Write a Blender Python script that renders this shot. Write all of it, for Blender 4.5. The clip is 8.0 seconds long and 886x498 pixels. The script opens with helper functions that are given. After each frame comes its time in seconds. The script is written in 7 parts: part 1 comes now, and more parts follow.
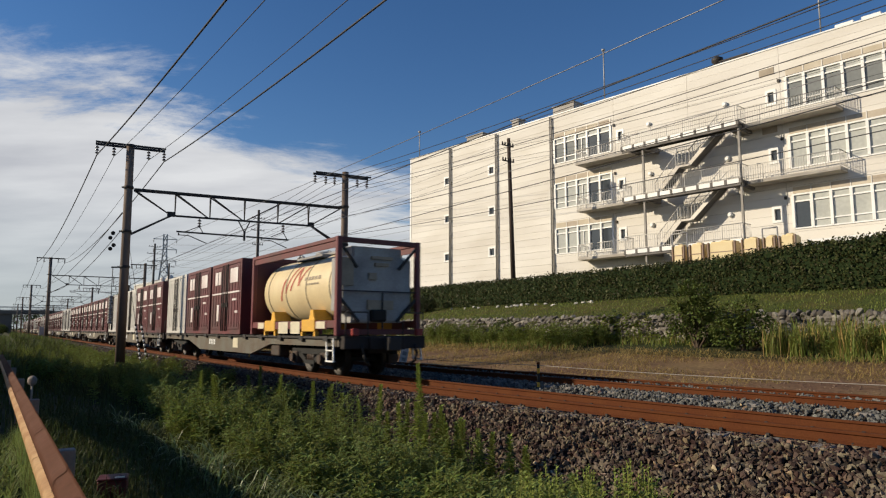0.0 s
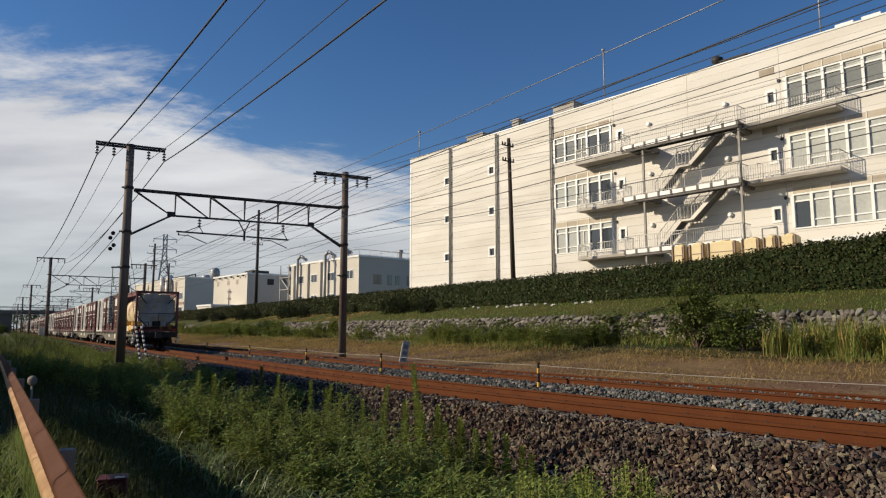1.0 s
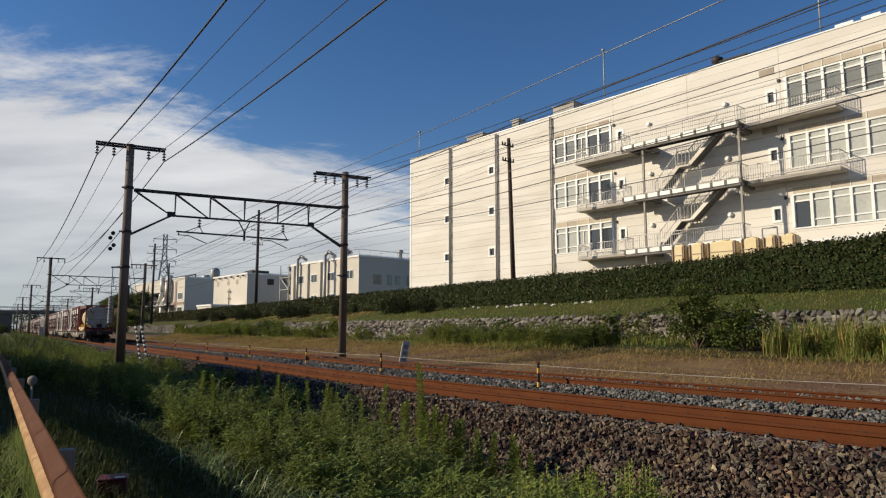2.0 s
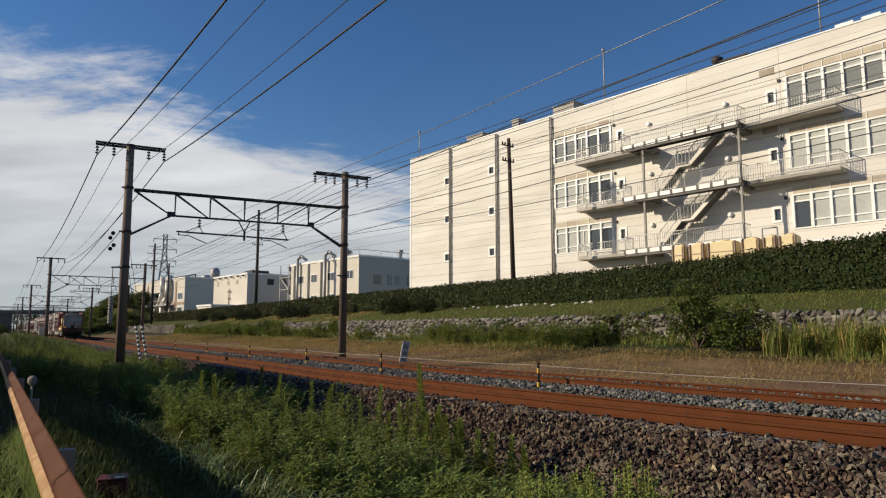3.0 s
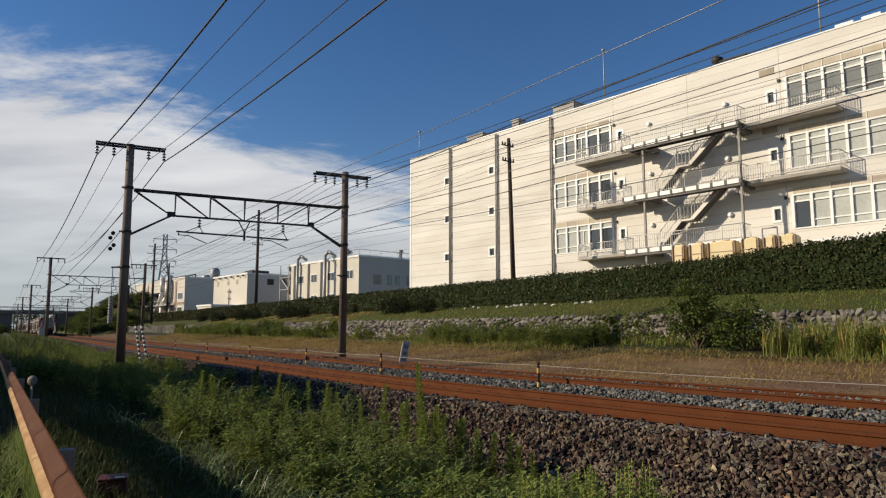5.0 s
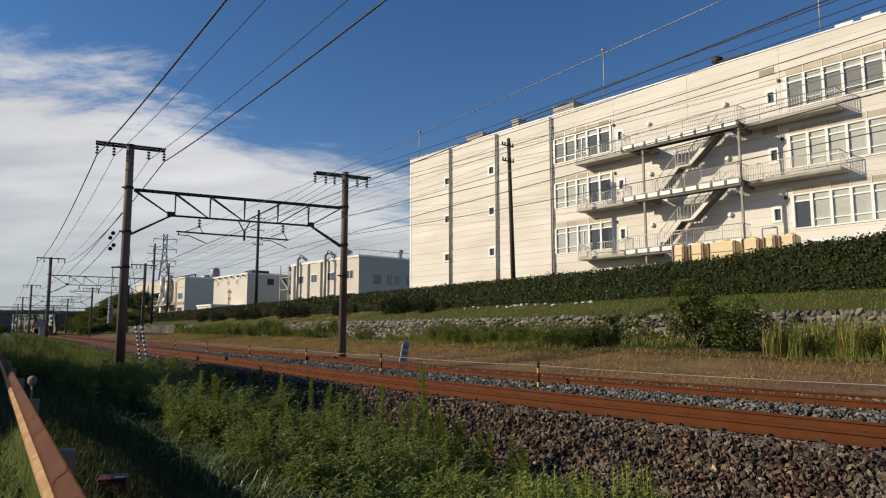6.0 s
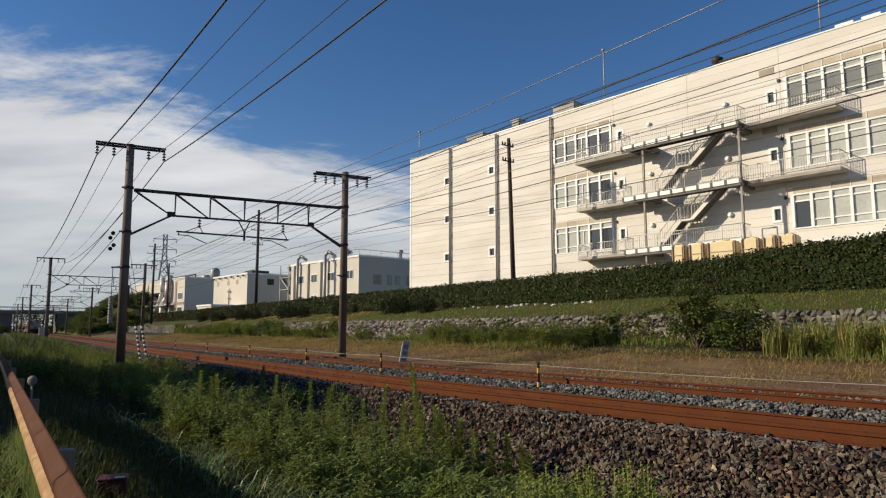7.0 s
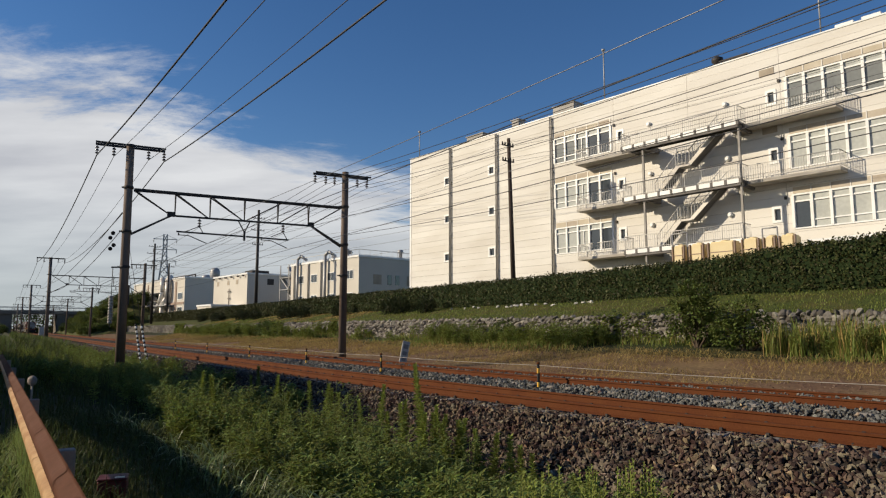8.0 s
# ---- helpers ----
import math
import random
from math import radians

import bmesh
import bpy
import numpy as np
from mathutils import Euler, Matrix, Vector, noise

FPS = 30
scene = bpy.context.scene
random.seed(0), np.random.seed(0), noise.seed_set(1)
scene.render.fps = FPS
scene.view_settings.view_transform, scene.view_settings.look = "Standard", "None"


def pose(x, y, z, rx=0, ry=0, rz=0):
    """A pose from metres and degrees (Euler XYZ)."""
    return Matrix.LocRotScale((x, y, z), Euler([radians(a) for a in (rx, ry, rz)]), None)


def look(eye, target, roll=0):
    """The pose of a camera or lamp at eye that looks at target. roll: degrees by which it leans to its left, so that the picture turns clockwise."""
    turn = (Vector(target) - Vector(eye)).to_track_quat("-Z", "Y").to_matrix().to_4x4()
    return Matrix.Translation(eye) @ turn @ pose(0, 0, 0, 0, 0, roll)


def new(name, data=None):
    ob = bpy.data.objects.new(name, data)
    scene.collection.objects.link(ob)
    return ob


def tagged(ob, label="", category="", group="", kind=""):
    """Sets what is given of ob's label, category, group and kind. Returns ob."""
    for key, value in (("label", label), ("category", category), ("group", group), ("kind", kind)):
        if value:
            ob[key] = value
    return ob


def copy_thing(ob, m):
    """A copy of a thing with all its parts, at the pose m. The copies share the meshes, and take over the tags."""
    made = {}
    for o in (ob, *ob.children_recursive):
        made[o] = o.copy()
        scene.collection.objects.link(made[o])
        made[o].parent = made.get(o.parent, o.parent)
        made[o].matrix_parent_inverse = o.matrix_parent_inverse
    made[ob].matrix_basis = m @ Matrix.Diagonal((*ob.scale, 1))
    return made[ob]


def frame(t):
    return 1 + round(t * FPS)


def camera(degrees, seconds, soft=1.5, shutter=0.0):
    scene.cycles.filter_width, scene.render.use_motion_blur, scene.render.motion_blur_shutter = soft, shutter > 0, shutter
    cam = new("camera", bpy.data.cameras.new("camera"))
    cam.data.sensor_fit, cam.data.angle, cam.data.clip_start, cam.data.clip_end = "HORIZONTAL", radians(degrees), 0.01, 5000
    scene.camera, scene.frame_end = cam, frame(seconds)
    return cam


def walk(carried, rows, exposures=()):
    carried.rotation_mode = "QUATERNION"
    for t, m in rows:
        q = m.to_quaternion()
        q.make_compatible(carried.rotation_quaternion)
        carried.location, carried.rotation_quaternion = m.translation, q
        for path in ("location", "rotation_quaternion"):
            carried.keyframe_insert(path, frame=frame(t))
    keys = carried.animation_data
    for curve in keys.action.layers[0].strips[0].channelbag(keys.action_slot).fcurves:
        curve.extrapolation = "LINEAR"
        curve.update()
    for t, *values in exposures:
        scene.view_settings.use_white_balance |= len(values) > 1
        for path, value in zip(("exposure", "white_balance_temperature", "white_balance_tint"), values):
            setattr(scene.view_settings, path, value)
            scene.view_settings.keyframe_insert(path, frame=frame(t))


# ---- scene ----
# ---- camera: stands still ----
cam = camera(67.2, 8.0, soft=1.2, shutter=0.1)
EYE = pose(0, 0, 1.2, 96.87, 0, 0)
walk(cam, [(0.0, EYE), (8.0, EYE)], exposures=[(0.0, 0.0), (8.0, 0.0)])

# ---- plan: s runs along the line away from the camera, o across it to the far side ----
TURN = radians(33.4)
ALONG = Vector((-math.sin(TURN), math.cos(TURN), 0))
ACROSS = Vector((math.cos(TURN), math.sin(TURN), 0))


def bend(s):
    """The tracks swing out a little towards the station end."""
    if s > 22:
        return 0.0
    if s < 0:
        return 1.2 * (22 / 18.3) ** 2 - s * 0.145
    return 1.2 * ((22 - s) / 18.3) ** 2


def at(s, o, z=0.0, curved=True):
    p = ALONG * s + ACROSS * (o + (bend(s) if curved else 0.0))
    return Vector((p.x, p.y, z))


def heading(s, curved=True):
    """Degrees about z that turn the y axis along the line at s."""
    d = at(s + 0.05, 0, 0, curved) - at(s - 0.05, 0, 0, curved)
    return math.degrees(math.atan2(-d.x, d.y))


# ---- world and sun ----
SUN_TOWARDS = Vector((-0.93, -0.02, 0.40)).normalized()


def build_world():
    world = bpy.data.worlds.new("sky")
    scene.world = world
    world.use_nodes = True
    nt = world.node_tree
    nt.nodes.clear()
    n, l = nt.nodes.new, nt.links.new
    out, bg, sky = n("ShaderNodeOutputWorld"), n("ShaderNodeBackground"), n("ShaderNodeTexSky")
    sky.sky_type, sky.sun_disc = "NISHITA", False
    sky.sun_elevation = math.asin(SUN_TOWARDS.z)
    sky.sun_rotation = math.atan2(SUN_TOWARDS.x, SUN_TOWARDS.y)
    sky.air_density, sky.dust_density, sky.ozone_density = 1.0, 0.0, 3.2
    coord, sep = n("ShaderNodeTexCoord"), n("ShaderNodeSeparateXYZ")
    l(coord.outputs["Generated"], sep.inputs[0])

    def maths(op, a, b=0.0, clamp=False):
        m = n("ShaderNodeMath")
        m.operation, m.use_clamp = op, clamp
        for i, v in enumerate((a, b)):
            if isinstance(v, (int, float)):
                m.inputs[i].default_value = v
            else:
                l(v, m.inputs[i])
        return m.outputs[0]

    # clouds lie on a flat deck: project the direction on a plane overhead
    up = maths("ADD", maths("MAXIMUM", sep.outputs[2], 0.0), 0.15)
    px, py = maths("DIVIDE", sep.outputs[0], up), maths("DIVIDE", sep.outputs[1], up)
    flat = n("ShaderNodeCombineXYZ")
    l(px, flat.inputs[0]), l(py, flat.inputs[1])
    big = n("ShaderNodeTexNoise")
    big.inputs["Scale"].default_value, big.inputs["Detail"].default_value = 1.6, 9.0
    big.inputs["Roughness"].default_value, big.inputs["Distortion"].default_value = 0.68, 0.5
    stretch = n("ShaderNodeMapping")
    stretch.inputs["Rotation"].default_value = (0, 0, radians(-28))
    stretch.inputs["Scale"].default_value = (0.55, 1.15, 1)
    stretch.inputs["Location"].default_value = CLOUD_SHIFT
    l(flat.outputs[0], stretch.inputs[0]), l(stretch.outputs[0], big.inputs["Vector"])
    # the bank fills the low western sky; its upper edge falls towards the north-east
    edge = maths("SUBTRACT", maths("ADD", maths("MULTIPLY", sep.outputs[0], -0.24), CLOUD_EDGE), sep.outputs[2])
    cover = maths("MULTIPLY", edge, 7.0)
    dens = maths("ADD", maths("MULTIPLY", maths("SUBTRACT", big.outputs["Fac"], 0.5), 2.5), cover)
    ramp = n("ShaderNodeMapRange")
    ramp.interpolation_type = "SMOOTHSTEP"
    ramp.inputs["From Min"].default_value, ramp.inputs["From Max"].default_value = -0.06, 0.55
    l(dens, ramp.inputs["Value"])
    fine = n("ShaderNodeTexNoise")
    fine.inputs["Scale"].default_value, fine.inputs["Detail"].default_value = 2.1, 7.0
    l(stretch.outputs[0], fine.inputs["Vector"])
    tone = n("ShaderNodeMix")
    tone.data_type = "RGBA"
    tone.inputs["A"].default_value, tone.inputs["B"].default_value = CLOUD_SHADE, CLOUD_LIGHT
    span = n("ShaderNodeMapRange")
    span.inputs["From Min"].default_value, span.inputs["From Max"].default_value = 0.34, 0.62
    l(fine.outputs["Fac"], span.inputs["Value"])
    l(span.outputs[0], tone.inputs["Factor"])
    mix = n("ShaderNodeMix")
    mix.data_type = "RGBA"
    l(maths("MULTIPLY", ramp.outputs[0], 0.92), mix.inputs["Factor"])
    vivid = n("ShaderNodeHueSaturation")
    vivid.inputs["Hue"].default_value, vivid.inputs["Saturation"].default_value, vivid.inputs["Value"].default_value = 0.507, 1.2, 1.03
    l(sky.outputs[0], vivid.inputs["Color"])
    # the cloud deck greys out towards the horizon
    low = n("ShaderNodeMapRange")
    low.inputs["From Min"].default_value, low.inputs["From Max"].default_value = 0.0, 0.20
    l(sep.outputs[2], low.inputs["Value"])
    far = n("ShaderNodeMix")
    far.data_type = "RGBA"
    far.inputs["A"].default_value = CLOUD_FAR
    l(low.outputs[0], far.inputs["Factor"]), l(tone.outputs["Result"], far.inputs["B"])
    l(vivid.outputs[0], mix.inputs["A"]), l(far.outputs["Result"], mix.inputs["B"])
    l(mix.outputs["Result"], bg.inputs[0])
    bg.inputs[1].default_value = 0.095
    l(bg.outputs[0], out.inputs[0])


CLOUD_SHIFT = (0.3, 0.2, 0.0)
CLOUD_EDGE = 0.224
CLOUD_FAR = (4.4, 4.9, 5.2, 1)
CLOUD_SHADE, CLOUD_LIGHT = (5.7, 5.75, 6.0, 1), (8.3, 8.3, 8.3, 1)
build_world()
sun = new("sun", bpy.data.lights.new("sun", "SUN"))
sun.data.energy, sun.data.angle, sun.data.color = 5.0, radians(0.6), (1.0, 0.86, 0.65)
sun.matrix_world = look((0, 0, 60), Vector((0, 0, 60)) - SUN_TOWARDS)

# ---- materials ----
def material(name, base, rough=0.8, metal=0.0, vary=0.25, scale=3.0, fine=40.0, bump=0.2, tint=None, stain=0.5,
             per_object=0.0, per_island=0.0, bump_distance=0.02, squeeze=(1, 1, 1), coat=0.0, detail=6.0, through_light=0.0):
    """A surface whose colour wanders between base and tint at two scales, with matching relief and gloss."""
    m = bpy.data.materials.new(name)
    m.use_nodes = True
    nt = m.node_tree
    nt.nodes.clear()
    n, l = nt.nodes.new, nt.links.new
    out, b = n("ShaderNodeOutputMaterial"), n("ShaderNodeBsdfPrincipled")
    l(b.outputs[0], out.inputs[0])
    coord, mp = n("ShaderNodeTexCoord"), n("ShaderNodeMapping")
    mp.inputs["Scale"].default_value = squeeze
    l(coord.outputs["Object"], mp.inputs[0])
    big, small = n("ShaderNodeTexNoise"), n("ShaderNodeTexNoise")
    for t, s, d in ((big, scale, detail), (small, fine, 4.0)):
        t.inputs["Scale"].default_value, t.inputs["Detail"].default_value = s, d
        l(mp.outputs[0], t.inputs["Vector"])
    tint = tint or tuple(c * 0.55 for c in base)
    mix = n("ShaderNodeMix")
    mix.data_type = "RGBA"
    mix.inputs["A"].default_value, mix.inputs["B"].default_value = (*base, 1), (*tint, 1)
    span = n("ShaderNodeMapRange")
    span.inputs["From Min"].default_value, span.inputs["From Max"].default_value = 0.38, 0.68
    span.inputs["To Max"].default_value = stain
    l(big.outputs["Fac"], span.inputs["Value"]), l(span.outputs[0], mix.inputs["Factor"])
    hsv = n("ShaderNodeHueSaturation")
    l(mix.outputs["Result"], hsv.inputs["Color"])
    val = n("ShaderNodeMapRange")
    val.inputs["From Min"].default_value, val.inputs["From Max"].default_value = 0.25, 0.75
    val.inputs["To Min"].default_value, val.inputs["To Max"].default_value = 1 - vary, 1 + vary
    l(small.outputs["Fac"], val.inputs["Value"])
    value = val.outputs[0]
    for amount, kind, sock in ((per_object, "ShaderNodeObjectInfo", "Random"), (per_island, "ShaderNodeNewGeometry", "Random Per Island")):
        if amount:
            src, r, mul = n(kind), n("ShaderNodeMapRange"), n("ShaderNodeMath")
            r.inputs["To Min"].default_value, r.inputs["To Max"].default_value = 1 - amount, 1 + amount
            mul.operation = "MULTIPLY"
            l(src.outputs[sock], r.inputs["Value"]), l(r.outputs[0], mul.inputs[0]), l(value, mul.inputs[1])
            value = mul.outputs[0]
            hue = n("ShaderNodeMapRange")
            hue.inputs["To Min"].default_value, hue.inputs["To Max"].default_value = 0.5 - amount * 0.06, 0.5 + amount * 0.06
            l(src.outputs[sock], hue.inputs["Value"]), l(hue.outputs[0], hsv.inputs["Hue"])
    l(value, hsv.inputs["Value"])
    l(hsv.outputs[0], b.inputs["Base Color"])
    b.inputs["Metallic"].default_value = metal
    b.inputs["Specular IOR Level"].default_value = 0.12 if rough > 0.79 else (0.25 if rough > 0.59 else 0.5)
    rr = n("ShaderNodeMapRange")
    rr.inputs["To Min"].default_value, rr.inputs["To Max"].default_value = max(0.03, rough - 0.12), min(1, rough + 0.12)
    l(big.outputs["Fac"], rr.inputs["Value"]), l(rr.outputs[0], b.inputs["Roughness"])
    if coat:
        b.inputs["Coat Weight"].default_value = coat
    if bump:
        bp = n("ShaderNodeBump")
        bp.inputs["Strength"].default_value, bp.inputs["Distance"].default_value = bump, bump_distance
        l(small.outputs["Fac"], bp.inputs["Height"]), l(bp.outputs[0], b.inputs["Normal"])
    if through_light:
        tr, ms = n("ShaderNodeBsdfTranslucent"), n("ShaderNodeMixShader")
        l(hsv.outputs[0], tr.inputs[0])
        ms.inputs[0].default_value = through_light
        l(b.outputs[0], ms.inputs[1]), l(tr.outputs[0], ms.inputs[2]), l(ms.outputs[0], out.inputs[0])
    return m


def glass_material(name, tone=(0.05, 0.06, 0.07), rough=0.04):
    return material(name, tone, rough, 0.0, 0.1, 0.6, 5.0, 0.02, stain=0.3, coat=0.6)


M = dict(
    soil=material("soil", (0.045, 0.042, 0.02), 0.95, 0, 0.35, 0.35, 9, 0.6, tint=(0.03, 0.042, 0.012), stain=0.9, bump_distance=0.05),
    dirt=material("dirt", (0.15, 0.088, 0.054), 0.95, 0, 0.35, 0.30, 7, 0.6, tint=(0.21, 0.145, 0.068), stain=0.9, bump_distance=0.05),
    verge=material("verge", (0.06, 0.075, 0.02), 0.95, 0, 0.4, 0.5, 14, 0.7, tint=(0.10, 0.08, 0.03), stain=0.8, bump_distance=0.06),
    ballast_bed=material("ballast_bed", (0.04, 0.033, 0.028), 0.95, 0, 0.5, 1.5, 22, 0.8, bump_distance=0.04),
    stone_brown=material("stone_brown", (0.112, 0.087, 0.069), 0.9, 0, 0.25, 3, 30, 0.3, tint=(0.12, 0.058, 0.034), stain=0.5, per_island=0.75),
    stone_pale=material("stone_pale", (0.27, 0.215, 0.17), 0.9, 0, 0.25, 3, 30, 0.3, tint=(0.26, 0.12, 0.06), stain=0.7, per_island=0.6),
    stone_dusty=material("stone_dusty", (0.20, 0.135, 0.105), 0.95, 0, 0.25, 3, 30, 0.2, tint=(0.14, 0.085, 0.06), stain=0.6, per_island=0.5),
    stone_grey=material("stone_grey", (0.155, 0.15, 0.135), 0.9, 0, 0.25, 3, 30, 0.3, tint=(0.09, 0.095, 0.10), stain=0.6, per_island=0.45),
    rust=material("rust", (0.108, 0.036, 0.012), 0.85, 0.0, 0.22, 2.0, 60, 0.25, tint=(0.085, 0.026, 0.012), stain=0.7, bump_distance=0.004),
    sleeper=material("sleeper", (0.24, 0.22, 0.20), 0.9, 0, 0.25, 2, 30, 0.4),
    wall_stone=material("wall_stone", (0.165, 0.15, 0.13), 0.9, 0, 0.3, 2.5, 20, 0.5, tint=(0.12, 0.105, 0.085), stain=0.7, per_object=0.42, per_island=0.42),
    mortar=material("mortar", (0.055, 0.052, 0.042), 0.95, 0, 0.3, 2, 25, 0.5),
    # near-black green that stands for the shade inside the hedge
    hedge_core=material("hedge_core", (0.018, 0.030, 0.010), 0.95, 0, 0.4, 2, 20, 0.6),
    hedge_leaf=material("hedge_leaf", (0.052, 0.056, 0.016), 0.6, 0, 0.3, 0.5, 20, 0.0, tint=(0.066, 0.062, 0.02), stain=0.6, per_island=0.5, through_light=0.15),
    weed=material("weed", (0.185, 0.23, 0.052), 0.65, 0, 0.25, 0.8, 20, 0.0, tint=(0.19, 0.18, 0.04), stain=0.7, per_island=0.4, through_light=0.4),
    weed_dark=material("weed_dark", (0.085, 0.115, 0.026), 0.65, 0, 0.25, 0.8, 20, 0.0, tint=(0.13, 0.14, 0.035), stain=0.7, per_island=0.4, through_light=0.35),
    weed_grey=material("weed_grey", (0.15, 0.20, 0.055), 0.5, 0, 0.2, 0.8, 20, 0.0, tint=(0.22, 0.24, 0.09), stain=0.6, per_island=0.4, through_light=0.3),
    hay=material("hay", (0.42, 0.30, 0.115), 0.8, 0, 0.25, 0.4, 20, 0.0, tint=(0.28, 0.215, 0.07), stain=0.7, per_island=0.22, through_light=0.25),
    panel=material("panel", (0.735, 0.71, 0.655), 0.75, 0, 0.04, 0.35, 14, 0.12, tint=(0.60, 0.56, 0.49), stain=0.65, per_object=0.035, bump_distance=0.01, squeeze=(0.5, 1, 1.6)),
    white_paint=material("white_paint", (0.80, 0.80, 0.78), 0.45, 0, 0.04, 1, 20, 0.05, tint=(0.66, 0.65, 0.62), stain=0.5),
    joint=material("joint", (0.24, 0.21, 0.175), 0.9, 0, 0.1, 1, 20, 0.1),
    grey_steel=material("grey_steel", (0.36, 0.36, 0.36), 0.5, 0.3, 0.1, 1.5, 30, 0.1, tint=(0.25, 0.24, 0.23)),
    brown_steel=material("brown_steel", (0.13, 0.115, 0.10), 0.6, 0.3, 0.15, 2, 30, 0.15, tint=(0.10, 0.06, 0.04)),
    dark_steel=material("dark_steel", (0.045, 0.043, 0.042), 0.6, 0.3, 0.2, 2, 30, 0.15, tint=(0.07, 0.05, 0.04)),
    wire=material("wire", (0.035, 0.035, 0.04), 0.55, 0.4, 0.1, 2, 30, 0.0),
    wire_pale=material("wire_pale", (0.17, 0.17, 0.18), 0.45, 0.5, 0.1, 2, 30, 0.0),
    glass=glass_material("glass"),
    blind=material("blind", (0.66, 0.64, 0.58), 0.8, 0, 0.06, 0.8, 10, 0.05, squeeze=(1, 1, 6)),
    concrete_pole=material("concrete_pole", (0.20, 0.155, 0.125), 0.85, 0, 0.15, 1.2, 30, 0.3, tint=(0.08, 0.055, 0.042), stain=0.9, squeeze=(1, 1, 0.15)),
    concrete=material("concrete", (0.42, 0.40, 0.37), 0.9, 0, 0.12, 0.6, 20, 0.3, tint=(0.28, 0.26, 0.23), stain=0.7),
    wood_pole=material("wood_pole", (0.075, 0.055, 0.045), 0.9, 0, 0.2, 2, 30, 0.3, squeeze=(1, 1, 0.1)),
    insulator=material("insulator", (0.10, 0.075, 0.06), 0.25, 0, 0.1, 2, 20, 0.0, coat=0.5),
    maroon=material("maroon", (0.130, 0.022, 0.026), 0.55, 0, 0.12, 0.8, 25, 0.12, tint=(0.055, 0.02, 0.018), stain=0.8, per_object=0.12, bump_distance=0.004),
    maroon_light=material("maroon_light", (0.16, 0.028, 0.032), 0.5, 0, 0.12, 0.8, 25, 0.1, tint=(0.13, 0.04, 0.04), stain=0.7),
    silver=material("silver", (0.62, 0.60, 0.56), 0.5, 0.2, 0.08, 1, 25, 0.1, tint=(0.45, 0.43, 0.40)),
    tank_cream=material("tank_cream", (0.72, 0.60, 0.36), 0.45, 0, 0.06, 0.9, 20, 0.08, tint=(0.58, 0.45, 0.26), stain=0.7),
    tank_grey=material("tank_grey", (0.36, 0.355, 0.34), 0.5, 0, 0.12, 1.2, 20, 0.15, tint=(0.16, 0.155, 0.15), stain=0.8),
    yellow=material("yellow", (0.72, 0.40, 0.04), 0.55, 0, 0.1, 2, 25, 0.1, tint=(0.45, 0.24, 0.05)),
    red=material("red", (0.30, 0.03, 0.025), 0.5, 0, 0.1, 2, 25, 0.1),
    underframe=material("underframe", (0.14, 0.132, 0.108), 0.7, 0, 0.15, 1.5, 25, 0.15, tint=(0.12, 0.09, 0.065), stain=0.9),
    black=material("black", (0.02, 0.019, 0.018), 0.7, 0, 0.2, 2, 25, 0.15),
    tank_yellow=material("tank_yellow", (0.68, 0.56, 0.32), 0.55, 0, 0.06, 0.8, 20, 0.1, tint=(0.60, 0.45, 0.20)),
    brown_band=material("brown_band", (0.33, 0.245, 0.19), 0.75, 0, 0.1, 0.8, 20, 0.1),
    guard=material("guard", (0.76, 0.53, 0.28), 0.55, 0.0, 0.12, 3.5, 30, 0.15, tint=(0.48, 0.21, 0.085), stain=0.8, bump_distance=0.004),
    guard_rust=material("guard_rust", (0.18, 0.07, 0.04), 0.7, 0.1, 0.15, 2.5, 25, 0.15, tint=(0.15, 0.055, 0.027), stain=0.7, bump_distance=0.004),
    guard_post=material("guard_post", (0.25, 0.235, 0.21), 0.7, 0.1, 0.15, 2, 25, 0.2, tint=(0.22, 0.10, 0.06)),
    bark=material("bark", (0.10, 0.075, 0.055), 0.95, 0, 0.3, 4, 30, 0.5),
    shade_wall=material("shade_wall", (0.45, 0.44, 0.42), 0.85, 0, 0.06, 0.4, 12, 0.1, tint=(0.36, 0.35, 0.33)),
)


# ---- building tools ----
def mesh_of(bm, name, mat, smooth=False):
    me = bpy.data.meshes.new(name)
    bm.to_mesh(me)
    bm.free()
    for mm in (mat if isinstance(mat, (list, tuple)) else [mat]):
        me.materials.append(mm)
    if smooth:
        for p in me.polygons:
            p.use_smooth = True
    return me


def part(name, bm, mat, parent=None, label="", smooth=False, m=None):
    ob = new(name, bm if isinstance(bm, bpy.types.Mesh) else mesh_of(bm, name, mat, smooth))
    if parent:
        ob.parent = parent
    if m is not None:
        ob.matrix_local = m
    if label:
        ob["label"] = label
    return ob


def empty(name, m, label="", category="", group="", kind=""):
    ob = new(name)
    ob.empty_display_size = 0.1
    ob.matrix_world = m
    return tagged(ob, label, category, group, kind)


def box(bm, x0, x1, y0, y1, z0, z1, bevel=0.0, mat=0):
    vs = [bm.verts.new((x, y, z)) for z in (z0, z1) for y in (y0, y1) for x in (x0, x1)]
    fs = []
    for q in ((0, 2, 3, 1), (4, 5, 7, 6), (0, 1, 5, 4), (2, 6, 7, 3), (0, 4, 6, 2), (1, 3, 7, 5)):
        f = bm.faces.new([vs[i] for i in q])
        f.material_index = mat
        fs.append(f)
    if bevel:
        edges = list({e for f in fs for e in f.edges})
        bmesh.ops.bevel(bm, geom=edges, offset=bevel, segments=1, affect="EDGES")
    return bm


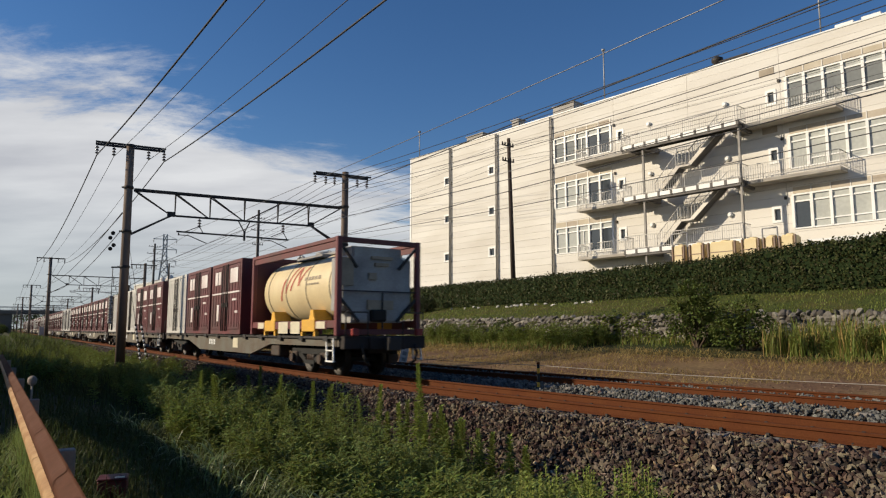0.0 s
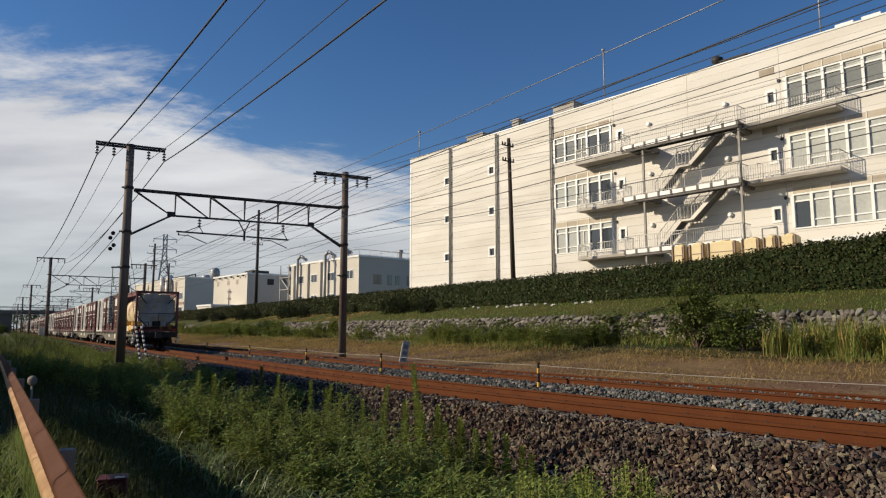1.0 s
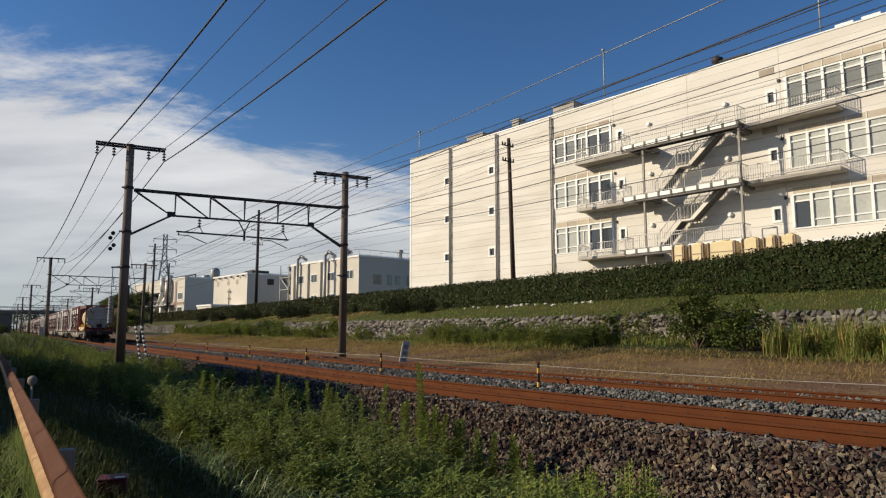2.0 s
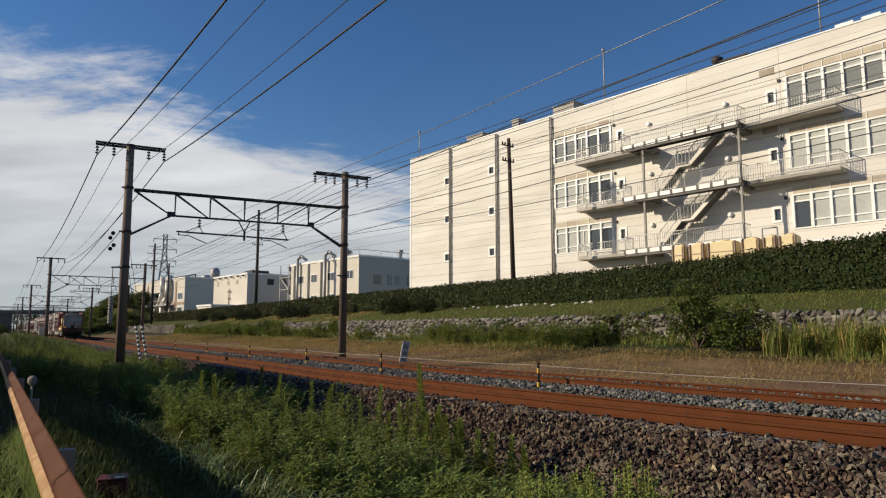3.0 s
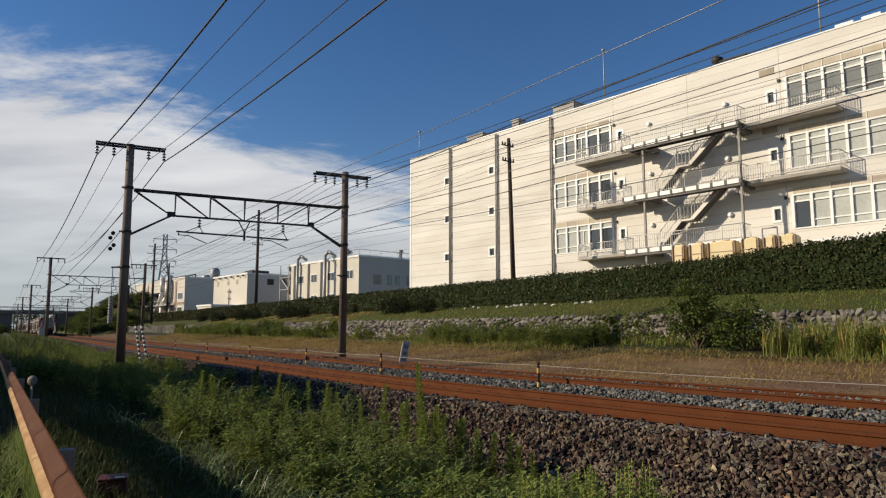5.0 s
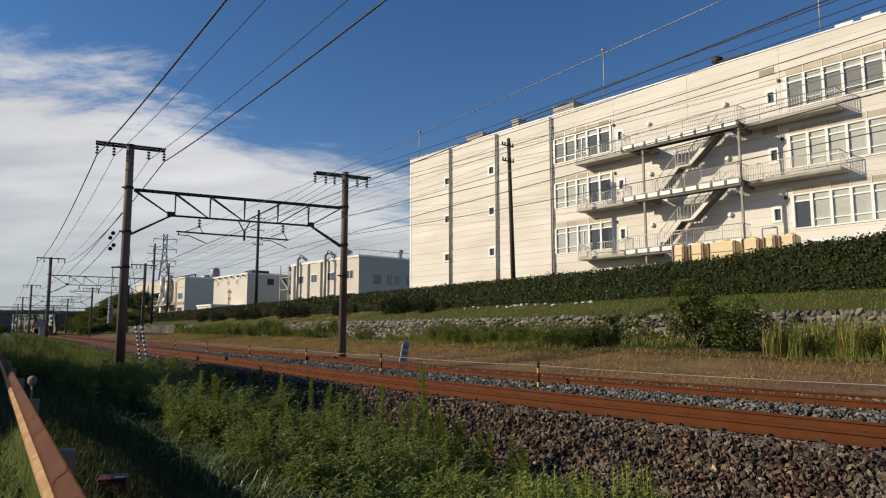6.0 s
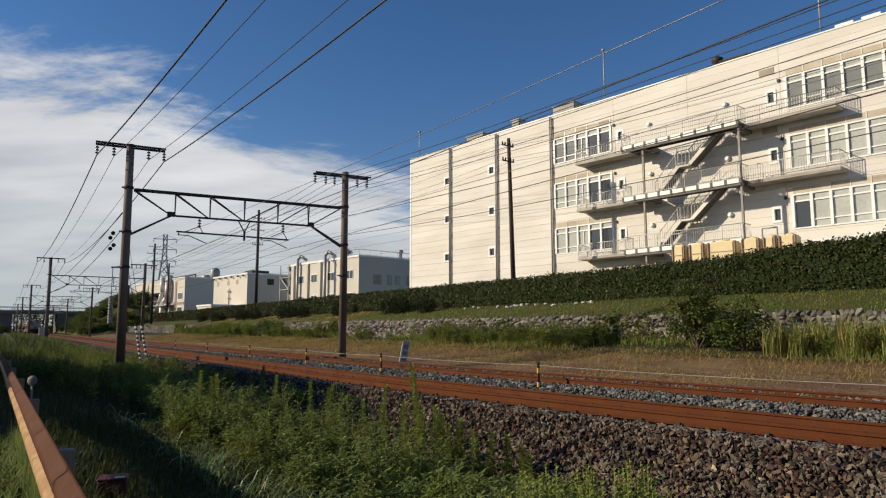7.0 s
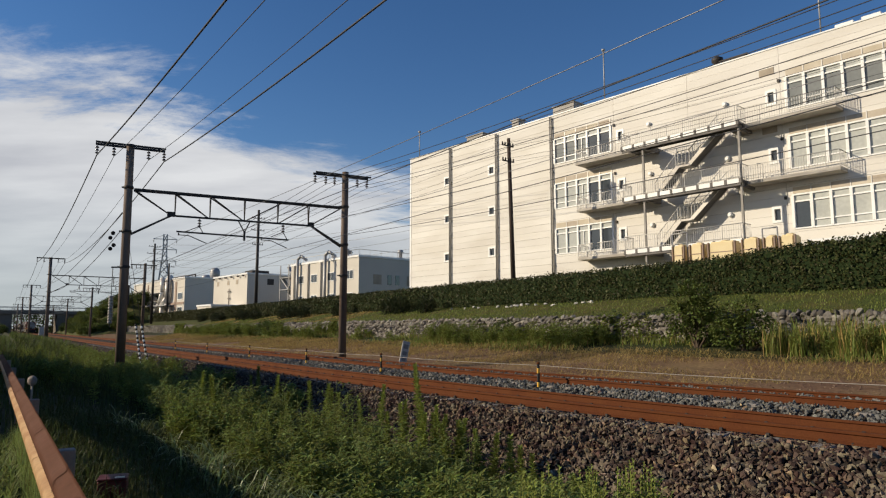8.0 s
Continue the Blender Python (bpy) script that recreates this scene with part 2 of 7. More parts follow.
def boxes(*dims, bevel=0.0):
    bm = bmesh.new()
    for d in dims:
        box(bm, *d)
    if bevel:
        bmesh.ops.bevel(bm, geom=list(bm.edges), offset=bevel, segments=1, affect="EDGES")
    return bm


def tube(bm, a, b, r0, r1=None, sides=8, cap=True, mat=0):
    """A round bar from a to b."""
    a, b = Vector(a), Vector(b)
    r1 = r0 if r1 is None else r1
    d = (b - a).normalized()
    u = d.orthogonal().normalized()
    v = d.cross(u)
    rings = []
    for p, r in ((a, r0), (b, r1)):
        rings.append([bm.verts.new(p + (u * math.cos(k * math.tau / sides) + v * math.sin(k * math.tau / sides)) * r) for k in range(sides)])
    for k in range(sides):
        f = bm.faces.new((rings[0][k], rings[0][(k + 1) % sides], rings[1][(k + 1) % sides], rings[1][k]))
        f.smooth, f.material_index = True, mat
    if cap:
        bm.faces.new(rings[0][::-1]).material_index = mat
        bm.faces.new(rings[1]).material_index = mat
    return bm


def tubes(pairs, r, sides=6):
    bm = bmesh.new()
    for a, b in pairs:
        tube(bm, a, b, r, sides=sides)
    return bm


def bar(bm, a, b, w, h, up=(0, 0, 1)):
    """A square bar from a to b, w wide and h high."""
    a, b = Vector(a), Vector(b)
    d = (b - a).normalized()
    side = d.cross(Vector(up)).normalized()
    top = side.cross(d)
    ring = [side * (sx * w / 2) + top * (sz * h / 2) for sx, sz in ((-1, -1), (1, -1), (1, 1), (-1, 1))]
    v0, v1 = [bm.verts.new(a + q) for q in ring], [bm.verts.new(b + q) for q in ring]
    for k in range(4):
        bm.faces.new((v0[k], v1[k], v1[(k + 1) % 4], v0[(k + 1) % 4]))
    bm.faces.new(v0), bm.faces.new(v1[::-1])
    return bm


def lathe(bm, profile, sides=16, centre=(0, 0, 0), axis="z"):
    """Turns (radius, height) pairs about an axis."""
    c = Vector(centre)
    rings = []
    for r, h in profile:
        ring = []
        for k in range(sides):
            ca, sa = math.cos(k * math.tau / sides) * r, math.sin(k * math.tau / sides) * r
            ring.append(bm.verts.new(c + Vector({"z": (ca, sa, h), "y": (ca, h, -sa), "x": (h, ca, sa)}[axis])))
        rings.append(ring)
    for a, b in zip(rings, rings[1:]):
        for k in range(sides):
            f = bm.faces.new((a[k], a[(k + 1) % sides], b[(k + 1) % sides], b[k]))
            f.smooth = True
    bm.faces.new(rings[0][::-1]), bm.faces.new(rings[-1])
    return bm


def sheet(rows, closed=False):
    """A surface through rows of points."""
    bm = bmesh.new()
    grid = [[bm.verts.new(p) for p in r] for r in rows]
    for a, b in zip(grid, grid[1:]):
        for i in range(len(a) - 1):
            bm.faces.new((a[i], a[i + 1], b[i + 1], b[i]))
    return bm


def loft(profile, stations, close_ends=True):
    """Sweeps a closed (o, z) outline along the line through the given s."""
    bm = bmesh.new()
    rings = [[bm.verts.new(at(s, o, z)) for o, z in profile] for s in stations]
    n = len(profile)
    for a, b in zip(rings, rings[1:]):
        for k in range(n):
            bm.faces.new((a[k], a[(k + 1) % n], b[(k + 1) % n], b[k]))
    if close_ends:
        bm.faces.new(rings[0][::-1]), bm.faces.new(rings[-1])
    bmesh.ops.recalc_face_normals(bm, faces=bm.faces)
    return bm


def raw_mesh(name, verts, faces, mat, smooth=False):
    me = bpy.data.meshes.new(name)
    me.from_pydata(verts, [], faces)
    for mm in (mat if isinstance(mat, (list, tuple)) else [mat]):
        me.materials.append(mm)
    return me

# ---- ground, tracks, embankment ----
RAIL_NEAR, GAUGE, TRACK_GAP = 7.35, 1.067, 4.05
C1 = RAIL_NEAR + GAUGE / 2
C2 = C1 + TRACK_GAP
WALL_O, WALL_TOP = 26.2, 1.90
HEDGE_O, HEDGE_Z = 32.0, 3.02


def swing(s, o):
    """How much of the bend the ground takes up at o: all of it beside the tracks, none at the wall."""
    if o < 4:
        k = max(0.0, o / 4)
    elif o < 15:
        k = 1.0
    else:
        k = max(0.0, (24 - o) / 9)
    return o + k * bend(s)


def ground_z(s, o):
    """Height of the ground; o without the bend."""
    prof = ((-2000, -0.25), (-3, -0.25), (0.4, -0.28), (2.0, -0.62), (4.2, -1.02), (5.6, -1.05), (6.6, -0.75), (7.0, -0.45),
            (13.2, -0.45), (14.5, -0.55), (17, -0.42), (20, -0.2), (23.5, 0.25), (26.5, 0.55), (26.9, 1.78), (29, 2.3),
            (32, 3.0), (36, 3.1), (2000, 3.1))
    for (a, za), (b, zb) in zip(prof, prof[1:]):
        if o <= b:
            z = za + (zb - za) * (o - a) / (b - a)
            break
    rough = 0.10 if (o < 5.5 or o > 14) and abs(o) < 40 else 0.0
    near = min(1.0, max(0.0, (s - 38) / 25)) if o < 6 else 0.0
    z += near * (0.75 if o > 1 else 0.15) * (1 if o < 5 else 0.3)
    return z + rough * noise.noise((s * 0.45, o * 0.45, 0.3))


def spot(s, o, dz=0.0):
    return at(s, swing(s, o), ground_z(s, o) + dz, False)


def build_ground():
    ss = [-400, -120, -60, -30] + [-20 + 0.8 * i for i in range(120)] + [80 + 4 * i for i in range(40)] + [300, 450, 700, 1100, 2000, 3500]
    os_ = [-2000, -500, -120, -40, -15, -8, -5, -3] + [-2 + 0.4 * i for i in range(22)] + [6.6, 7.0, 9, 11, 13.2] + \
          [13.6 + 0.6 * i for i in range(22)] + [26.45, 26.9, 27.5, 28, 28.7, 29.5, 30.5, 31.2, 32, 33, 34, 36, 45, 80, 200, 600, 2000]
    bm = sheet([[spot(s, o) for o in os_] for s in ss])
    bmesh.ops.recalc_face_normals(bm, faces=bm.faces)
    for f in bm.faces:
        f.smooth = True
        c = f.calc_center_median()
        o = c.dot(ACROSS)
        f.material_index = 1 if 13.0 < o < 22.5 else (2 if o > 26 else 0)
    ob = part("ground", bm, [M["soil"], M["dirt"], M["verge"]])
    tagged(ob, "uneven railway ground with soil, brown dirt and grass banks", "ground", kind="structure")


def rail_profile(o):
    """Flat-bottom rail, 153 mm high, its head level with z = 0."""
    return [(o - 0.063, -0.153), (o - 0.063, -0.143), (o - 0.012, -0.122), (o - 0.008, -0.045), (o - 0.032, -0.032), (o - 0.033, -0.006),
            (o - 0.026, 0.0), (o + 0.026, 0.0), (o + 0.033, -0.006), (o + 0.032, -0.032), (o + 0.008, -0.045), (o + 0.012, -0.122),
            (o + 0.063, -0.143), (o + 0.063, -0.153)]


STATIONS = [-30 + i for i in range(60)] + [30 + 3 * i for i in range(31)] + [140, 180, 240, 320, 420, 560]


def build_tracks():
    for c in (C1, C2):
        track = empty("railway_track", Matrix(), "rusty narrow-gauge railway track with rails on concrete sleepers", "railway track", "parallel railway tracks", "structure")
        for side in (-1, 1):
            bm = loft(rail_profile(c + side * GAUGE / 2), STATIONS)
            part("rail", bm, M["rust"], track, "rust-brown steel rail")
        sl = boxes((-1.0, 1.0, -0.12, 0.12, -0.34, -0.165), bevel=0.02)
        me = mesh_of(sl, "sleeper", M["sleeper"])
        clip = mesh_of(boxes((-0.02, 0.02, -0.025, 0.025, -0.17, -0.115), bevel=0.008), "rail_clip", M["dark_steel"])
        for i in range(130):
            s = -8 + i * 0.62
            part("sleeper", me, None, track, m=Matrix.Translation(at(s, c)) @ pose(0, 0, 0, 0, 0, heading(s)))
            if s < 26:
                for side in (-1, 1):
                    for d in (-0.085,):
                        part("rail_clip", clip, None, track, m=Matrix.Translation(at(s, c + side * GAUGE / 2 + d, 0.0)) @ pose(0, 0, 0, 0, 0, heading(s)))


def stone_shapes(count, points=9):
    """A few broken stones of unit size: hulls of some random points, sharp-edged with few points, rounder with many."""
    rng = random.Random(5)
    shapes = []
    for _ in range(count):
        bm = bmesh.new()
        for k in range(points):
            d = Vector((rng.gauss(0, 1), rng.gauss(0, 1), rng.gauss(0, 1))).normalized()
            bm.verts.new(d * rng.uniform(0.42, 0.52))
        hull = bmesh.ops.convex_hull(bm, input=list(bm.verts))
        bmesh.ops.delete(bm, geom=[v for v in hull["geom_interior"] if isinstance(v, bmesh.types.BMVert)], context="VERTS")
        bmesh.ops.recalc_face_normals(bm, faces=bm.faces)
        bm.verts.index_update()
        shapes.append((np.array([v.co[:] for v in bm.verts]), [[v.index for v in f.verts] for f in bm.faces]))
        bm.free()
    return shapes


def scatter_stones(name, mat, spots, lo, hi, seed, label):
    rng = np.random.RandomState(seed)
    shapes = stone_shapes(12)
    allv, allf, base = [], [], 0
    for p in spots:
        vs, fs = shapes[rng.randint(len(shapes))]
        size = rng.uniform(lo, hi) * (1.35 if rng.rand() < 0.08 else 1.0)
        q = Euler(rng.uniform(0, 6.28, 3)).to_matrix()
        v = (vs * (size * np.array((1.0, rng.uniform(0.6, 1.0), rng.uniform(0.45, 0.8))))) @ np.array(q).T + np.array(p)
        allv.append(v)
        allf.extend([[i + base for i in f] for f in fs])
        base += len(v)
    me = raw_mesh(name, np.concatenate(allv).tolist(), allf, mat)
    ob = new(name, me)
    return tagged(ob, label, "ballast", kind="stuff")


def shoulder_z(o):
    """Height of the ballast across the tracks."""
    prof = ((5.0, -1.12), (5.45, -1.02), (6.75, -0.19), (7.15, -0.19), (7.5, -0.20), (8.2, -0.16), (8.6, -0.17), (9.1, -0.17), (9.6, -0.27), (10.5, -0.29),
            (11.0, -0.17), (11.35, -0.13), (11.5, -0.08), (12.35, -0.06), (12.6, -0.13), (13.0, -0.16), (13.5, -0.25), (14.4, -0.56), (14.8, -0.7))
    for (a, za), (b, zb) in zip(prof, prof[1:]):
        if a <= o <= b:
            return za + (zb - za) * (o - a) / (b - a)
    return -0.6


def build_ballast():
    os_ = [5.0, 5.45, 6.0, 6.4, 6.75, 7.2, 7.5, 8.2, 8.6, 9.1, 9.6, 10.5, 11.0, 12.0, 13.0, 13.5, 14.0, 14.4, 14.8]
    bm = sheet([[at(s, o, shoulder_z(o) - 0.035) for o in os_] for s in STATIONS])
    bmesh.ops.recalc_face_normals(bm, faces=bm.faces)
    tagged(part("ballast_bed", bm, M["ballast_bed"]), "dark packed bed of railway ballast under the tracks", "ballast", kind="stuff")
    rng = random.Random(11)

    def spread(o0, o1, s0, s1, n, lift=0.0):
        pts = []
        for _ in range(n):
            o, s = rng.uniform(o0, o1), s0 + (s1 - s0) * rng.random() ** 1.4
            pts.append(at(s, o, shoulder_z(o) + rng.uniform(-0.03, 0.012) + lift))
        return pts

    scatter_stones("ballast_stones", M["stone_brown"], spread(5.1, 7.3, -2, 14, 27000) + spread(5.1, 7.3, 14, 34, 12000) + spread(5.1, 7.3, 34, 75, 3000), 0.075, 0.125, 3,
                   "loose reddish-brown broken stones on the ballast shoulder")
    scatter_stones("ballast_stones", M["stone_pale"], spread(5.3, 7.2, -2, 22, 900, 0.012) + spread(9.0, 11.2, 0, 24, 260, 0.01), 0.07, 0.12, 9,
                   "scattered pale and orange stones lying on the ballast")
    scatter_stones("ballast_stones", M["stone_brown"], spread(7.4, 8.9, -2, 30, 8000, -0.01), 0.065, 0.11, 4,
                   "rust-stained ballast stones between the rails")
    scatter_stones("ballast_stones", M["stone_grey"], spread(8.9, 11.3, 0, 34, 22000) + spread(8.9, 14.4, 34, 90, 5000), 0.07, 0.115, 6,
                   "pale grey fresh ballast stones between the two tracks")
    scatter_stones("ballast_stones", M["stone_grey"], spread(11.45, 14.6, 0, 30, 8000), 0.07, 0.11, 7,
                   "dusty grey ballast stones round the far track")
    gravel = [spot(-2 + 60 * rng.random() ** 1.4, 14.4 + 5.5 * rng.random() ** 1.7, 0.005) for _ in range(9000)]
    scatter_stones("gravel", M["stone_dusty"], gravel, 0.03, 0.075, 8, "small dusty brown gravel strewn on the dirt beside the far track")


build_ground()
build_tracks()
build_ballast()

# ---- stone wall and hedge on the bank ----
def build_stone_wall():
    wall = empty("wall_stone", Matrix(), "low dry-stone retaining wall of pale grey boulders on the bank", "retaining wall", kind="structure")
    ss = [-30 + 5 * i for i in range(56)]
    bm = sheet([[at(s, 26.35, 0.2, False), at(s, 26.75, WALL_TOP - 0.08, False), at(s, 27.3, WALL_TOP - 0.06, False)] for s in ss])
    bmesh.ops.recalc_face_normals(bm, faces=bm.faces)
    part("mortar", bm, M["mortar"], wall)
    rng = random.Random(21)
    near, far = [], []
    shapes = stone_shapes(8, 16)
    meshes = [raw_mesh("stone", [tuple(v) for v in vs], fs, M["wall_stone"]) for vs, fs in shapes]
    for row in range(8):
        s = -6.0 + 0.1 * row
        z0 = WALL_TOP - 0.12 - row * 0.19
        while s < 200:
            w = rng.uniform(0.15, 0.33)
            h = rng.uniform(0.19, 0.30)
            o = 26.70 - (row * 0.19) * 0.22 + rng.uniform(-0.05, 0.05)
            m = Matrix.Translation(at(s + w / 2, o, z0 + rng.uniform(-0.07, 0.05 if row else 0.08), False)) @ pose(0, 0, 0, 0, 0, heading(60) + rng.uniform(-12, 12)) @ pose(0, 0, 0, rng.uniform(-42, 42), rng.uniform(-12, 12), 0) @ \
                Matrix.Diagonal((0.42, w * 1.55, h * 1.5, 1))
            if 9 < s < 34 and row < 4 and len(near) < 290:
                near.append((rng.randrange(8), m))
            else:
                far.append((rng.randrange(8), m))
            s += w
    for k, m in near:
        part("stone", meshes[k], None, wall, m=m)
    vs, fs, base = [], [], 0
    for k, m in far:
        v, f = shapes[k]
        vs += [tuple(m @ Vector(p)) for p in v]
        fs += [[i + base for i in q] for q in f]
        base += len(v)
    ob = part("stones", raw_mesh("stones", vs, fs, M["wall_stone"]), None, wall)
    ob["kind"] = "stuff"


def hedge_top(s):
    return 5.02 + 0.6 * max(0.0, min(1.0, (24 - s) / 14)) + 0.09 * noise.noise((s * 0.3, 3, 1)) + 0.05 * noise.noise((s * 1.3, 7, 1))


def build_hedge():
    hedge = empty("hedge", Matrix.Translation(at(60, HEDGE_O, 3.0, False)), "long clipped dark green hedge along the top of the bank", "hedge", kind="structure")
    inv = hedge.matrix_world.inverted()
    ss = [-25 + i * 0.5 for i in range(250)] + [100 + 3 * i for i in range(45)]
    rows = []
    for s in ss:
        t = hedge_top(s) - 0.06
        r = []
        for o, z in ((32.15, 2.85), (32.05, 3.6), (32.1, 4.4), (32.2, t - 0.15), (32.5, t), (33.3, t), (33.6, t - 0.2), (33.7, 3.0)):
            j = 0.09 * noise.noise((s * 1.7, z * 1.7, o))
            r.append(inv @ at(s, o + j, z, False))
        rows.append(r)
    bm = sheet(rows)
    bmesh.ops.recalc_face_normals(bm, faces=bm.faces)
    # sheet behind the leaves, coloured as the shade seen between them
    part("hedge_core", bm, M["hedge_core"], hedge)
    rng = random.Random(31)
    vs, fs = [], []
    for i in range(60000):
        s = -8 + 190 * rng.random() ** 1.9
        t = hedge_top(s)
        if rng.random() < 0.78:
            z = rng.uniform(3.0, t)
            o = 32.05 - 0.05 + 0.12 * noise.noise((s * 1.4, z * 1.4, 2)) + rng.uniform(-0.1, 0.08) + (0.22 * max(0, (z - t + 0.35) / 0.35) ** 2)
        else:
            z, o = t + rng.uniform(-0.08, 0.06) + max(0, rng.gauss(0, 0.06)), rng.uniform(32.15, 33.2)
        p = inv @ at(s, o, z, False)
        a = Vector((rng.gauss(0, 1), rng.gauss(0, 1), rng.gauss(0, 1) + 0.6)).normalized()
        b = a.orthogonal().normalized()
        b = (Matrix.Rotation(rng.uniform(0, 6.28), 3, a) @ b)
        w = rng.uniform(0.05, 0.105) * (1 + max(0, s - 40) / 120)
        k = len(vs)
        vs += [tuple(p - a * w), tuple(p + b * w * 0.5), tuple(p + a * w), tuple(p - b * w * 0.5)]
        fs.append((k, k + 1, k + 2, k + 3))
    ob = part("leaves", raw_mesh("leaves", vs, fs, M["hedge_leaf"]), None, hedge)
    ob["kind"] = "stuff"


build_stone_wall()
build_hedge()

# ---- the long factory building: u runs along its front away from the camera, w out of the front, z up ----
B_TURN = radians(41.0)
B_ALONG = Vector((-math.sin(B_TURN), math.cos(B_TURN), 0))
B_OUT = -Vector((math.cos(B_TURN), math.sin(B_TURN), 0))
FRONT = Matrix(((B_ALONG.x, B_OUT.x, 0, 46 * math.cos(B_TURN)), (B_ALONG.y, B_OUT.y, 0, 46 * math.sin(B_TURN)), (0, 0, 1, 0), (0, 0, 0, 1)))
ROOF_Z, B_END, B_START = 20.45, 58.55, -14.0
LEVELS = (7.75, 11.80, 15.88)
DECKS = (7.15, 11.22, 15.22)
BAY = 1.155


def openings():
    """Every window and door of the front: u0, u1, z0, z1, style."""
    rows = []
    for k, z in enumerate(LEVELS):
        rows.append((31.62, 37.60, z, z + 2.32, "ribbon_door"))
        rows.append((17.58 - 8 * BAY, 17.58, z, z + 2.32, "ribbon"))
        rows.append((17.58 - 18 * BAY, 17.58 - 10 * BAY, z, z + 2.32, "ribbon"))
        for u in (52.22, 45.6):
            rows.append((u - 0.48, u + 0.48, z + 0.45, z + 1.45, "small"))
        for u in (30.7, 18.6):
            rows.append((u - 0.36, u + 0.36, z + 0.55, z + 1.65, "small"))
    return rows


def cut_rects(rect, holes):
    """The rectangle less the holes, as smaller rectangles."""
    todo = [rect]
    for h in holes:
        left = []
        for u0, u1, z0, z1 in todo:
            a0, a1, b0, b1 = max(u0, h[0]), min(u1, h[1]), max(z0, h[2]), min(z1, h[3])
            if a0 >= a1 or b0 >= b1:
                left.append((u0, u1, z0, z1))
                continue
            for r in ((u0, a0, z0, z1), (a1, u1, z0, z1), (a0, a1, z0, b0), (a0, a1, b1, z1)):
                if r[1] - r[0] > 0.02 and r[3] - r[2] > 0.02:
                    left.append(r)
        todo = left
    return todo


def window_unit(parent, u0, u1, z0, z1, style, rng):
    win = part("window", boxes((u0 + 0.02, u1 - 0.02, -0.22, -0.19, z0 + 0.02, z1 - 0.02)), M["blind"], parent)
    f, d0, d1 = 0.07, -0.14, 0.035
    if style == "small":
        frame_bm = boxes((u0, u0 + 0.16, d0, 0.05, z0, z1), (u1 - 0.16, u1, d0, 0.05, z0, z1), (u0 + 0.16, u1 - 0.16, d0, 0.05, z0, z0 + 0.17), (u0 + 0.16, u1 - 0.16, d0, 0.05, z1 - 0.17, z1))
        part("window_frame", frame_bm, M["white_paint"], win)
        part("pane", boxes((u0 + 0.16, u1 - 0.16, -0.12, -0.11, z0 + 0.17, z1 - 0.17)), M["glass"], win)
        win.data.materials.clear()
        win.data.materials.append(M["dark_steel"])
        return
    n = round((u1 - u0) / BAY)
    step = (u1 - u0) / n
    zt, zs = z1 - 0.50, z0 + 0.52
    bm = boxes((u0 - 0.02, u1 + 0.02, d0, d1 + 0.02, z1 - 0.09, z1 + 0.02), (u0 - 0.02, u1 + 0.02, d0, d1 + 0.02, z0 - 0.02, z0 + 0.07), (u0, u1, d0, d1 - 0.01, zt - 0.05, zt + 0.05))
    for i in range(n + 1):
        u = u0 + i * step
        box(bm, u - 0.085, u + 0.085, d0, d1 + 0.05, z0 + 0.07, z1 - 0.09)
    for i in range(n):
        a = u0 + i * step + 0.075
        b = a + step - 0.15
        if style == "ribbon_door" and i < 2 or style == "ribbon" and i == n - 1:
            box(bm, a, a + 0.05, d0, d1 - 0.02, z0 + 0.07, zt - 0.05)
            box(bm, b - 0.05, b, d0, d1 - 0.02, z0 + 0.07, zt - 0.05)
        else:
            box(bm, a, b, d0, d1 - 0.015, zs - 0.04, zs + 0.04)
            if i == 2 and style == "ribbon_door" or style == "ribbon" and i % 5 == 2:
                box(bm, (a + b) / 2 - 0.03, (a + b) / 2 + 0.03, d0, d1 - 0.02, z0 + 0.07, zt - 0.05)
    part("window_frame", bm, M["white_paint"], win)
    # tan spandrel panels with cover strips above the band
    for i in range(n):
        a = u0 + i * step
        part("spandrel", boxes((a + 0.03, a + step - 0.03, 0.004, 0.022, z1 + 0.04, z1 + 0.46)), M["spandrel_tan"], win)
        part("cover_strip", boxes((a - 0.028, a + 0.028, 0.004, 0.05, z1 + 0.022, z1 + 0.5)), M["rail_steel"], win)
    for i in range(n):
        a = u0 + i * step + 0.075
        b = a + step - 0.15
        part("pane", boxes((a, b, -0.06, -0.05, zt + 0.05, z1 - 0.09)), M["glass_sky_reflection"], win)
        door = i < 2 if style == "ribbon_door" else i == n - 1
        low = style == "ribbon" and z0 < 8
        # top-floor panes get a darker colour, as if they mirror something dark
        tone = "glass" if (door and (style == "ribbon_door" or low)) else ("glass_dim_reflection" if z0 > 15 else "glass_sky_reflection")
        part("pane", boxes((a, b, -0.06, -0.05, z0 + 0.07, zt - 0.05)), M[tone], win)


def railing(bm, pts, height=1.05, gap=0.16, r=0.024):
    """Posts, handrail and thin bars along a run of points."""
    for a, b in zip(pts, pts[1:]):
        a, b = Vector(a), Vector(b)
        n = max(1, round((b - a).length / gap))
        up = Vector((0, 0, height))
        tube(bm, a + up, b + up, r * 1.3, sides=5)
        tube(bm, a + up * 0.12, b + up * 0.12, r * 0.9, sides=4)
        for i in range(n + 1):
            p = a.lerp(b, i / n)
            thick = r * 1.2 if i % 8 == 0 else r * 0.55
            tube(bm, p, p + up, thick, sides=4, cap=False)


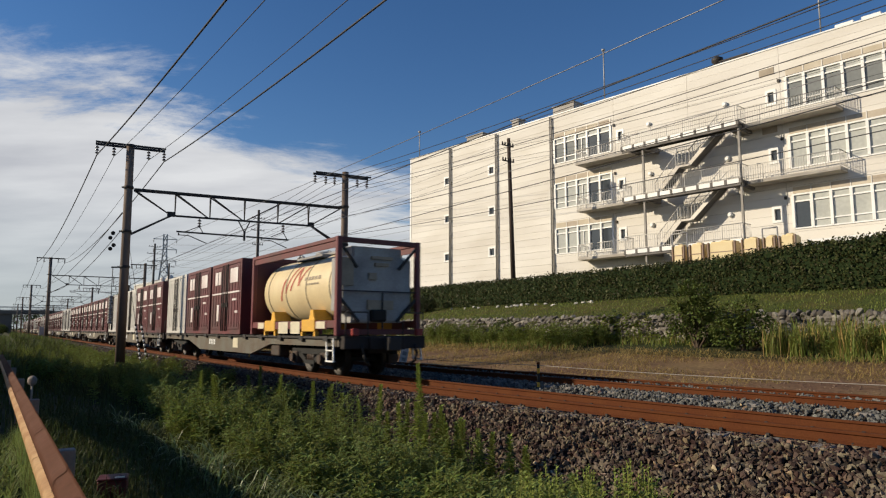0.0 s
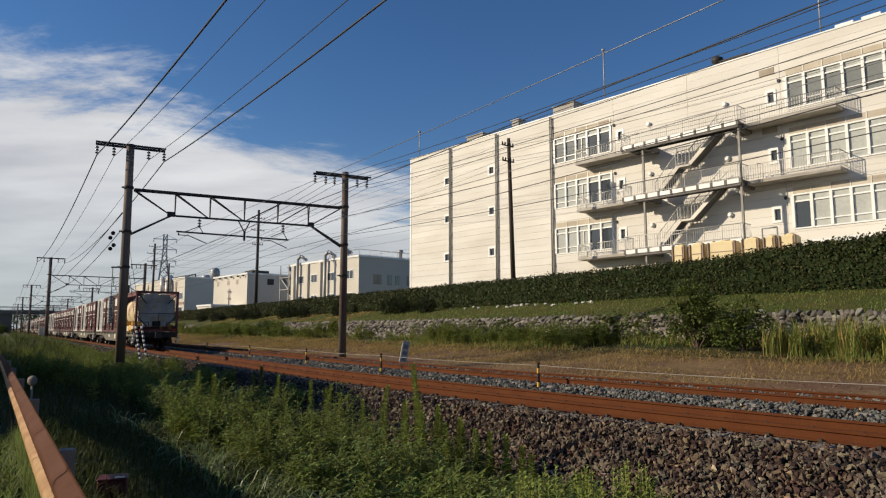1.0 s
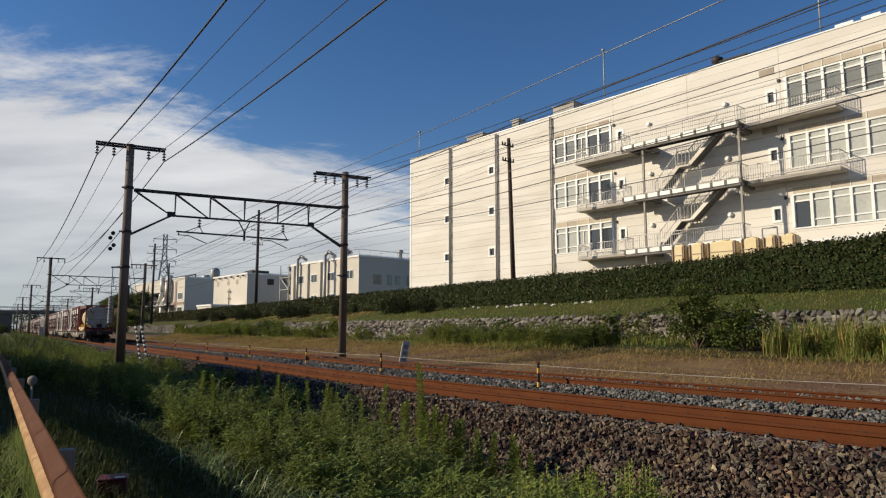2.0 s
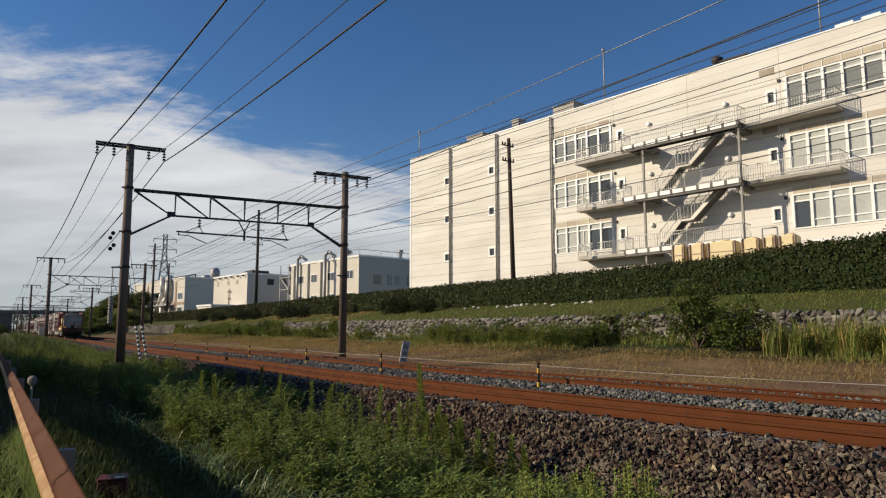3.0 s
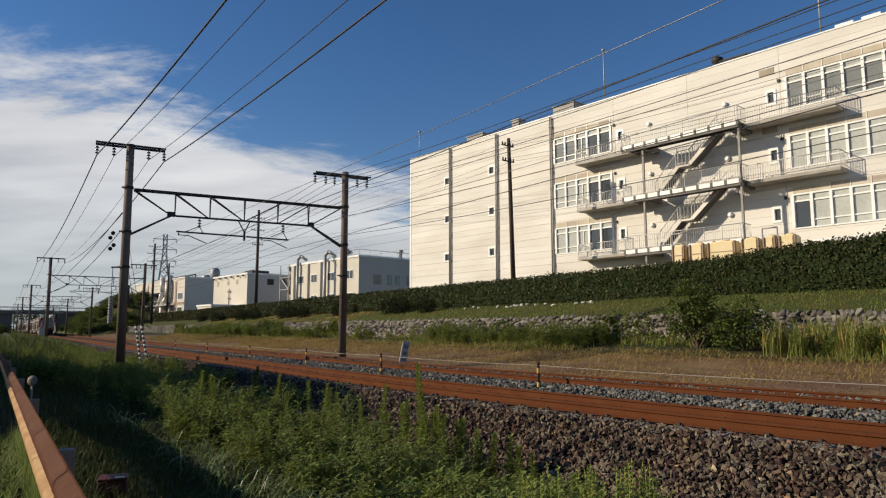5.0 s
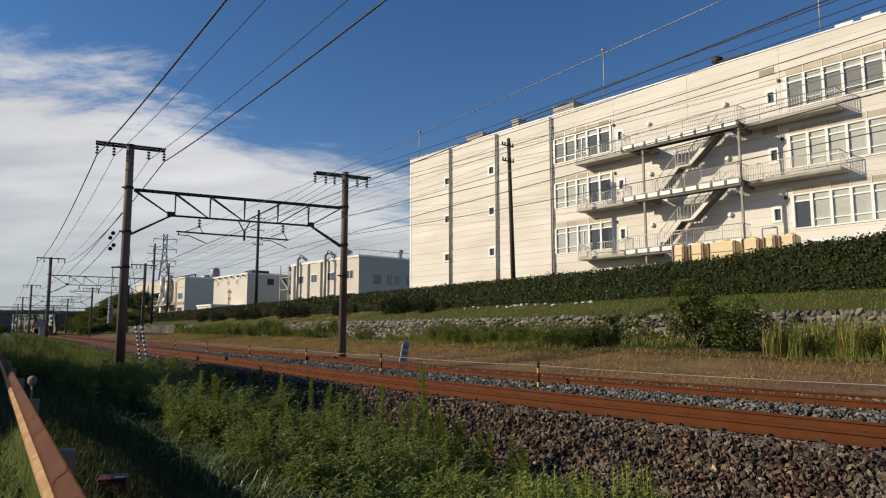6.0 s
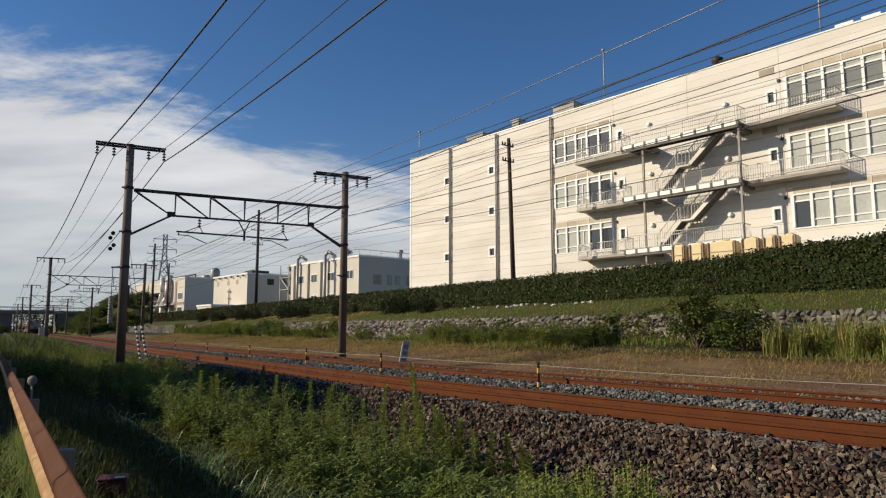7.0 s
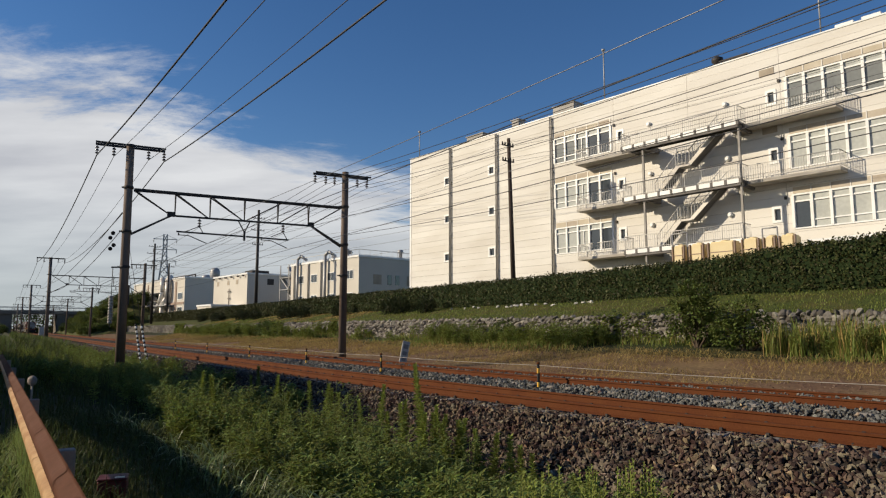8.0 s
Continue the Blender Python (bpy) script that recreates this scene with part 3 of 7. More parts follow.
def build_factory():
    rng = random.Random(41)
    f = empty("factory_building", FRONT, "long cream-panelled three-storey factory building with white window bands and outside stairs", "building")
    holes = openings()
    # backing wall with the same holes, end walls and roof
    bm = bmesh.new()
    for r in cut_rects((B_START, B_END, 2.6, ROOF_Z - 0.05), holes):
        box(bm, r[0], r[1], -0.30, -0.055, r[2], r[3])
    box(bm, B_END - 0.3, B_END, -24, -0.30, 2.6, ROOF_Z - 0.05)
    box(bm, B_START, B_START + 0.3, -24, -0.30, 2.6, ROOF_Z - 0.05)
    box(bm, B_START + 0.3, B_END - 0.3, -24, -23.7, 2.6, ROOF_Z - 0.05)
    part("wall", bm, M["joint"], f)
    part("roof", boxes((B_START, B_END, -24, -0.30, ROOF_Z - 0.35, ROOF_Z - 0.06)), M["concrete"], f)
    part("parapet", boxes((B_START - 0.03, B_END + 0.04, -0.34, 0.05, ROOF_Z - 0.05, ROOF_Z + 0.06), bevel=0.015), M["white_paint"], f, "white metal coping")
    part("corner_trim", boxes((B_END - 0.22, B_END + 0.03, -0.28, 0.03, 2.6, ROOF_Z - 0.06), bevel=0.01), M["white_paint"], f)
    # panels of the front, course by course, each with open joints
    ubreaks = [B_END - 0.23, 51.68, 44.83, 37.93, 31.3, 24.7, 17.95, 11.2, 4.4, -2.4, -8.0, B_START]
    rest = bmesh.new()
    count = 0
    z = 2.65
    course = 0.613
    while z < ROOF_Z - 0.1:
        z1 = min(z + course, ROOF_Z - 0.055)
        odd = round((z - 2.65) / course) % 2
        for ub, ua in zip(ubreaks, ubreaks[1:]):
            rects = cut_rects((ua + 0.010, ub - 0.010, z + (0.014 if odd else 0.005), z1 - 0.006), holes)
            lone = ub > 0 and z > 4 and count < 290 and len(rects) == 1
            target = bmesh.new() if lone else rest
            jut = rng.uniform(-0.003, 0.003)
            for r in rects:
                box(target, r[0], r[1], -0.055, jut, r[2], r[3])
            if lone:
                part("panel", target, M["panel"], f)
                count += 1
        z = z1
    ob = part("cladding", rest, M["panel"], f)
    ob["kind"] = "stuff"
    for h in holes:
        window_unit(f, *h, rng)
    # downpipes with brackets
    for u in (51.66, 44.82, 37.92):
        bm = bmesh.new()
        for d in (-0.09, 0.09):
            tube(bm, (u + d, 0.13, 2.8), (u + d, 0.13, ROOF_Z - 0.15), 0.062, sides=8)
        for k in range(12):
            zz = 4 + k * 1.4
            box(bm, u - 0.19, u + 0.19, 0.002, 0.19, zz, zz + 0.05)
        part("downpipe", bm, M["pipe_grey"], f, "pair of grey rainwater downpipes")
    # side balconies, walkways and stairs
    for k, z in enumerate(DECKS):
        bm = boxes((29.0, 34.35, 0.004, 1.25, z - 0.24, z - 0.02), bevel=0.02)
        part("balcony", bm, M["deck_grey"], f, "grey steel balcony slab")
        bm = bmesh.new()
        railing(bm, [(34.3, 0.05, z), (34.3, 1.2, z), (29.1, 1.2, z)])
        part("railing", bm, M["rail_steel"], f)
        if k:
            part("balcony", boxes((14.2, 20.6, 0.004, 1.25, z - 0.26, z - 0.02), bevel=0.02), M["deck_grey"], f)
            bm = bmesh.new()
            railing(bm, [(20.2, 1.2, z), (14.25, 1.2, z), (14.25, 0.05, z)])
            part("railing", bm, M["rail_steel"], f)
        far_u = 19.9
        bm = boxes((far_u, 29.0, 1.35, 2.4, z - 0.14, z - 0.02), (27.2, 29.0, 0.004, 1.35, z - 0.14, z - 0.02), (far_u, 21.3, 0.004, 1.35, z - 0.14, z - 0.02))
        part("walkway", bm, M["deck_dark"], f, "dark steel access walkway")
        n = 9
        w = (29.0 - far_u) / n
        for i in range(n):
            bm = boxes((far_u + i * w + 0.10, far_u + (i + 1) * w - 0.10, 2.41, 2.44, z - 0.28, z + 0.02))
            part("fascia", bm, M["white_paint"], f, "white fascia plate")
        bm = boxes((far_u, 29.0, 2.25, 2.40, z - 0.46, z - 0.32), (far_u, 29.0, 1.35, 1.5, z - 0.36, z - 0.145))
        for i in range(n + 1):
            u = far_u + i * w
            box(bm, u - 0.085, u + 0.085, 2.25, 2.46, z - 0.32, z + 0.03)
        for u in (20.1, 27.3):
            box(bm, u - 0.1, u + 0.1, 0.0, 2.25, z - 0.44, z - 0.15)
        part("beam", bm, M["deck_dark"], f)
        bm = bmesh.new()
        railing(bm, [(29.0, 1.25, z), (29.0, 2.4, z), (far_u, 2.4, z), (far_u, 1.25, z)])
        part("railing", bm, M["rail_steel"], f)
        if k < 2:
            rise = (DECKS[k + 1] - z) / 2
            ua, um0, um1, ub = 26.9, 24.95, 24.05, 21.8
            for (a, za), (b, zb) in (((ua, z), (um0, z + rise)), ((um1, z + rise), (ub, z + 2 * rise))):
                bm = bmesh.new()
                treads = []
                for wv in (0.35, 1.28):
                    bar(bm, (a, wv, za - 0.05), (b, wv, zb - 0.05), 0.06, 0.26)
                steps = 11
                for i in range(steps):
                    t = (i + 0.5) / steps
                    u, zz = a + (b - a) * t, za + (zb - za) * t
                    treads.append((u, zz))
                flight = part("stair_flight", bm, M["stair_grey"], f, "flight of a grey steel outside stair")
                part("soffit", bar(bmesh.new(), (a, 0.815, za - 0.13), (b, 0.815, zb - 0.13), 0.86, 0.04), M["deck_dark"], flight, "dark steel soffit sheet")
                for u, zz in treads:
                    part("tread", boxes((u - 0.12, u + 0.12, 0.38, 1.25, zz - 0.02, zz + 0.02)), M["stair_grey"], flight)
            part("landing", boxes((um1, um0, 0.33, 1.31, z + rise - 0.16, z + rise - 0.02)), M["stair_grey"], f)
            bm = bmesh.new()
            for wv in (0.35, 1.28):
                for a, b in (((ua, z), (um0, z + rise)), ((um0, z + rise), (um1, z + rise)), ((um1, z + rise), (ub, z + 2 * rise))):
                    railing(bm, [(a[0], wv, a[1]), (b[0], wv, b[1])], gap=0.3)
            part("railing", bm, M["rail_steel"], f)
    for u in (27.3, 19.95):
        part("column", boxes((u - 0.08, u + 0.08, 2.1, 2.24, 3.0, DECKS[2] - 0.462), bevel=0.01), M["pipe_grey"], f)
    # lamps, vents and small fittings on the front
    bm = bmesh.new()
    for z in DECKS:
        for u in (21.8, 28.0):
            lathe(bm, [(0.10, 0.002), (0.19, 0.06), (0.2, 0.14), (0.1, 0.24)], 10, (u, 0, z + 2.1), "y")
    part("vent_caps", bm, M["white_paint"], f, "round white vent caps")
    bm = bmesh.new()
    for z in LEVELS:
        box(bm, 31.2, 31.35, 0.0, 0.12, z + 2.05, z + 2.25)
        box(bm, 17.95, 18.1, 0.0, 0.12, z + 2.05, z + 2.25)
    part("wall_lamps", bm, M["dark_steel"], f)
    for z in (18.6, 14.5):
        part("louvre", boxes((18.3, 19.3, 0.0, 0.03, z, z + 0.5)), M["louvre_tan"], f)
    # things on the roof
    for u, w0, l, h, d, mname in ((48.6, 0.6, 2.4, 0.75, 2.0, "concrete"), (42.9, 0.6, 0.9, 1.0, 0.9, "concrete"), (37.0, 0.6, 2.4, 1.0, 2.0, "concrete"), (21.3, 0.6, 1.9, 0.45, 1.6, "dark_steel")):
        z0 = ROOF_Z - 0.06
        bm = boxes((u - l / 2, u + l / 2, -w0 - d, -w0, z0, z0 + h), (u - l / 2 - 0.12, u + l / 2 + 0.12, -w0 - d - 0.1, -w0 + 0.1, z0 + h + 0.002, z0 + h + 0.1), bevel=0.02)
        part("rooftop_unit", bm, M[mname], f, "small grey rooftop box with a lid")
    bm = bmesh.new()
    lathe(bm, [(0.28, 0), (0.28, 0.7), (0.42, 0.8), (0.42, 1.05), (0.15, 1.2)], 12, (22.8, -1.2, ROOF_Z - 0.06))
    part("roof_ventilator", bm, M["dark_steel"], f)
    bm = boxes(*[(13.5 - i * 1.55, 14.6 - i * 1.55, -1.7, -0.7, ROOF_Z - 0.06, ROOF_Z + 0.55) for i in range(6)], bevel=0.03)
    part("air_conditioner", bm, M["white_paint"], f, "white rooftop air conditioner units")
    for u, h in ((57.3, 2.9), (32.3, 4.4), (15.3, 4.4)):
        bm = tubes([((u, -0.3, ROOF_Z - 0.1), (u, -0.3, ROOF_Z + h))], 0.055)
        lathe(bm, [(0.03, 0), (0.16, 0.05), (0.16, 0.2), (0.03, 0.26)], 8, (u, -0.3, ROOF_Z + h))
        part("lightning_rod", bm, M["grey_steel"], f)
    return f


def build_yard_tanks():
    """Yellow tanks that stand before the building, behind the hedge."""
    for i, (u, w) in enumerate(((23.3, 0.92), (22.0, 1.02), (20.3, 1.85), (18.45, 1.12), (17.3, 0.75), (16.25, 1.0))):
        m = FRONT @ pose(u, 4.2, 3.1)
        t = empty("storage_tank", m, "weathered yellow plastic storage tank standing on the factory yard", "tank", "yellow tanks in the yard")
        h = 3.72
        bm = boxes((-w / 2 + 0.09, w / 2 - 0.09, -0.55, 0.55, 0.05, h))
        bmesh.ops.bevel(bm, geom=list(bm.edges), offset=0.1, segments=3, affect="EDGES")
        part("body", bm, M["tank_yellow"], t, smooth=False)
        bm = bmesh.new()
        lathe(bm, [(0.25, h - 0.02), (0.25, h + 0.07), (0.2, h + 0.1)], 12)
        part("lid", bm, M["tank_yellow"], t)
        bm = bmesh.new()
        for zz in (0.7, 1.5, 2.3, 3.0):
            box(bm, -w / 2 + 0.075, w / 2 - 0.075, 0.45, 0.565, zz, zz + 0.06)
        for sx in (-1, 1):
            box(bm, sx * (w / 2 - 0.05) - 0.035, sx * (w / 2 - 0.05) + 0.035, 0.40, 0.60, 0.05, h - 0.04)
        part("band", bm, M["brown_band"], t)
        part("base", boxes((-w / 2, w / 2, -0.6, 0.6, -0.25, 0.05)), M["concrete"], t)
    # pipe frame between the tanks
    p = empty("pipe_frame", FRONT @ pose(0, 4.2, 3.1), "grey steel pipe frame above the yellow tanks", "pipe frame")
    for u0, u1, z in ((24.0, 22.9, 4.6), (17.9, 17.0, 4.3)):
        bm = bmesh.new()
        tube(bm, (u0, 0, -0.2), (u0, 0, z), 0.05), tube(bm, (u0, 0, z), (u1, 0, z), 0.05), tube(bm, (u1, 0, z), (u1, 0, -0.2), 0.05)
        part("pipe", bm, M["grey_steel"], p)
    low = empty("lean_to", FRONT @ pose(10.9, 3.5, 3.1), "low white outbuilding beside the factory", "shed")
    part("wall", boxes((-2.5, 4.7, -2, 0, -0.3, 3.45), bevel=0.02), M["white_paint"], low)


M.update(
    # dim reflection put into the pane colour
    glass_dim_reflection=glass_material("glass_dim_reflection", (0.20, 0.21, 0.20), 0.06),
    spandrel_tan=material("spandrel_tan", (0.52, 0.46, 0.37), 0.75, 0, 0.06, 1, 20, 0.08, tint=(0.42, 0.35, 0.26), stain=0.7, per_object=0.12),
    # pale colour stands for reflected sky and the blinds behind
    glass_sky_reflection=glass_material("glass_sky_reflection", (0.47, 0.48, 0.44), 0.06),
    pipe_grey=material("pipe_grey", (0.30, 0.285, 0.26), 0.6, 0.1, 0.1, 1, 20, 0.05),
    deck_grey=material("deck_grey", (0.45, 0.42, 0.37), 0.8, 0, 0.1, 0.8, 20, 0.1, tint=(0.30, 0.26, 0.22)),
    deck_dark=material("deck_dark", (0.16, 0.15, 0.14), 0.7, 0.2, 0.1, 0.8, 20, 0.1),
    rail_steel=material("rail_steel", (0.62, 0.60, 0.56), 0.5, 0.2, 0.08, 1, 20, 0.0),
    stair_grey=material("stair_grey", (0.58, 0.55, 0.50), 0.6, 0.2, 0.1, 1, 20, 0.05, tint=(0.28, 0.25, 0.22)),
    louvre_tan=material("louvre_tan", (0.42, 0.36, 0.28), 0.7, 0, 0.1, 1, 20, 0.05),
)
build_factory()
build_yard_tanks()


# ---- further buildings down the line ----
def far_block(name, corner, top, length, depth, label, bands=True, seed=0):
    """A flat-roofed block whose long side faces the tracks."""
    rng = random.Random(seed)
    m = Matrix.Translation((*corner, 0)) @ Matrix(((B_ALONG.x, B_OUT.x, 0, 0), (B_ALONG.y, B_OUT.y, 0, 0), (0, 0, 1, 0), (0, 0, 0, 1)))
    b = empty(name, m, label, "building")
    part("wall", boxes((0, length, -depth, 0, 2.5, top)), M["far_wall"], b)
    part("roof", boxes((-0.15, length + 0.15, -depth - 0.15, 0.15, top + 0.004, top + 0.35), bevel=0.04), M["white_paint"], b)
    return b


def build_far_buildings():
    # nearest of the three, with pilasters, windows, pipes and a roof rail
    b = far_block("office_building", (-13.3, 105.0), 12.6, 22, 26, "two-storey white works building with ducts and a roof railing")
    for u in (5.0, 11.2, 15.5, 20.5):
        part("pilaster", boxes((u, u + 0.9, 0.0, 0.35, 2.5, 12.6)), M["far_wall"], b)
    for u in (1.5, 7.2, 12.7, 17.5):
        for z in (5.6, 9.2):
            w = part("window", boxes((u, u + 2.1, 0.0, 0.06, z, z + 1.5)), M["white_paint"], b)
            part("pane", boxes((u + 0.12, u + 1.0, 0.062, 0.075, z + 0.12, z + 1.38)), M["glass"], w)
            part("pane", boxes((u + 1.1, u + 1.98, 0.062, 0.075, z + 0.12, z + 1.38)), M["glass"], w)
    for w0, col in ((2.8, "louvre_tan"), (5.6, "glass"), (7.2, "glass"), (9.6, "louvre_tan"), (15.2, "louvre_tan")):
        wd = 0.8 if col == "glass" else 1.6
        part("window", boxes((-0.06, 0.0, -w0 - wd, -w0, 8.4, 10.0)), M[col], b)
    for u in (4.3, 9.4, 18.8):
        bm = tubes([((u, 0.5, 3), (u, 0.5, 13.6)), ((u, 0.5, 13.6), (u - 0.8, 0.3, 14.2)), ((u - 0.8, 0.3, 14.2), (u - 1.4, -0.6, 13.4))], 0.26, 8)
        part("duct", bm, M["grey_steel"], b, "bent grey exhaust duct")
    bm = bmesh.new()
    railing(bm, [(0, -25, 12.95), (0, 0, 12.95), (22, 0, 12.95)], 0.9, 1.1, 0.035)
    part("railing", bm, M["rail_steel"], b)
    bm = bmesh.new()
    for u, w in ((2, -18), (1, -9), (8, -3), (14, -4)):
        lathe(bm, [(0.3, 0), (0.3, 0.9), (0.55, 1.0), (0.4, 1.5)], 10, (u, w, 12.96))
    part("roof_ventilator", bm, M["grey_steel"], b)
    # stair tower at its far end
    t = empty("stair_tower", b.matrix_world @ pose(24.2, -0.8, 0), "open steel stair tower beside the works building", "stairs")
    bm = bmesh.new()
    for x in (-1.6, 1.6):
        for y in (-1, 1):
            bar(bm, (x, y, 2.6), (x, y, 13), 0.16, 0.16, (1, 0, 0))
    for k in range(4):
        z = 4 + k * 2.2
        box(bm, -1.7, 1.7, -1.1, 1.1, z, z + 0.12)
        bar(bm, (-1.5, 0.6 * (-1) ** k, z), (1.5, 0.6 * (-1) ** k, z + 2.2), 0.7, 0.2)
    part("frame", bm, M["grey_steel"], t)
    # middle block: plain wall, three small openings
    c = far_block("warehouse", (-38.2, 130.0), 11.9, 16.4, 24, "plain flat-roofed cream warehouse with small high windows")
    for u in (4.2, 8.4, 13.6):
        part("window", boxes((u, u + 1.0, 0.0, 0.05, 10.2, 11.1)), M["louvre_tan"], c)
    for u in (1.0, 3.4, 6.6, 9.4, 12.4, 15.4):
        part("wall_lamp", boxes((u, u + 0.35, 0.16, 0.6, 11.55, 11.85), bevel=0.03), M["dark_steel"], c)
    # sill pipe; the upright with two crossbars draws a utility pole's shadow
    part("sill_pipe", tubes([((0.4, 0.2, 4.2), (16, 0.2, 4.2)), ((8.0, 0.2, 4.2), (8.0, 0.2, 9.4)), ((7.2, 0.2, 8.8), (8.8, 0.2, 8.8)), ((7.3, 0.2, 7.4), (8.7, 0.2, 7.4))], 0.09), M["brown_steel"], c)
    part("rooftop_unit", boxes((15.0, 19.0, -12, -8, 12.26, 14.2), bevel=0.1), M["dark_steel"], c, "dark rooftop cooling unit")
    part("rooftop_pipe", tubes([((2, -3, 12.5), (14, -3, 12.5)), ((2, -3, 12.2), (2, -3, 12.5)), ((14, -3, 12.2), (14, -3, 12.5))], 0.12), M["grey_steel"], c)
    part("window", boxes((-0.05, 0.0, -5.6, -4.2, 10.0, 11.2)), M["dark_steel"], c)
    # furthest block, with pipes, vents and a silo
    e = far_block("warehouse", (-63.9, 165.0), 13.9, 41, 24, "long pale plant building with pipes and roof vents")
    for u0, u1, z0, z1 in ((1.2, 4.6, 8.6, 10.4), (1.2, 4.6, 5.0, 6.8), (17.5, 21, 9.0, 10.4), (23, 26.5, 9.0, 10.4), (29, 32, 9.0, 10.4), (35, 38, 9.0, 10.4), (24, 27, 5.2, 6.8), (33, 36, 5.2, 6.8)):
        w = part("window", boxes((u0, u1, 0.0, 0.08, z0, z1)), M["white_paint"], e)
        part("pane", boxes((u0 + 0.15, u1 - 0.15, 0.082, 0.1, z0 + 0.15, z1 - 0.15)), M["glass"], w)
    for u0, u1, z0, z1 in ((5.4, 6.6, 3, 13.2), (16.0, 17.0, 3, 12.6), (27.5, 28.3, 3, 13.4), (0.2, 12.0, 7.4, 8.0)):
        part("cladding_strip", boxes((u0, u1, 0.0, 0.12, z0, z1)), M["brown_band"], e, "brown weathered cladding strip")
    ducts = ((((13.0, 0.9, 3), (13.0, 0.9, 7.6), (9.4, 0.9, 9.2), (9.4, 0.9, 13.2), (10.5, 0.0, 14.8)), 0.75), (((20.5, 0.8, 5.0), (15.5, 0.8, 8.0), (13.8, 0.8, 11.0), (15.5, 0.4, 14.6)), 0.6),
             (((8.0, 0.7, 3), (8.0, 0.7, 6.4), (11.0, 0.7, 7.4)), 0.5), (((22, 0.8, 3), (22, 0.8, 8.2), (19.5, 0.8, 9.5)), 0.5))
    for pts, rad in ducts:
        part("duct", tubes(list(zip(pts, pts[1:])), rad, 10), M["duct_pale"], e, "pale bent exhaust duct")
    part("landing", boxes((7.0, 24.0, 0.13, 2.2, 7.15, 7.35), (14.0, 24.0, 0.13, 1.8, 10.6, 10.75)), M["grey_steel"], e)
    bm = bmesh.new()
    railing(bm, [(7.0, 2.15, 7.35), (24.0, 2.15, 7.35)], 1.1, 0.9, 0.04)
    part("railing", bm, M["rail_steel"], e)
    part("rooftop_pipe", tubes([((4, -4, 15.2), (38, -4, 15.2))] + [((4 + 5 * i, -4, 14.2), (4 + 5 * i, -4, 15.2)) for i in range(7)], 0.2), M["dark_steel"], e)
    for u, w, h in ((-1.0 + 2.2, -8, 2.6), (2.0, -18, 2.2), (12, -10, 1.6), (26, -9, 1.8)):
        bm = bmesh.new()
        lathe(bm, [(1.2, 0), (1.2, h * 0.7), (0.7, h)], 10, (u, w, 14.26))
        part("roof_ventilator", bm, M["grey_steel"], e)
    # a low shed between them
    s = far_block("shed", (-44.0, 127.0), 5.6, 7, 8, "low pale shed behind the hedge")


M["duct_pale"] = material("duct_pale", (0.66, 0.64, 0.60), 0.5, 0.2, 0.08, 0.5, 12, 0.05, tint=(0.40, 0.33, 0.26), stain=0.7)
M["far_wall"] = material("far_wall", (0.60, 0.565, 0.50), 0.8, 0, 0.05, 0.15, 5, 0.08, tint=(0.50, 0.46, 0.40), stain=0.5)
build_far_buildings()

# ---- overhead line ----
GANTRY_S = [-25.0, 32.5, 90.0, 147.5, 205.0, 262.0, 320.0]
GANTRY_O, SPAN = 4.47, 10.19


def insulator(bm, top, n=3):
    """A string of bells hanging from top; returns its lower end."""
    p = Vector(top)
    tube(bm, p, p - Vector((0, 0, 0.46)), 0.018, sides=5)
    for i in range(n):
        z = p.z - 0.10 - i * 0.13
        lathe(bm, [(0.03, 0.05), (0.085, 0.0), (0.085, -0.03), (0.03, -0.035)][::-1], 8, (p.x, p.y, z))
    return p - Vector((0, 0, 0.48))


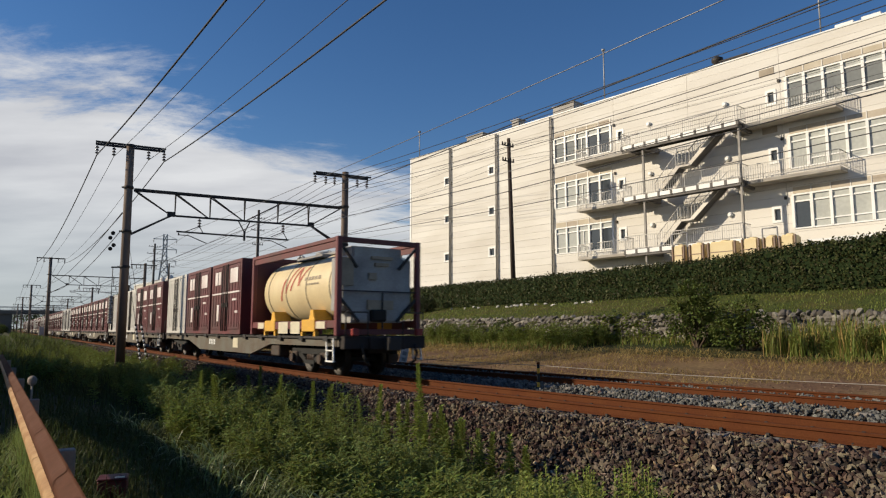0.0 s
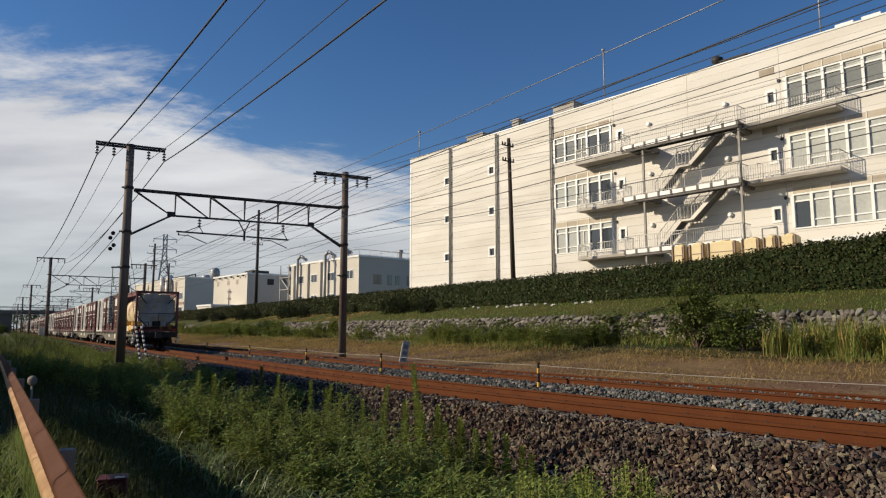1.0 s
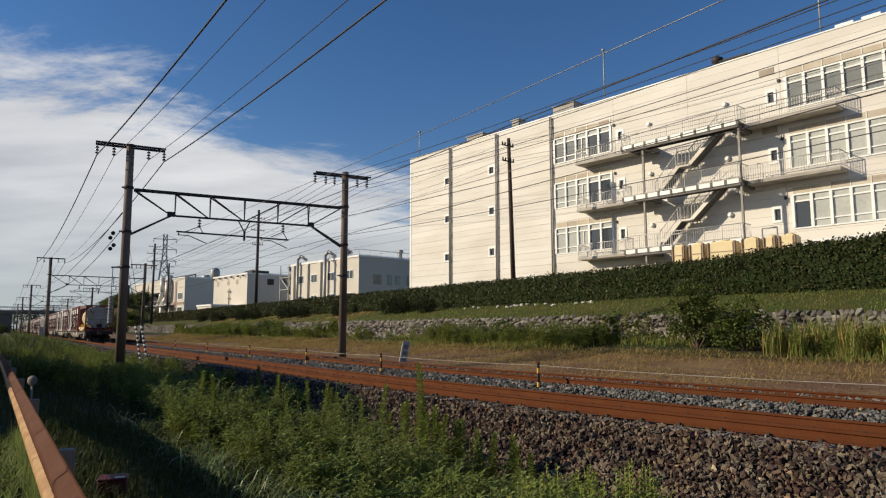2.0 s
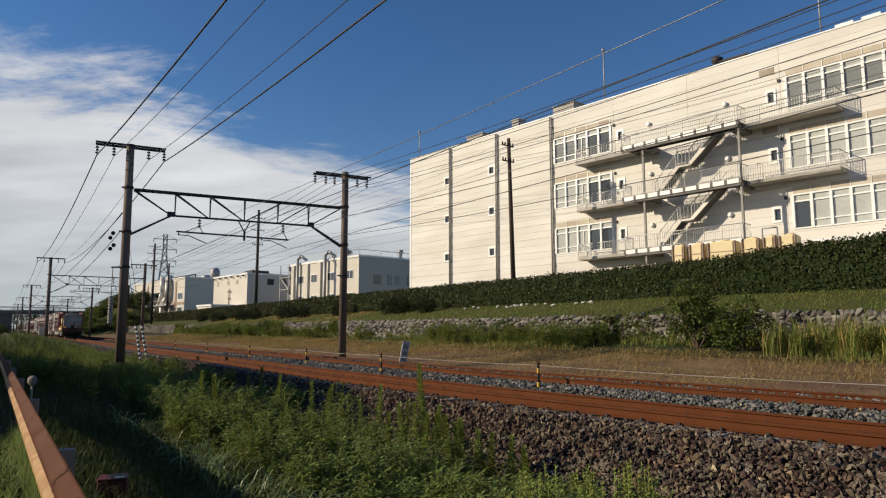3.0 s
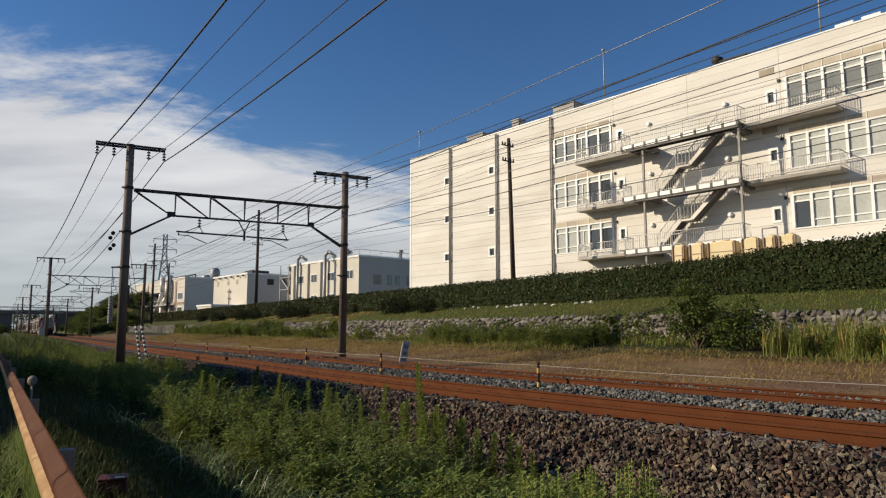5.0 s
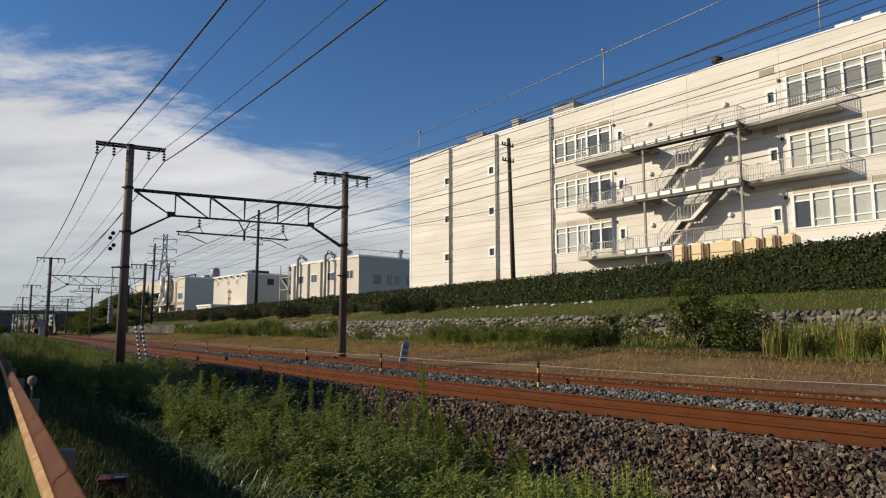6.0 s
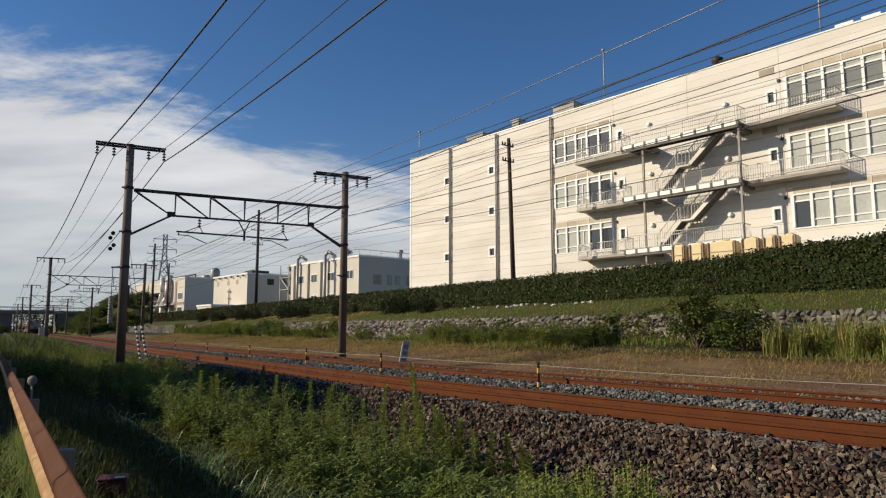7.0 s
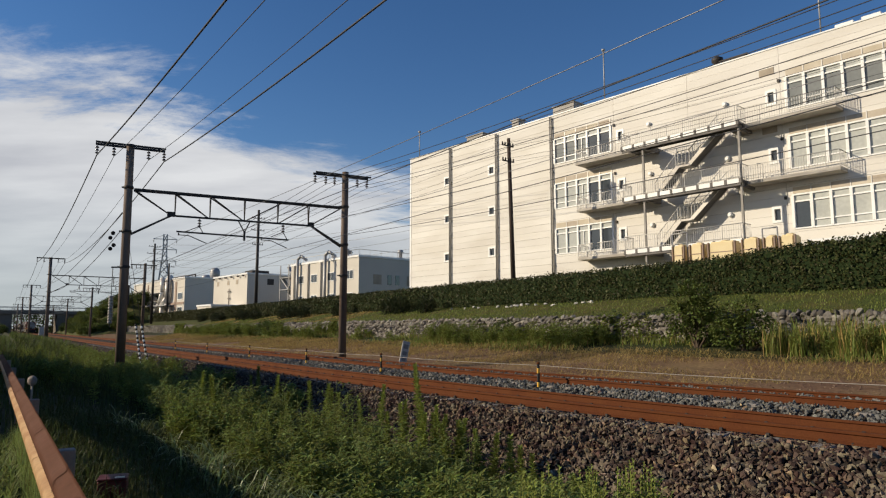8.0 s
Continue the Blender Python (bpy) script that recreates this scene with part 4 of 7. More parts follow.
def build_gantry(m, detail=True):
    """Portal over both tracks: x across the tracks from the near pole, z up."""
    g = empty("overhead_gantry", m, "rail gantry of two weathered concrete poles joined by a steel truss", "gantry", "gantries over the tracks")
    for x, lean in ((0.0, -0.06), (SPAN, 0.01)):
        bm = bmesh.new()
        tube(bm, (x, 0, -0.9), (x + lean, 0, 9.55 if x < 1 else 9.4), 0.205, 0.165, sides=16)
        part("pole", bm, M["concrete_pole"], g)
        cx = x + lean
        arm0, arm1 = (-1.47, 1.42) if x < 1 else (SPAN - 1.65, SPAN + 1.36)
        z = 9.46 if x < 1 else 9.2
        bm = bmesh.new()
        bar(bm, (arm0, 0.22, z), (arm1, 0.22, z), 0.09, 0.10)
        bar(bm, (arm0, -0.22, z), (arm1, -0.22, z), 0.05, 0.08)
        part("crossarm", bm, M["dark_steel"], g)
        for a in FEEDERS[0 if x < 1 else 1]:
            bm = bmesh.new()
            insulator(bm, (a, 0.22, z - 0.04))
            part("insulator", bm, M["insulator"], g)
        bm = bmesh.new()
        for zz in (7.5, 5.5, 3.9):
            lathe(bm, [(0.20, 0), (0.215, 0.01), (0.215, 0.11), (0.20, 0.12)], 14, (x + lean * zz / 9.5, 0, zz))
            if detail:
                box(bm, x - 0.33, x - 0.2, -0.05, 0.05, zz + 0.02, zz + 0.08)
        part("pole_band", bm, M["dark_steel"], g)
    zt, zb = 7.48, 6.42
    bm = bmesh.new()
    for y in (-0.16, 0.16):
        bar(bm, (0.18, y, zt), (SPAN - 0.18, y, zt), 0.075, 0.085)
        bar(bm, (0.15, y, 5.45), (1.8, y * 0.3, zb), 0.06, 0.07)
        bar(bm, (SPAN - 0.15, y, 5.45), (SPAN - 1.8, y * 0.3, zb), 0.06, 0.07)
    bar(bm, (1.7, 0, zb), (SPAN - 1.7, 0, zb), 0.10, 0.08)
    part("chord", bm, M["dark_steel"], g)
    bm = bmesh.new()
    tops = [1.95, 3.5, 5.1, 6.72, 8.27]
    for i, x in enumerate(tops):
        for y in (-0.14, 0.14):
            tube(bm, (x, y, zt), (x, 0, zb), 0.028, sides=5)
    for a, b in ((0.2, 1.75), (1.95, 3.4), (3.5, 5.0), (6.9, 5.2), (8.3, 6.8), (SPAN - 0.2, 8.4)):
        for y in (-0.14, 0.14):
            tube(bm, (a, y, zt - 0.03), (b, 0, zb + 0.03), 0.03, sides=5)
    box(bm, 1.62, 1.95, -0.02, 0.02, zb - 0.05, zb + 0.18)
    box(bm, SPAN - 1.95, SPAN - 1.62, -0.02, 0.02, zb - 0.05, zb + 0.18)
    part("lattice", bm, M["dark_steel"], g)
    # drop frame and the two registration arms
    bm = bmesh.new()
    mid = SPAN / 2
    for d in (-0.28, 0.28):
        bar(bm, (mid + d, 0, zb), (mid + 0.03, 0, 5.85), 0.05, 0.05)
    bar(bm, (mid + 0.03, 0, 5.95), (mid + 0.03, 0, 5.45), 0.09, 0.09, (1, 0, 0))
    bar(bm, (2.05, 0, 5.70), (mid, 0, 5.66), 0.07, 0.07)
    bar(bm, (mid + 0.1, 0, 5.66), (7.28, 0, 5.62), 0.07, 0.07)
    for x0 in (2.15, 5.95):
        tube(bm, (x0, 0, 5.64), (x0, 0, 5.52), 0.03, sides=5)
        tube(bm, (x0, 0, 5.55), (x0 + 0.45, 0, 5.54), 0.022, sides=5)
        tube(bm, (x0 + 0.45, 0, 5.54), (x0 + 1.25, 0, 5.22), 0.022, sides=5)
    for x0 in (3.05, 7.0):
        tube(bm, (x0, 0, 6.0), (x0 + 0.2, 0, 5.66), 0.02, sides=5)
        tube(bm, (x0, 0, 6.0), (x0 - 0.6, 0, 5.72), 0.02, sides=5)
    part("registration_arm", bm, M["dark_steel"], g)
    for x0 in (3.05, 7.0):
        bm = bmesh.new()
        insulator(bm, (x0, 0, zb - 0.04 if x0 < 4 else zb - 0.02))
        part("insulator", bm, M["insulator"], g)
    return g


FEEDERS = ((-1.40, -0.72, 0.72, 1.38), (SPAN - 1.55, SPAN - 0.98, SPAN - 0.5, SPAN + 0.75, SPAN + 1.30))


def sag_points(a, b, sag, n=28):
    a, b = Vector(a), Vector(b)
    return [a.lerp(b, i / n) - Vector((0, 0, sag * 4 * (i / n) * (1 - i / n))) for i in range(n + 1)]


def wire_mesh(runs, r):
    bm = bmesh.new()
    for pts in runs:
        for a, b in zip(pts, pts[1:]):
            tube(bm, a, b, r, sides=5, cap=False)
    return bm


def build_overhead():
    def gantry_pose(s):
        return Matrix.Translation(at(s, GANTRY_O + (1.37 if s < 0 else 0), 0.0, False)) @ pose(0, 0, 0, 0, 0, math.degrees(TURN) - 5.7 * (s < 60))

    frames = {s: gantry_pose(s) for s in GANTRY_S}
    first = build_gantry(frames[GANTRY_S[1]])
    for s in GANTRY_S[2:]:
        copy_thing(first, frames[s])
    copy_thing(first, frames[GANTRY_S[0]])

    def line(name, x, z, sag, r, mat, label, only=()):
        runs = []
        for a, b in zip(GANTRY_S[:-1], GANTRY_S[1:]):
            if a not in only and only:
                continue
            xa = x - 0.87 if a < 0 and z < 8.5 else x
            runs.append(sag_points(frames[a] @ Vector((xa, 0.22 if z > 7 else 0, z)), frames[b] @ Vector((x, 0.22 if z > 7 else 0, z)), sag))
        return tagged(part(name, wire_mesh(runs, r), M[mat]), label, "cable", "overhead wires", "structure")

    for x, r, mat in zip(FEEDERS[0], (0.026, 0.012, 0.012, 0.026), ("wire", "wire", "wire", "wire")):
        line("feeder_cable", x, 8.96, 0.9, r, mat, "dark feeder cable strung between the gantry tops")
    for x in FEEDERS[1]:
        line("feeder_cable", x, 8.70, 0.9, 0.012, "wire", "thin dark feeder cable strung along the far poles")
    for x in (3.42, 7.46):
        line("contact_wire", x, 5.20, 0.03, 0.012, "wire", "dark copper contact wire above the track")
        line("messenger_wire", x - 0.35, 5.98, 0.42, 0.009, "wire_pale", "grey messenger wire that carries the contact wire")
    for x, z, sag in ((SPAN - 0.2, 7.0, 0.8), (SPAN + 0.25, 6.1, 0.8), (-0.25, 6.4, 0.7), (-0.25, 5.6, 0.9)):
        line("cable", x, z, sag, 0.012 if x > 1 else 0.018, "wire", "dark cable fixed along the poles", () if x > 1 else (32.5,))
    # round weights of a switch line at the near pole
    w = empty("cable_spacer", frames[32.5] @ pose(-0.55, 0.8, 5.55), "round black spacers on the cables beside the pole", "cable fitting")
    for dx, dz in ((0, 0), (-0.1, -0.22), (0.05, -0.55), (-0.08, -0.72)):
        bm = bmesh.new()
        lathe(bm, [(0.03, -0.05), (0.09, -0.04), (0.09, 0.04), (0.03, 0.05)], 12, (dx, 0, dz), "y")
        part("disc", bm, M["black"], w)


def utility_pole(name, m, h, arms, mat="wood_pole", r=0.15, label="dark utility pole with crossarms"):
    u = empty(name, m, label, "utility pole")
    bm = bmesh.new()
    tube(bm, (0, 0, -0.6), (0, 0, h), r, r * 0.65, sides=10)
    part("pole", bm, M[mat], u)
    for z, w in arms:
        bm = bmesh.new()
        bar(bm, (-w, 0.12, z), (w, 0.12, z), 0.09, 0.09)
        for x in (-w * 0.9, -w * 0.45, w * 0.45, w * 0.9):
            lathe(bm, [(0.05, 0.05), (0.07, 0.1), (0.05, 0.28)], 6, (x, 0.12, z))
        part("crossarm", bm, M["dark_steel"], u)
    return u


def lattice_tower(m, h, w):
    t = empty("transmission_tower", m, "distant grey steel lattice transmission tower", "pylon")
    bm = bmesh.new()

    def half(z):
        return w * (1 - 0.82 * min(1, z / (h * 0.8)))
    levels = [h * k / 12 for k in range(13)]
    for z0, z1 in zip(levels, levels[1:]):
        a, b = half(z0), half(z1)
        for sx, sy in ((-1, -1), (1, -1), (1, 1), (-1, 1)):
            bar(bm, (sx * a, sy * a, z0), (sx * b, sy * b, z1), 0.42, 0.42, (1, 0.1, 0))
            tx, ty = (-sy, sx)
            bar(bm, (sx * a, sy * a, z0), (tx * b, ty * b, z1), 0.22, 0.22, (1, 0.1, 0))
            bar(bm, (tx * a, ty * a, z0), (sx * b, sy * b, z1), 0.22, 0.22, (1, 0.1, 0))
    part("mast", bm, M["grey_steel"], t)
    for z in (h * 0.72, h * 0.84, h * 0.95):
        bm = bmesh.new()
        bar(bm, (-w * 1.2, 0, z), (w * 1.2, 0, z), 0.3, 0.3)
        for sx in (-1, 1):
            bar(bm, (sx * w * 1.2, 0, z), (0, 0, z + h * 0.05), 0.14, 0.14)
            tube(bm, (sx * w * 1.15, 0, z), (sx * w * 1.15, 0, z - 1.6), 0.16)
        part("crossarm", bm, M["grey_steel"], t)


build_overhead()
utility_pole("utility_pole", Matrix.Translation((5.75, 54.0, 3.0)) @ pose(0, 0, 0, 0, -1.8, 42), 13.9, ((13.3, 0.7), (12.0, 0.7)), "wood_pole", 0.22, "slender dark utility pole standing behind the hedge")
utility_pole("utility_pole", Matrix.Translation((-30.8, 110, 3.0)) @ pose(0, 0, 0, 0, 0, 42), 18.0, ((16.6, 1.2), (14.6, 1.2), (12.2, 1.0)), "dark_steel", 0.30, "tall dark utility pole with three crossarms")
utility_pole("utility_pole", Matrix.Translation((-65.3, 150, 3.0)) @ pose(0, 0, 0, 0, 0, 42), 17.5, ((16.8, 1.3), (15.2, 1.6), (13.4, 1.5)), "dark_steel", 0.30, "tall dark utility pole with three crossarms")
utility_pole("utility_pole", Matrix.Translation((-66.0, 160, 3.0)) @ pose(0, 0, 0, 0, 0, 42), 14.0, ((13.2, 1.3), (11.6, 1.3)), "dark_steel", 0.28, "tall dark utility pole with crossarms")
lattice_tower(Matrix.Translation((-126.0, 300, 1.0)) @ pose(0, 0, 0, 0, 0, 20), 43, 4.2)


def build_distant_lines():
    """Bundles of thin power lines from the tower across to the poles behind the factory."""
    runs = []
    for i in range(7):
        z = 39 - i * 3.4
        runs.append(sag_points((-122 + (i % 2) * 4, 298, z), (60 + i * 3, 150, 44 - i * 2.2), 7.0, 24))
    tagged(part("power_line", wire_mesh(runs, 0.05), M["wire_pale"]), "bundle of thin distant power lines against the sky", "cable", kind="structure")
    runs = [sag_points((-30.8 + d * 0.5, 110 + d, 19.4 - k * 2.0), (5.3 + d * 0.4, 54.0 + d * 0.4, 16.4 - k * 1.3), 1.2, 24) for d in (-1, 1) for k in (0, 1)]
    runs += [sag_points((5.3 + d * 0.4, 54.0 + d * 0.4, 16.4 - k * 1.3), (34.5 + d * 0.3, 20.0, 16.6 - k * 1.3), 0.9, 24) for d in (-1, 1) for k in (0, 1)]
    tagged(part("power_line", wire_mesh(runs, 0.012), M["wire"]), "thin dark power lines along the hedge", "cable", kind="structure")


build_distant_lines()

# ---- the freight train; y runs forward, away from the camera, from each thing's rear end ----
SPEED, TAIL_S = 28.3, 14.7
WAGON = 20.4
DECK_Z = 1.04
MOVERS = []     # (thing, offset of its rear end from the train's tail, its length, height of its origin)


def moving(ob, off, length, z):
    MOVERS.append((ob, off, length, z))
    return ob


def build_wheelset(parent, y):
    for sx in (-1, 1):
        bm = bmesh.new()
        x = sx * 0.535
        prof = [(0.05, -0.09), (0.12, -0.09), (0.14, -0.03), (0.36, -0.02), (0.37, -0.065), (0.43, -0.06), (0.43, 0.05), (0.46, 0.06), (0.46, 0.085), (0.37, 0.085), (0.36, 0.03), (0.12, 0.06), (0.05, 0.06)]
        lathe(bm, [(r, -sx * h) for r, h in prof], 24, (x, y, 0.43), "x")
        bmesh.ops.recalc_face_normals(bm, faces=bm.faces)
        part("wheel", bm, M["wheel_steel"], parent)
    bm = bmesh.new()
    tube(bm, (-0.9, y, 0.43), (0.9, y, 0.43), 0.07, sides=10)
    part("axle", bm, M["dark_steel"], parent)
    for sx in (-1, 1):
        bm = boxes((sx * 0.93 - 0.14, sx * 0.93 + 0.14, y - 0.17, y + 0.17, 0.27, 0.6), bevel=0.03)
        lathe(bm, [(0.12, 0.0), (0.12, 0.08), (0.05, 0.1)], 10, (sx * 0.93 + (0.14 if sx > 0 else -0.24), y, 0.43), "x")
        part("axle_box", bm, M["rusty_grey"], parent)


def build_bogie(wagon, y):
    b = part("bogie", boxes((-0.85, 0.85, y - 0.2, y + 0.2, 0.42, 0.78), (-0.5, 0.5, y - 0.35, y + 0.35, 0.70, 0.86), bevel=0.03), M["dark_steel"], wagon)
    for sx in (-1, 1):
        bm = bmesh.new()
        x = sx * 0.93
        bar(bm, (x, y - 1.25, 0.62), (x, y + 1.25, 0.62), 0.16, 0.16)
        bar(bm, (x, y - 0.75, 0.56), (x, y - 0.3, 0.36), 0.16, 0.14)
        bar(bm, (x, y + 0.75, 0.56), (x, y + 0.3, 0.36), 0.16, 0.14)
        bar(bm, (x, y - 0.35, 0.33), (x, y + 0.35, 0.33), 0.2, 0.1)
        part("side_frame", bm, M["black"], b)
        bm = bmesh.new()
        for d in (-0.16, 0.0, 0.16):
            lathe(bm, [(0.075, 0.36), (0.075, 0.58)], 10, (x, y + d, 0))
        part("spring", bm, M["rusty_grey"], b)
    for dy in (-0.95, 0.95):
        build_wheelset(b, y + dy)
    return b


def build_wagon():
    w = empty("container_wagon", Matrix(), "grey-brown flat container wagon on two bogies, weathered underframe", "freight wagon", "wagons of the train")
    L = WAGON - 0.75
    # long side sills with the fish belly in the middle
    for sx in (-1, 1):
        bm = bmesh.new()
        x0, x1 = sx * 1.18, sx * 1.06
        prof = [(0.35, 1.0), (L, 1.0), (L, 0.78), (15.2, 0.76), (13.4, 0.42), (7.0, 0.42), (5.2, 0.76), (0.35, 0.78)]
        a, b = [bm.verts.new((x0, y, z)) for y, z in prof], [bm.verts.new((x1, y, z)) for y, z in prof]
        bm.faces.new(a), bm.faces.new(b[::-1])
        for k in range(len(prof)):
            bm.faces.new((a[k], a[(k + 1) % len(prof)], b[(k + 1) % len(prof)], b[k]))
        bmesh.ops.recalc_face_normals(bm, faces=bm.faces)
        part("side_sill", bm, M["underframe"], w)
        bm = bmesh.new()
        box(bm, sx * 1.2 - 0.05, sx * 1.2 + 0.05, 0.35, L, 0.965, 1.025)
        for i in range(12):
            y = 1.0 + i * 1.62
            box(bm, sx * 1.22 - 0.045, sx * 1.22 + 0.045, y - 0.14, y + 0.14, 0.90, 1.035)
        part("deck_edge", bm, M["dark_steel"], w)
    bm = boxes((-1.05, 1.05, 0.4, L, 0.86, 0.96), (-0.3, 0.3, 0.4, L, 0.6, 0.85))
    for i in range(9):
        box(bm, -1.04, 1.04, 1.2 + i * 2.2, 1.35 + i * 2.2, 0.72, 0.86)
    part("deck", bm, M["underframe_dark"], w)
    part("end_beam", boxes((-1.15, 1.15, 0.12, 0.35, 0.72, 1.03), (-0.5, 0.5, 0.0, 0.125, 0.70, 1.0), bevel=0.015), M["underframe_dark"], w)
    part("end_beam", boxes((-1.15, 1.15, L, L + 0.22, 0.72, 1.03), bevel=0.015), M["underframe_dark"], w)
    for y0, y1 in ((-0.32, 0.12), (L + 0.22, L + 0.62)):
        bm = boxes((-0.12, 0.12, y0, y1, 0.72, 0.98), (-0.18, 0.18, y0 - 0.02 if y0 < 0 else y1 - 0.2, y0 + 0.18 if y0 < 0 else y1 + 0.02, 0.68, 1.02), bevel=0.03)
        part("coupler", bm, M["dark_steel"], w)
    for y in (2.55, L - 2.2):
        build_bogie(w, y)
    # brake gear, boxes and steps
    for sx in (-1, 1):
        part("equipment_box", boxes((sx * 0.95 - 0.16, sx * 0.95 + 0.16, 4.6, 5.3, 0.42, 0.76), bevel=0.03), M["rusty_grey"], w)
        bm = bmesh.new()
        lathe(bm, [(0.04, 0.0), (0.19, 0.05), (0.19, 0.85), (0.04, 0.9)], 12, (sx * 0.75, 11.5 + sx * 1.2, 0.5), "y")
        part("air_tank", bm, M["dark_steel"], w)
        bm = bmesh.new()
        for y in (0.55, 0.95):
            bar(bm, (sx * 1.24, y, 0.98), (sx * 1.26, y - 0.07, 0.40), 0.03, 0.045, (0, 1, 0))
        bar(bm, (sx * 1.26, 0.46, 0.42), (sx * 1.26, 0.9, 0.42), 0.06, 0.04)
        bar(bm, (sx * 1.25, 0.5, 0.68), (sx * 1.25, 0.93, 0.68), 0.05, 0.03)
        part("step", bm, M["white_paint"], w, "white-edged shunter's step")
        part("handrail", tubes([((sx * 1.1, 0.16, 1.03), (sx * 1.1, 0.16, 1.62)), ((sx * 1.1, 0.16, 1.62), (sx * 0.5, 0.16, 1.62)), ((sx * 0.5, 0.16, 1.62), (sx * 0.5, 0.16, 1.03))], 0.017), M["dark_steel"], w)
        # stencilled data panel and number as plain bars
        part("data_plate", boxes((sx * 1.183 - 0.003, sx * 1.183 + 0.003, 8.4, 8.95, 0.58, 0.9)), M["plate_cream"], w)
        bm = boxes(*[(sx * 1.183 - 0.003, sx * 1.183 + 0.003, 11.2 + k * 0.22, 11.33 + k * 0.22, 0.64, 0.84) for k in range(4)])
        part("marking", bm, M["white_paint"], w)
    part("tail_marker", boxes((-1.0, -0.82, -0.02, 0.115, 1.04, 1.22), (0.82, 1.0, -0.02, 0.115, 1.04, 1.22), bevel=0.02), M["red"], w, "red round tail marker plates")
    bm = bmesh.new()
    for x in (-0.75, 0.75):
        pts = [Vector((x, 0.0, 0.82)), Vector((x, -0.12, 0.6)), Vector((x * 0.9, -0.14, 0.42)), Vector((x * 0.75, -0.08, 0.34))]
        for a, b in zip(pts, pts[1:]):
            tube(bm, a, b, 0.035, sides=6)
    part("brake_hose", bm, M["black"], w)
    return w


MARKS_A = ((0.35, 1.25, 1.78, 2.28), (2.45, 2.75, 1.78, 2.25), (2.85, 3.2, 1.78, 2.25), (2.6, 2.85, 0.45, 1.05), (0.5, 0.95, 1.15, 1.22), (0.3, 0.6, 0.72, 0.8))
MARKS_B = ((0.35, 1.25, 1.78, 2.28), (2.45, 3.2, 1.78, 2.25))


def build_box_container(mat, bands, label, name="box_container"):
    """Twelve-foot container: ribbed sides, double doors on the side, corner posts."""
    c = empty(name, Matrix(), label, "container", "containers on the train")
    L, W, H = 3.715, 1.22, 2.56
    part("body", boxes((-W + 0.03, W - 0.03, 0.03, L - 0.03, 0.06, H - 0.03)), M[mat], c)
    bm = bmesh.new()
    for x in (-W, W - 0.12):
        for y in (0, L - 0.13):
            box(bm, x, x + 0.12, y, y + 0.13, 0, H)
        box(bm, x, x + 0.12, 0.13, L - 0.13, 0, 0.14)
        box(bm, x, x + 0.12, 0.13, L - 0.13, H - 0.12, H)
    for y in (0, L - 0.1):
        box(bm, -W + 0.12, W - 0.12, y, y + 0.1, 0, 0.14), box(bm, -W + 0.12, W - 0.12, y, y + 0.1, H - 0.12, H)
    part("frame", bm, M[mat], c)
    part("roof_sheet", boxes((-W + 0.1, W - 0.1, 0.1, L - 0.1, H - 0.028, H - 0.004)), M[mat], c)
    for sx in (-1, 1):
        for k in range(2):
            y0 = 0.16 + k * 1.71
            d = part("door", boxes((sx * (W - 0.012) - 0.018, sx * (W - 0.012) + 0.018, y0 + 0.01, y0 + 1.67, 0.17, H - 0.15), bevel=0.008), M[mat], c)
            bm = bmesh.new()
            for q in range(5):
                yy = y0 + 0.16 + q * 0.34
                box(bm, sx * (W + 0.012) - 0.012, sx * (W + 0.012) + 0.012, yy, yy + 0.05, 0.25, H - 0.24)
            part("rib", bm, M[mat], d)
            bm = bmesh.new()
            for yy in ((y0 + 1.35, y0 + 1.55) if k == 0 else (y0 + 0.1, y0 + 0.32)):
                tube(bm, (sx * (W + 0.035), yy, 0.1), (sx * (W + 0.035), yy, H - 0.1), 0.018, sides=6)
                box(bm, sx * (W + 0.02) - 0.03, sx * (W + 0.02) + 0.03, yy - 0.05, yy + 0.05, 0.95, 1.1)
            part("lock_bar", bm, M["dark_steel"], d)
        if bands:
            bm = boxes((sx * (W + 0.012) - 0.014, sx * (W + 0.012) + 0.014, 0.15, L - 0.15, 1.42, 1.475))
            part("stripe", bm, M["mark_white"], c)
            # big lettering that cannot be read: plain bars
            x0, x1 = sx * (W + 0.014) - 0.014, sx * (W + 0.014) + 0.014
            bars = MARKS_A if sx < 0 else MARKS_B
            for y0, y1, z0, z1 in bars:
                part("marking", boxes((x0, x1, y0, y1, z0, z1)), M["mark_white"], c)
    return c


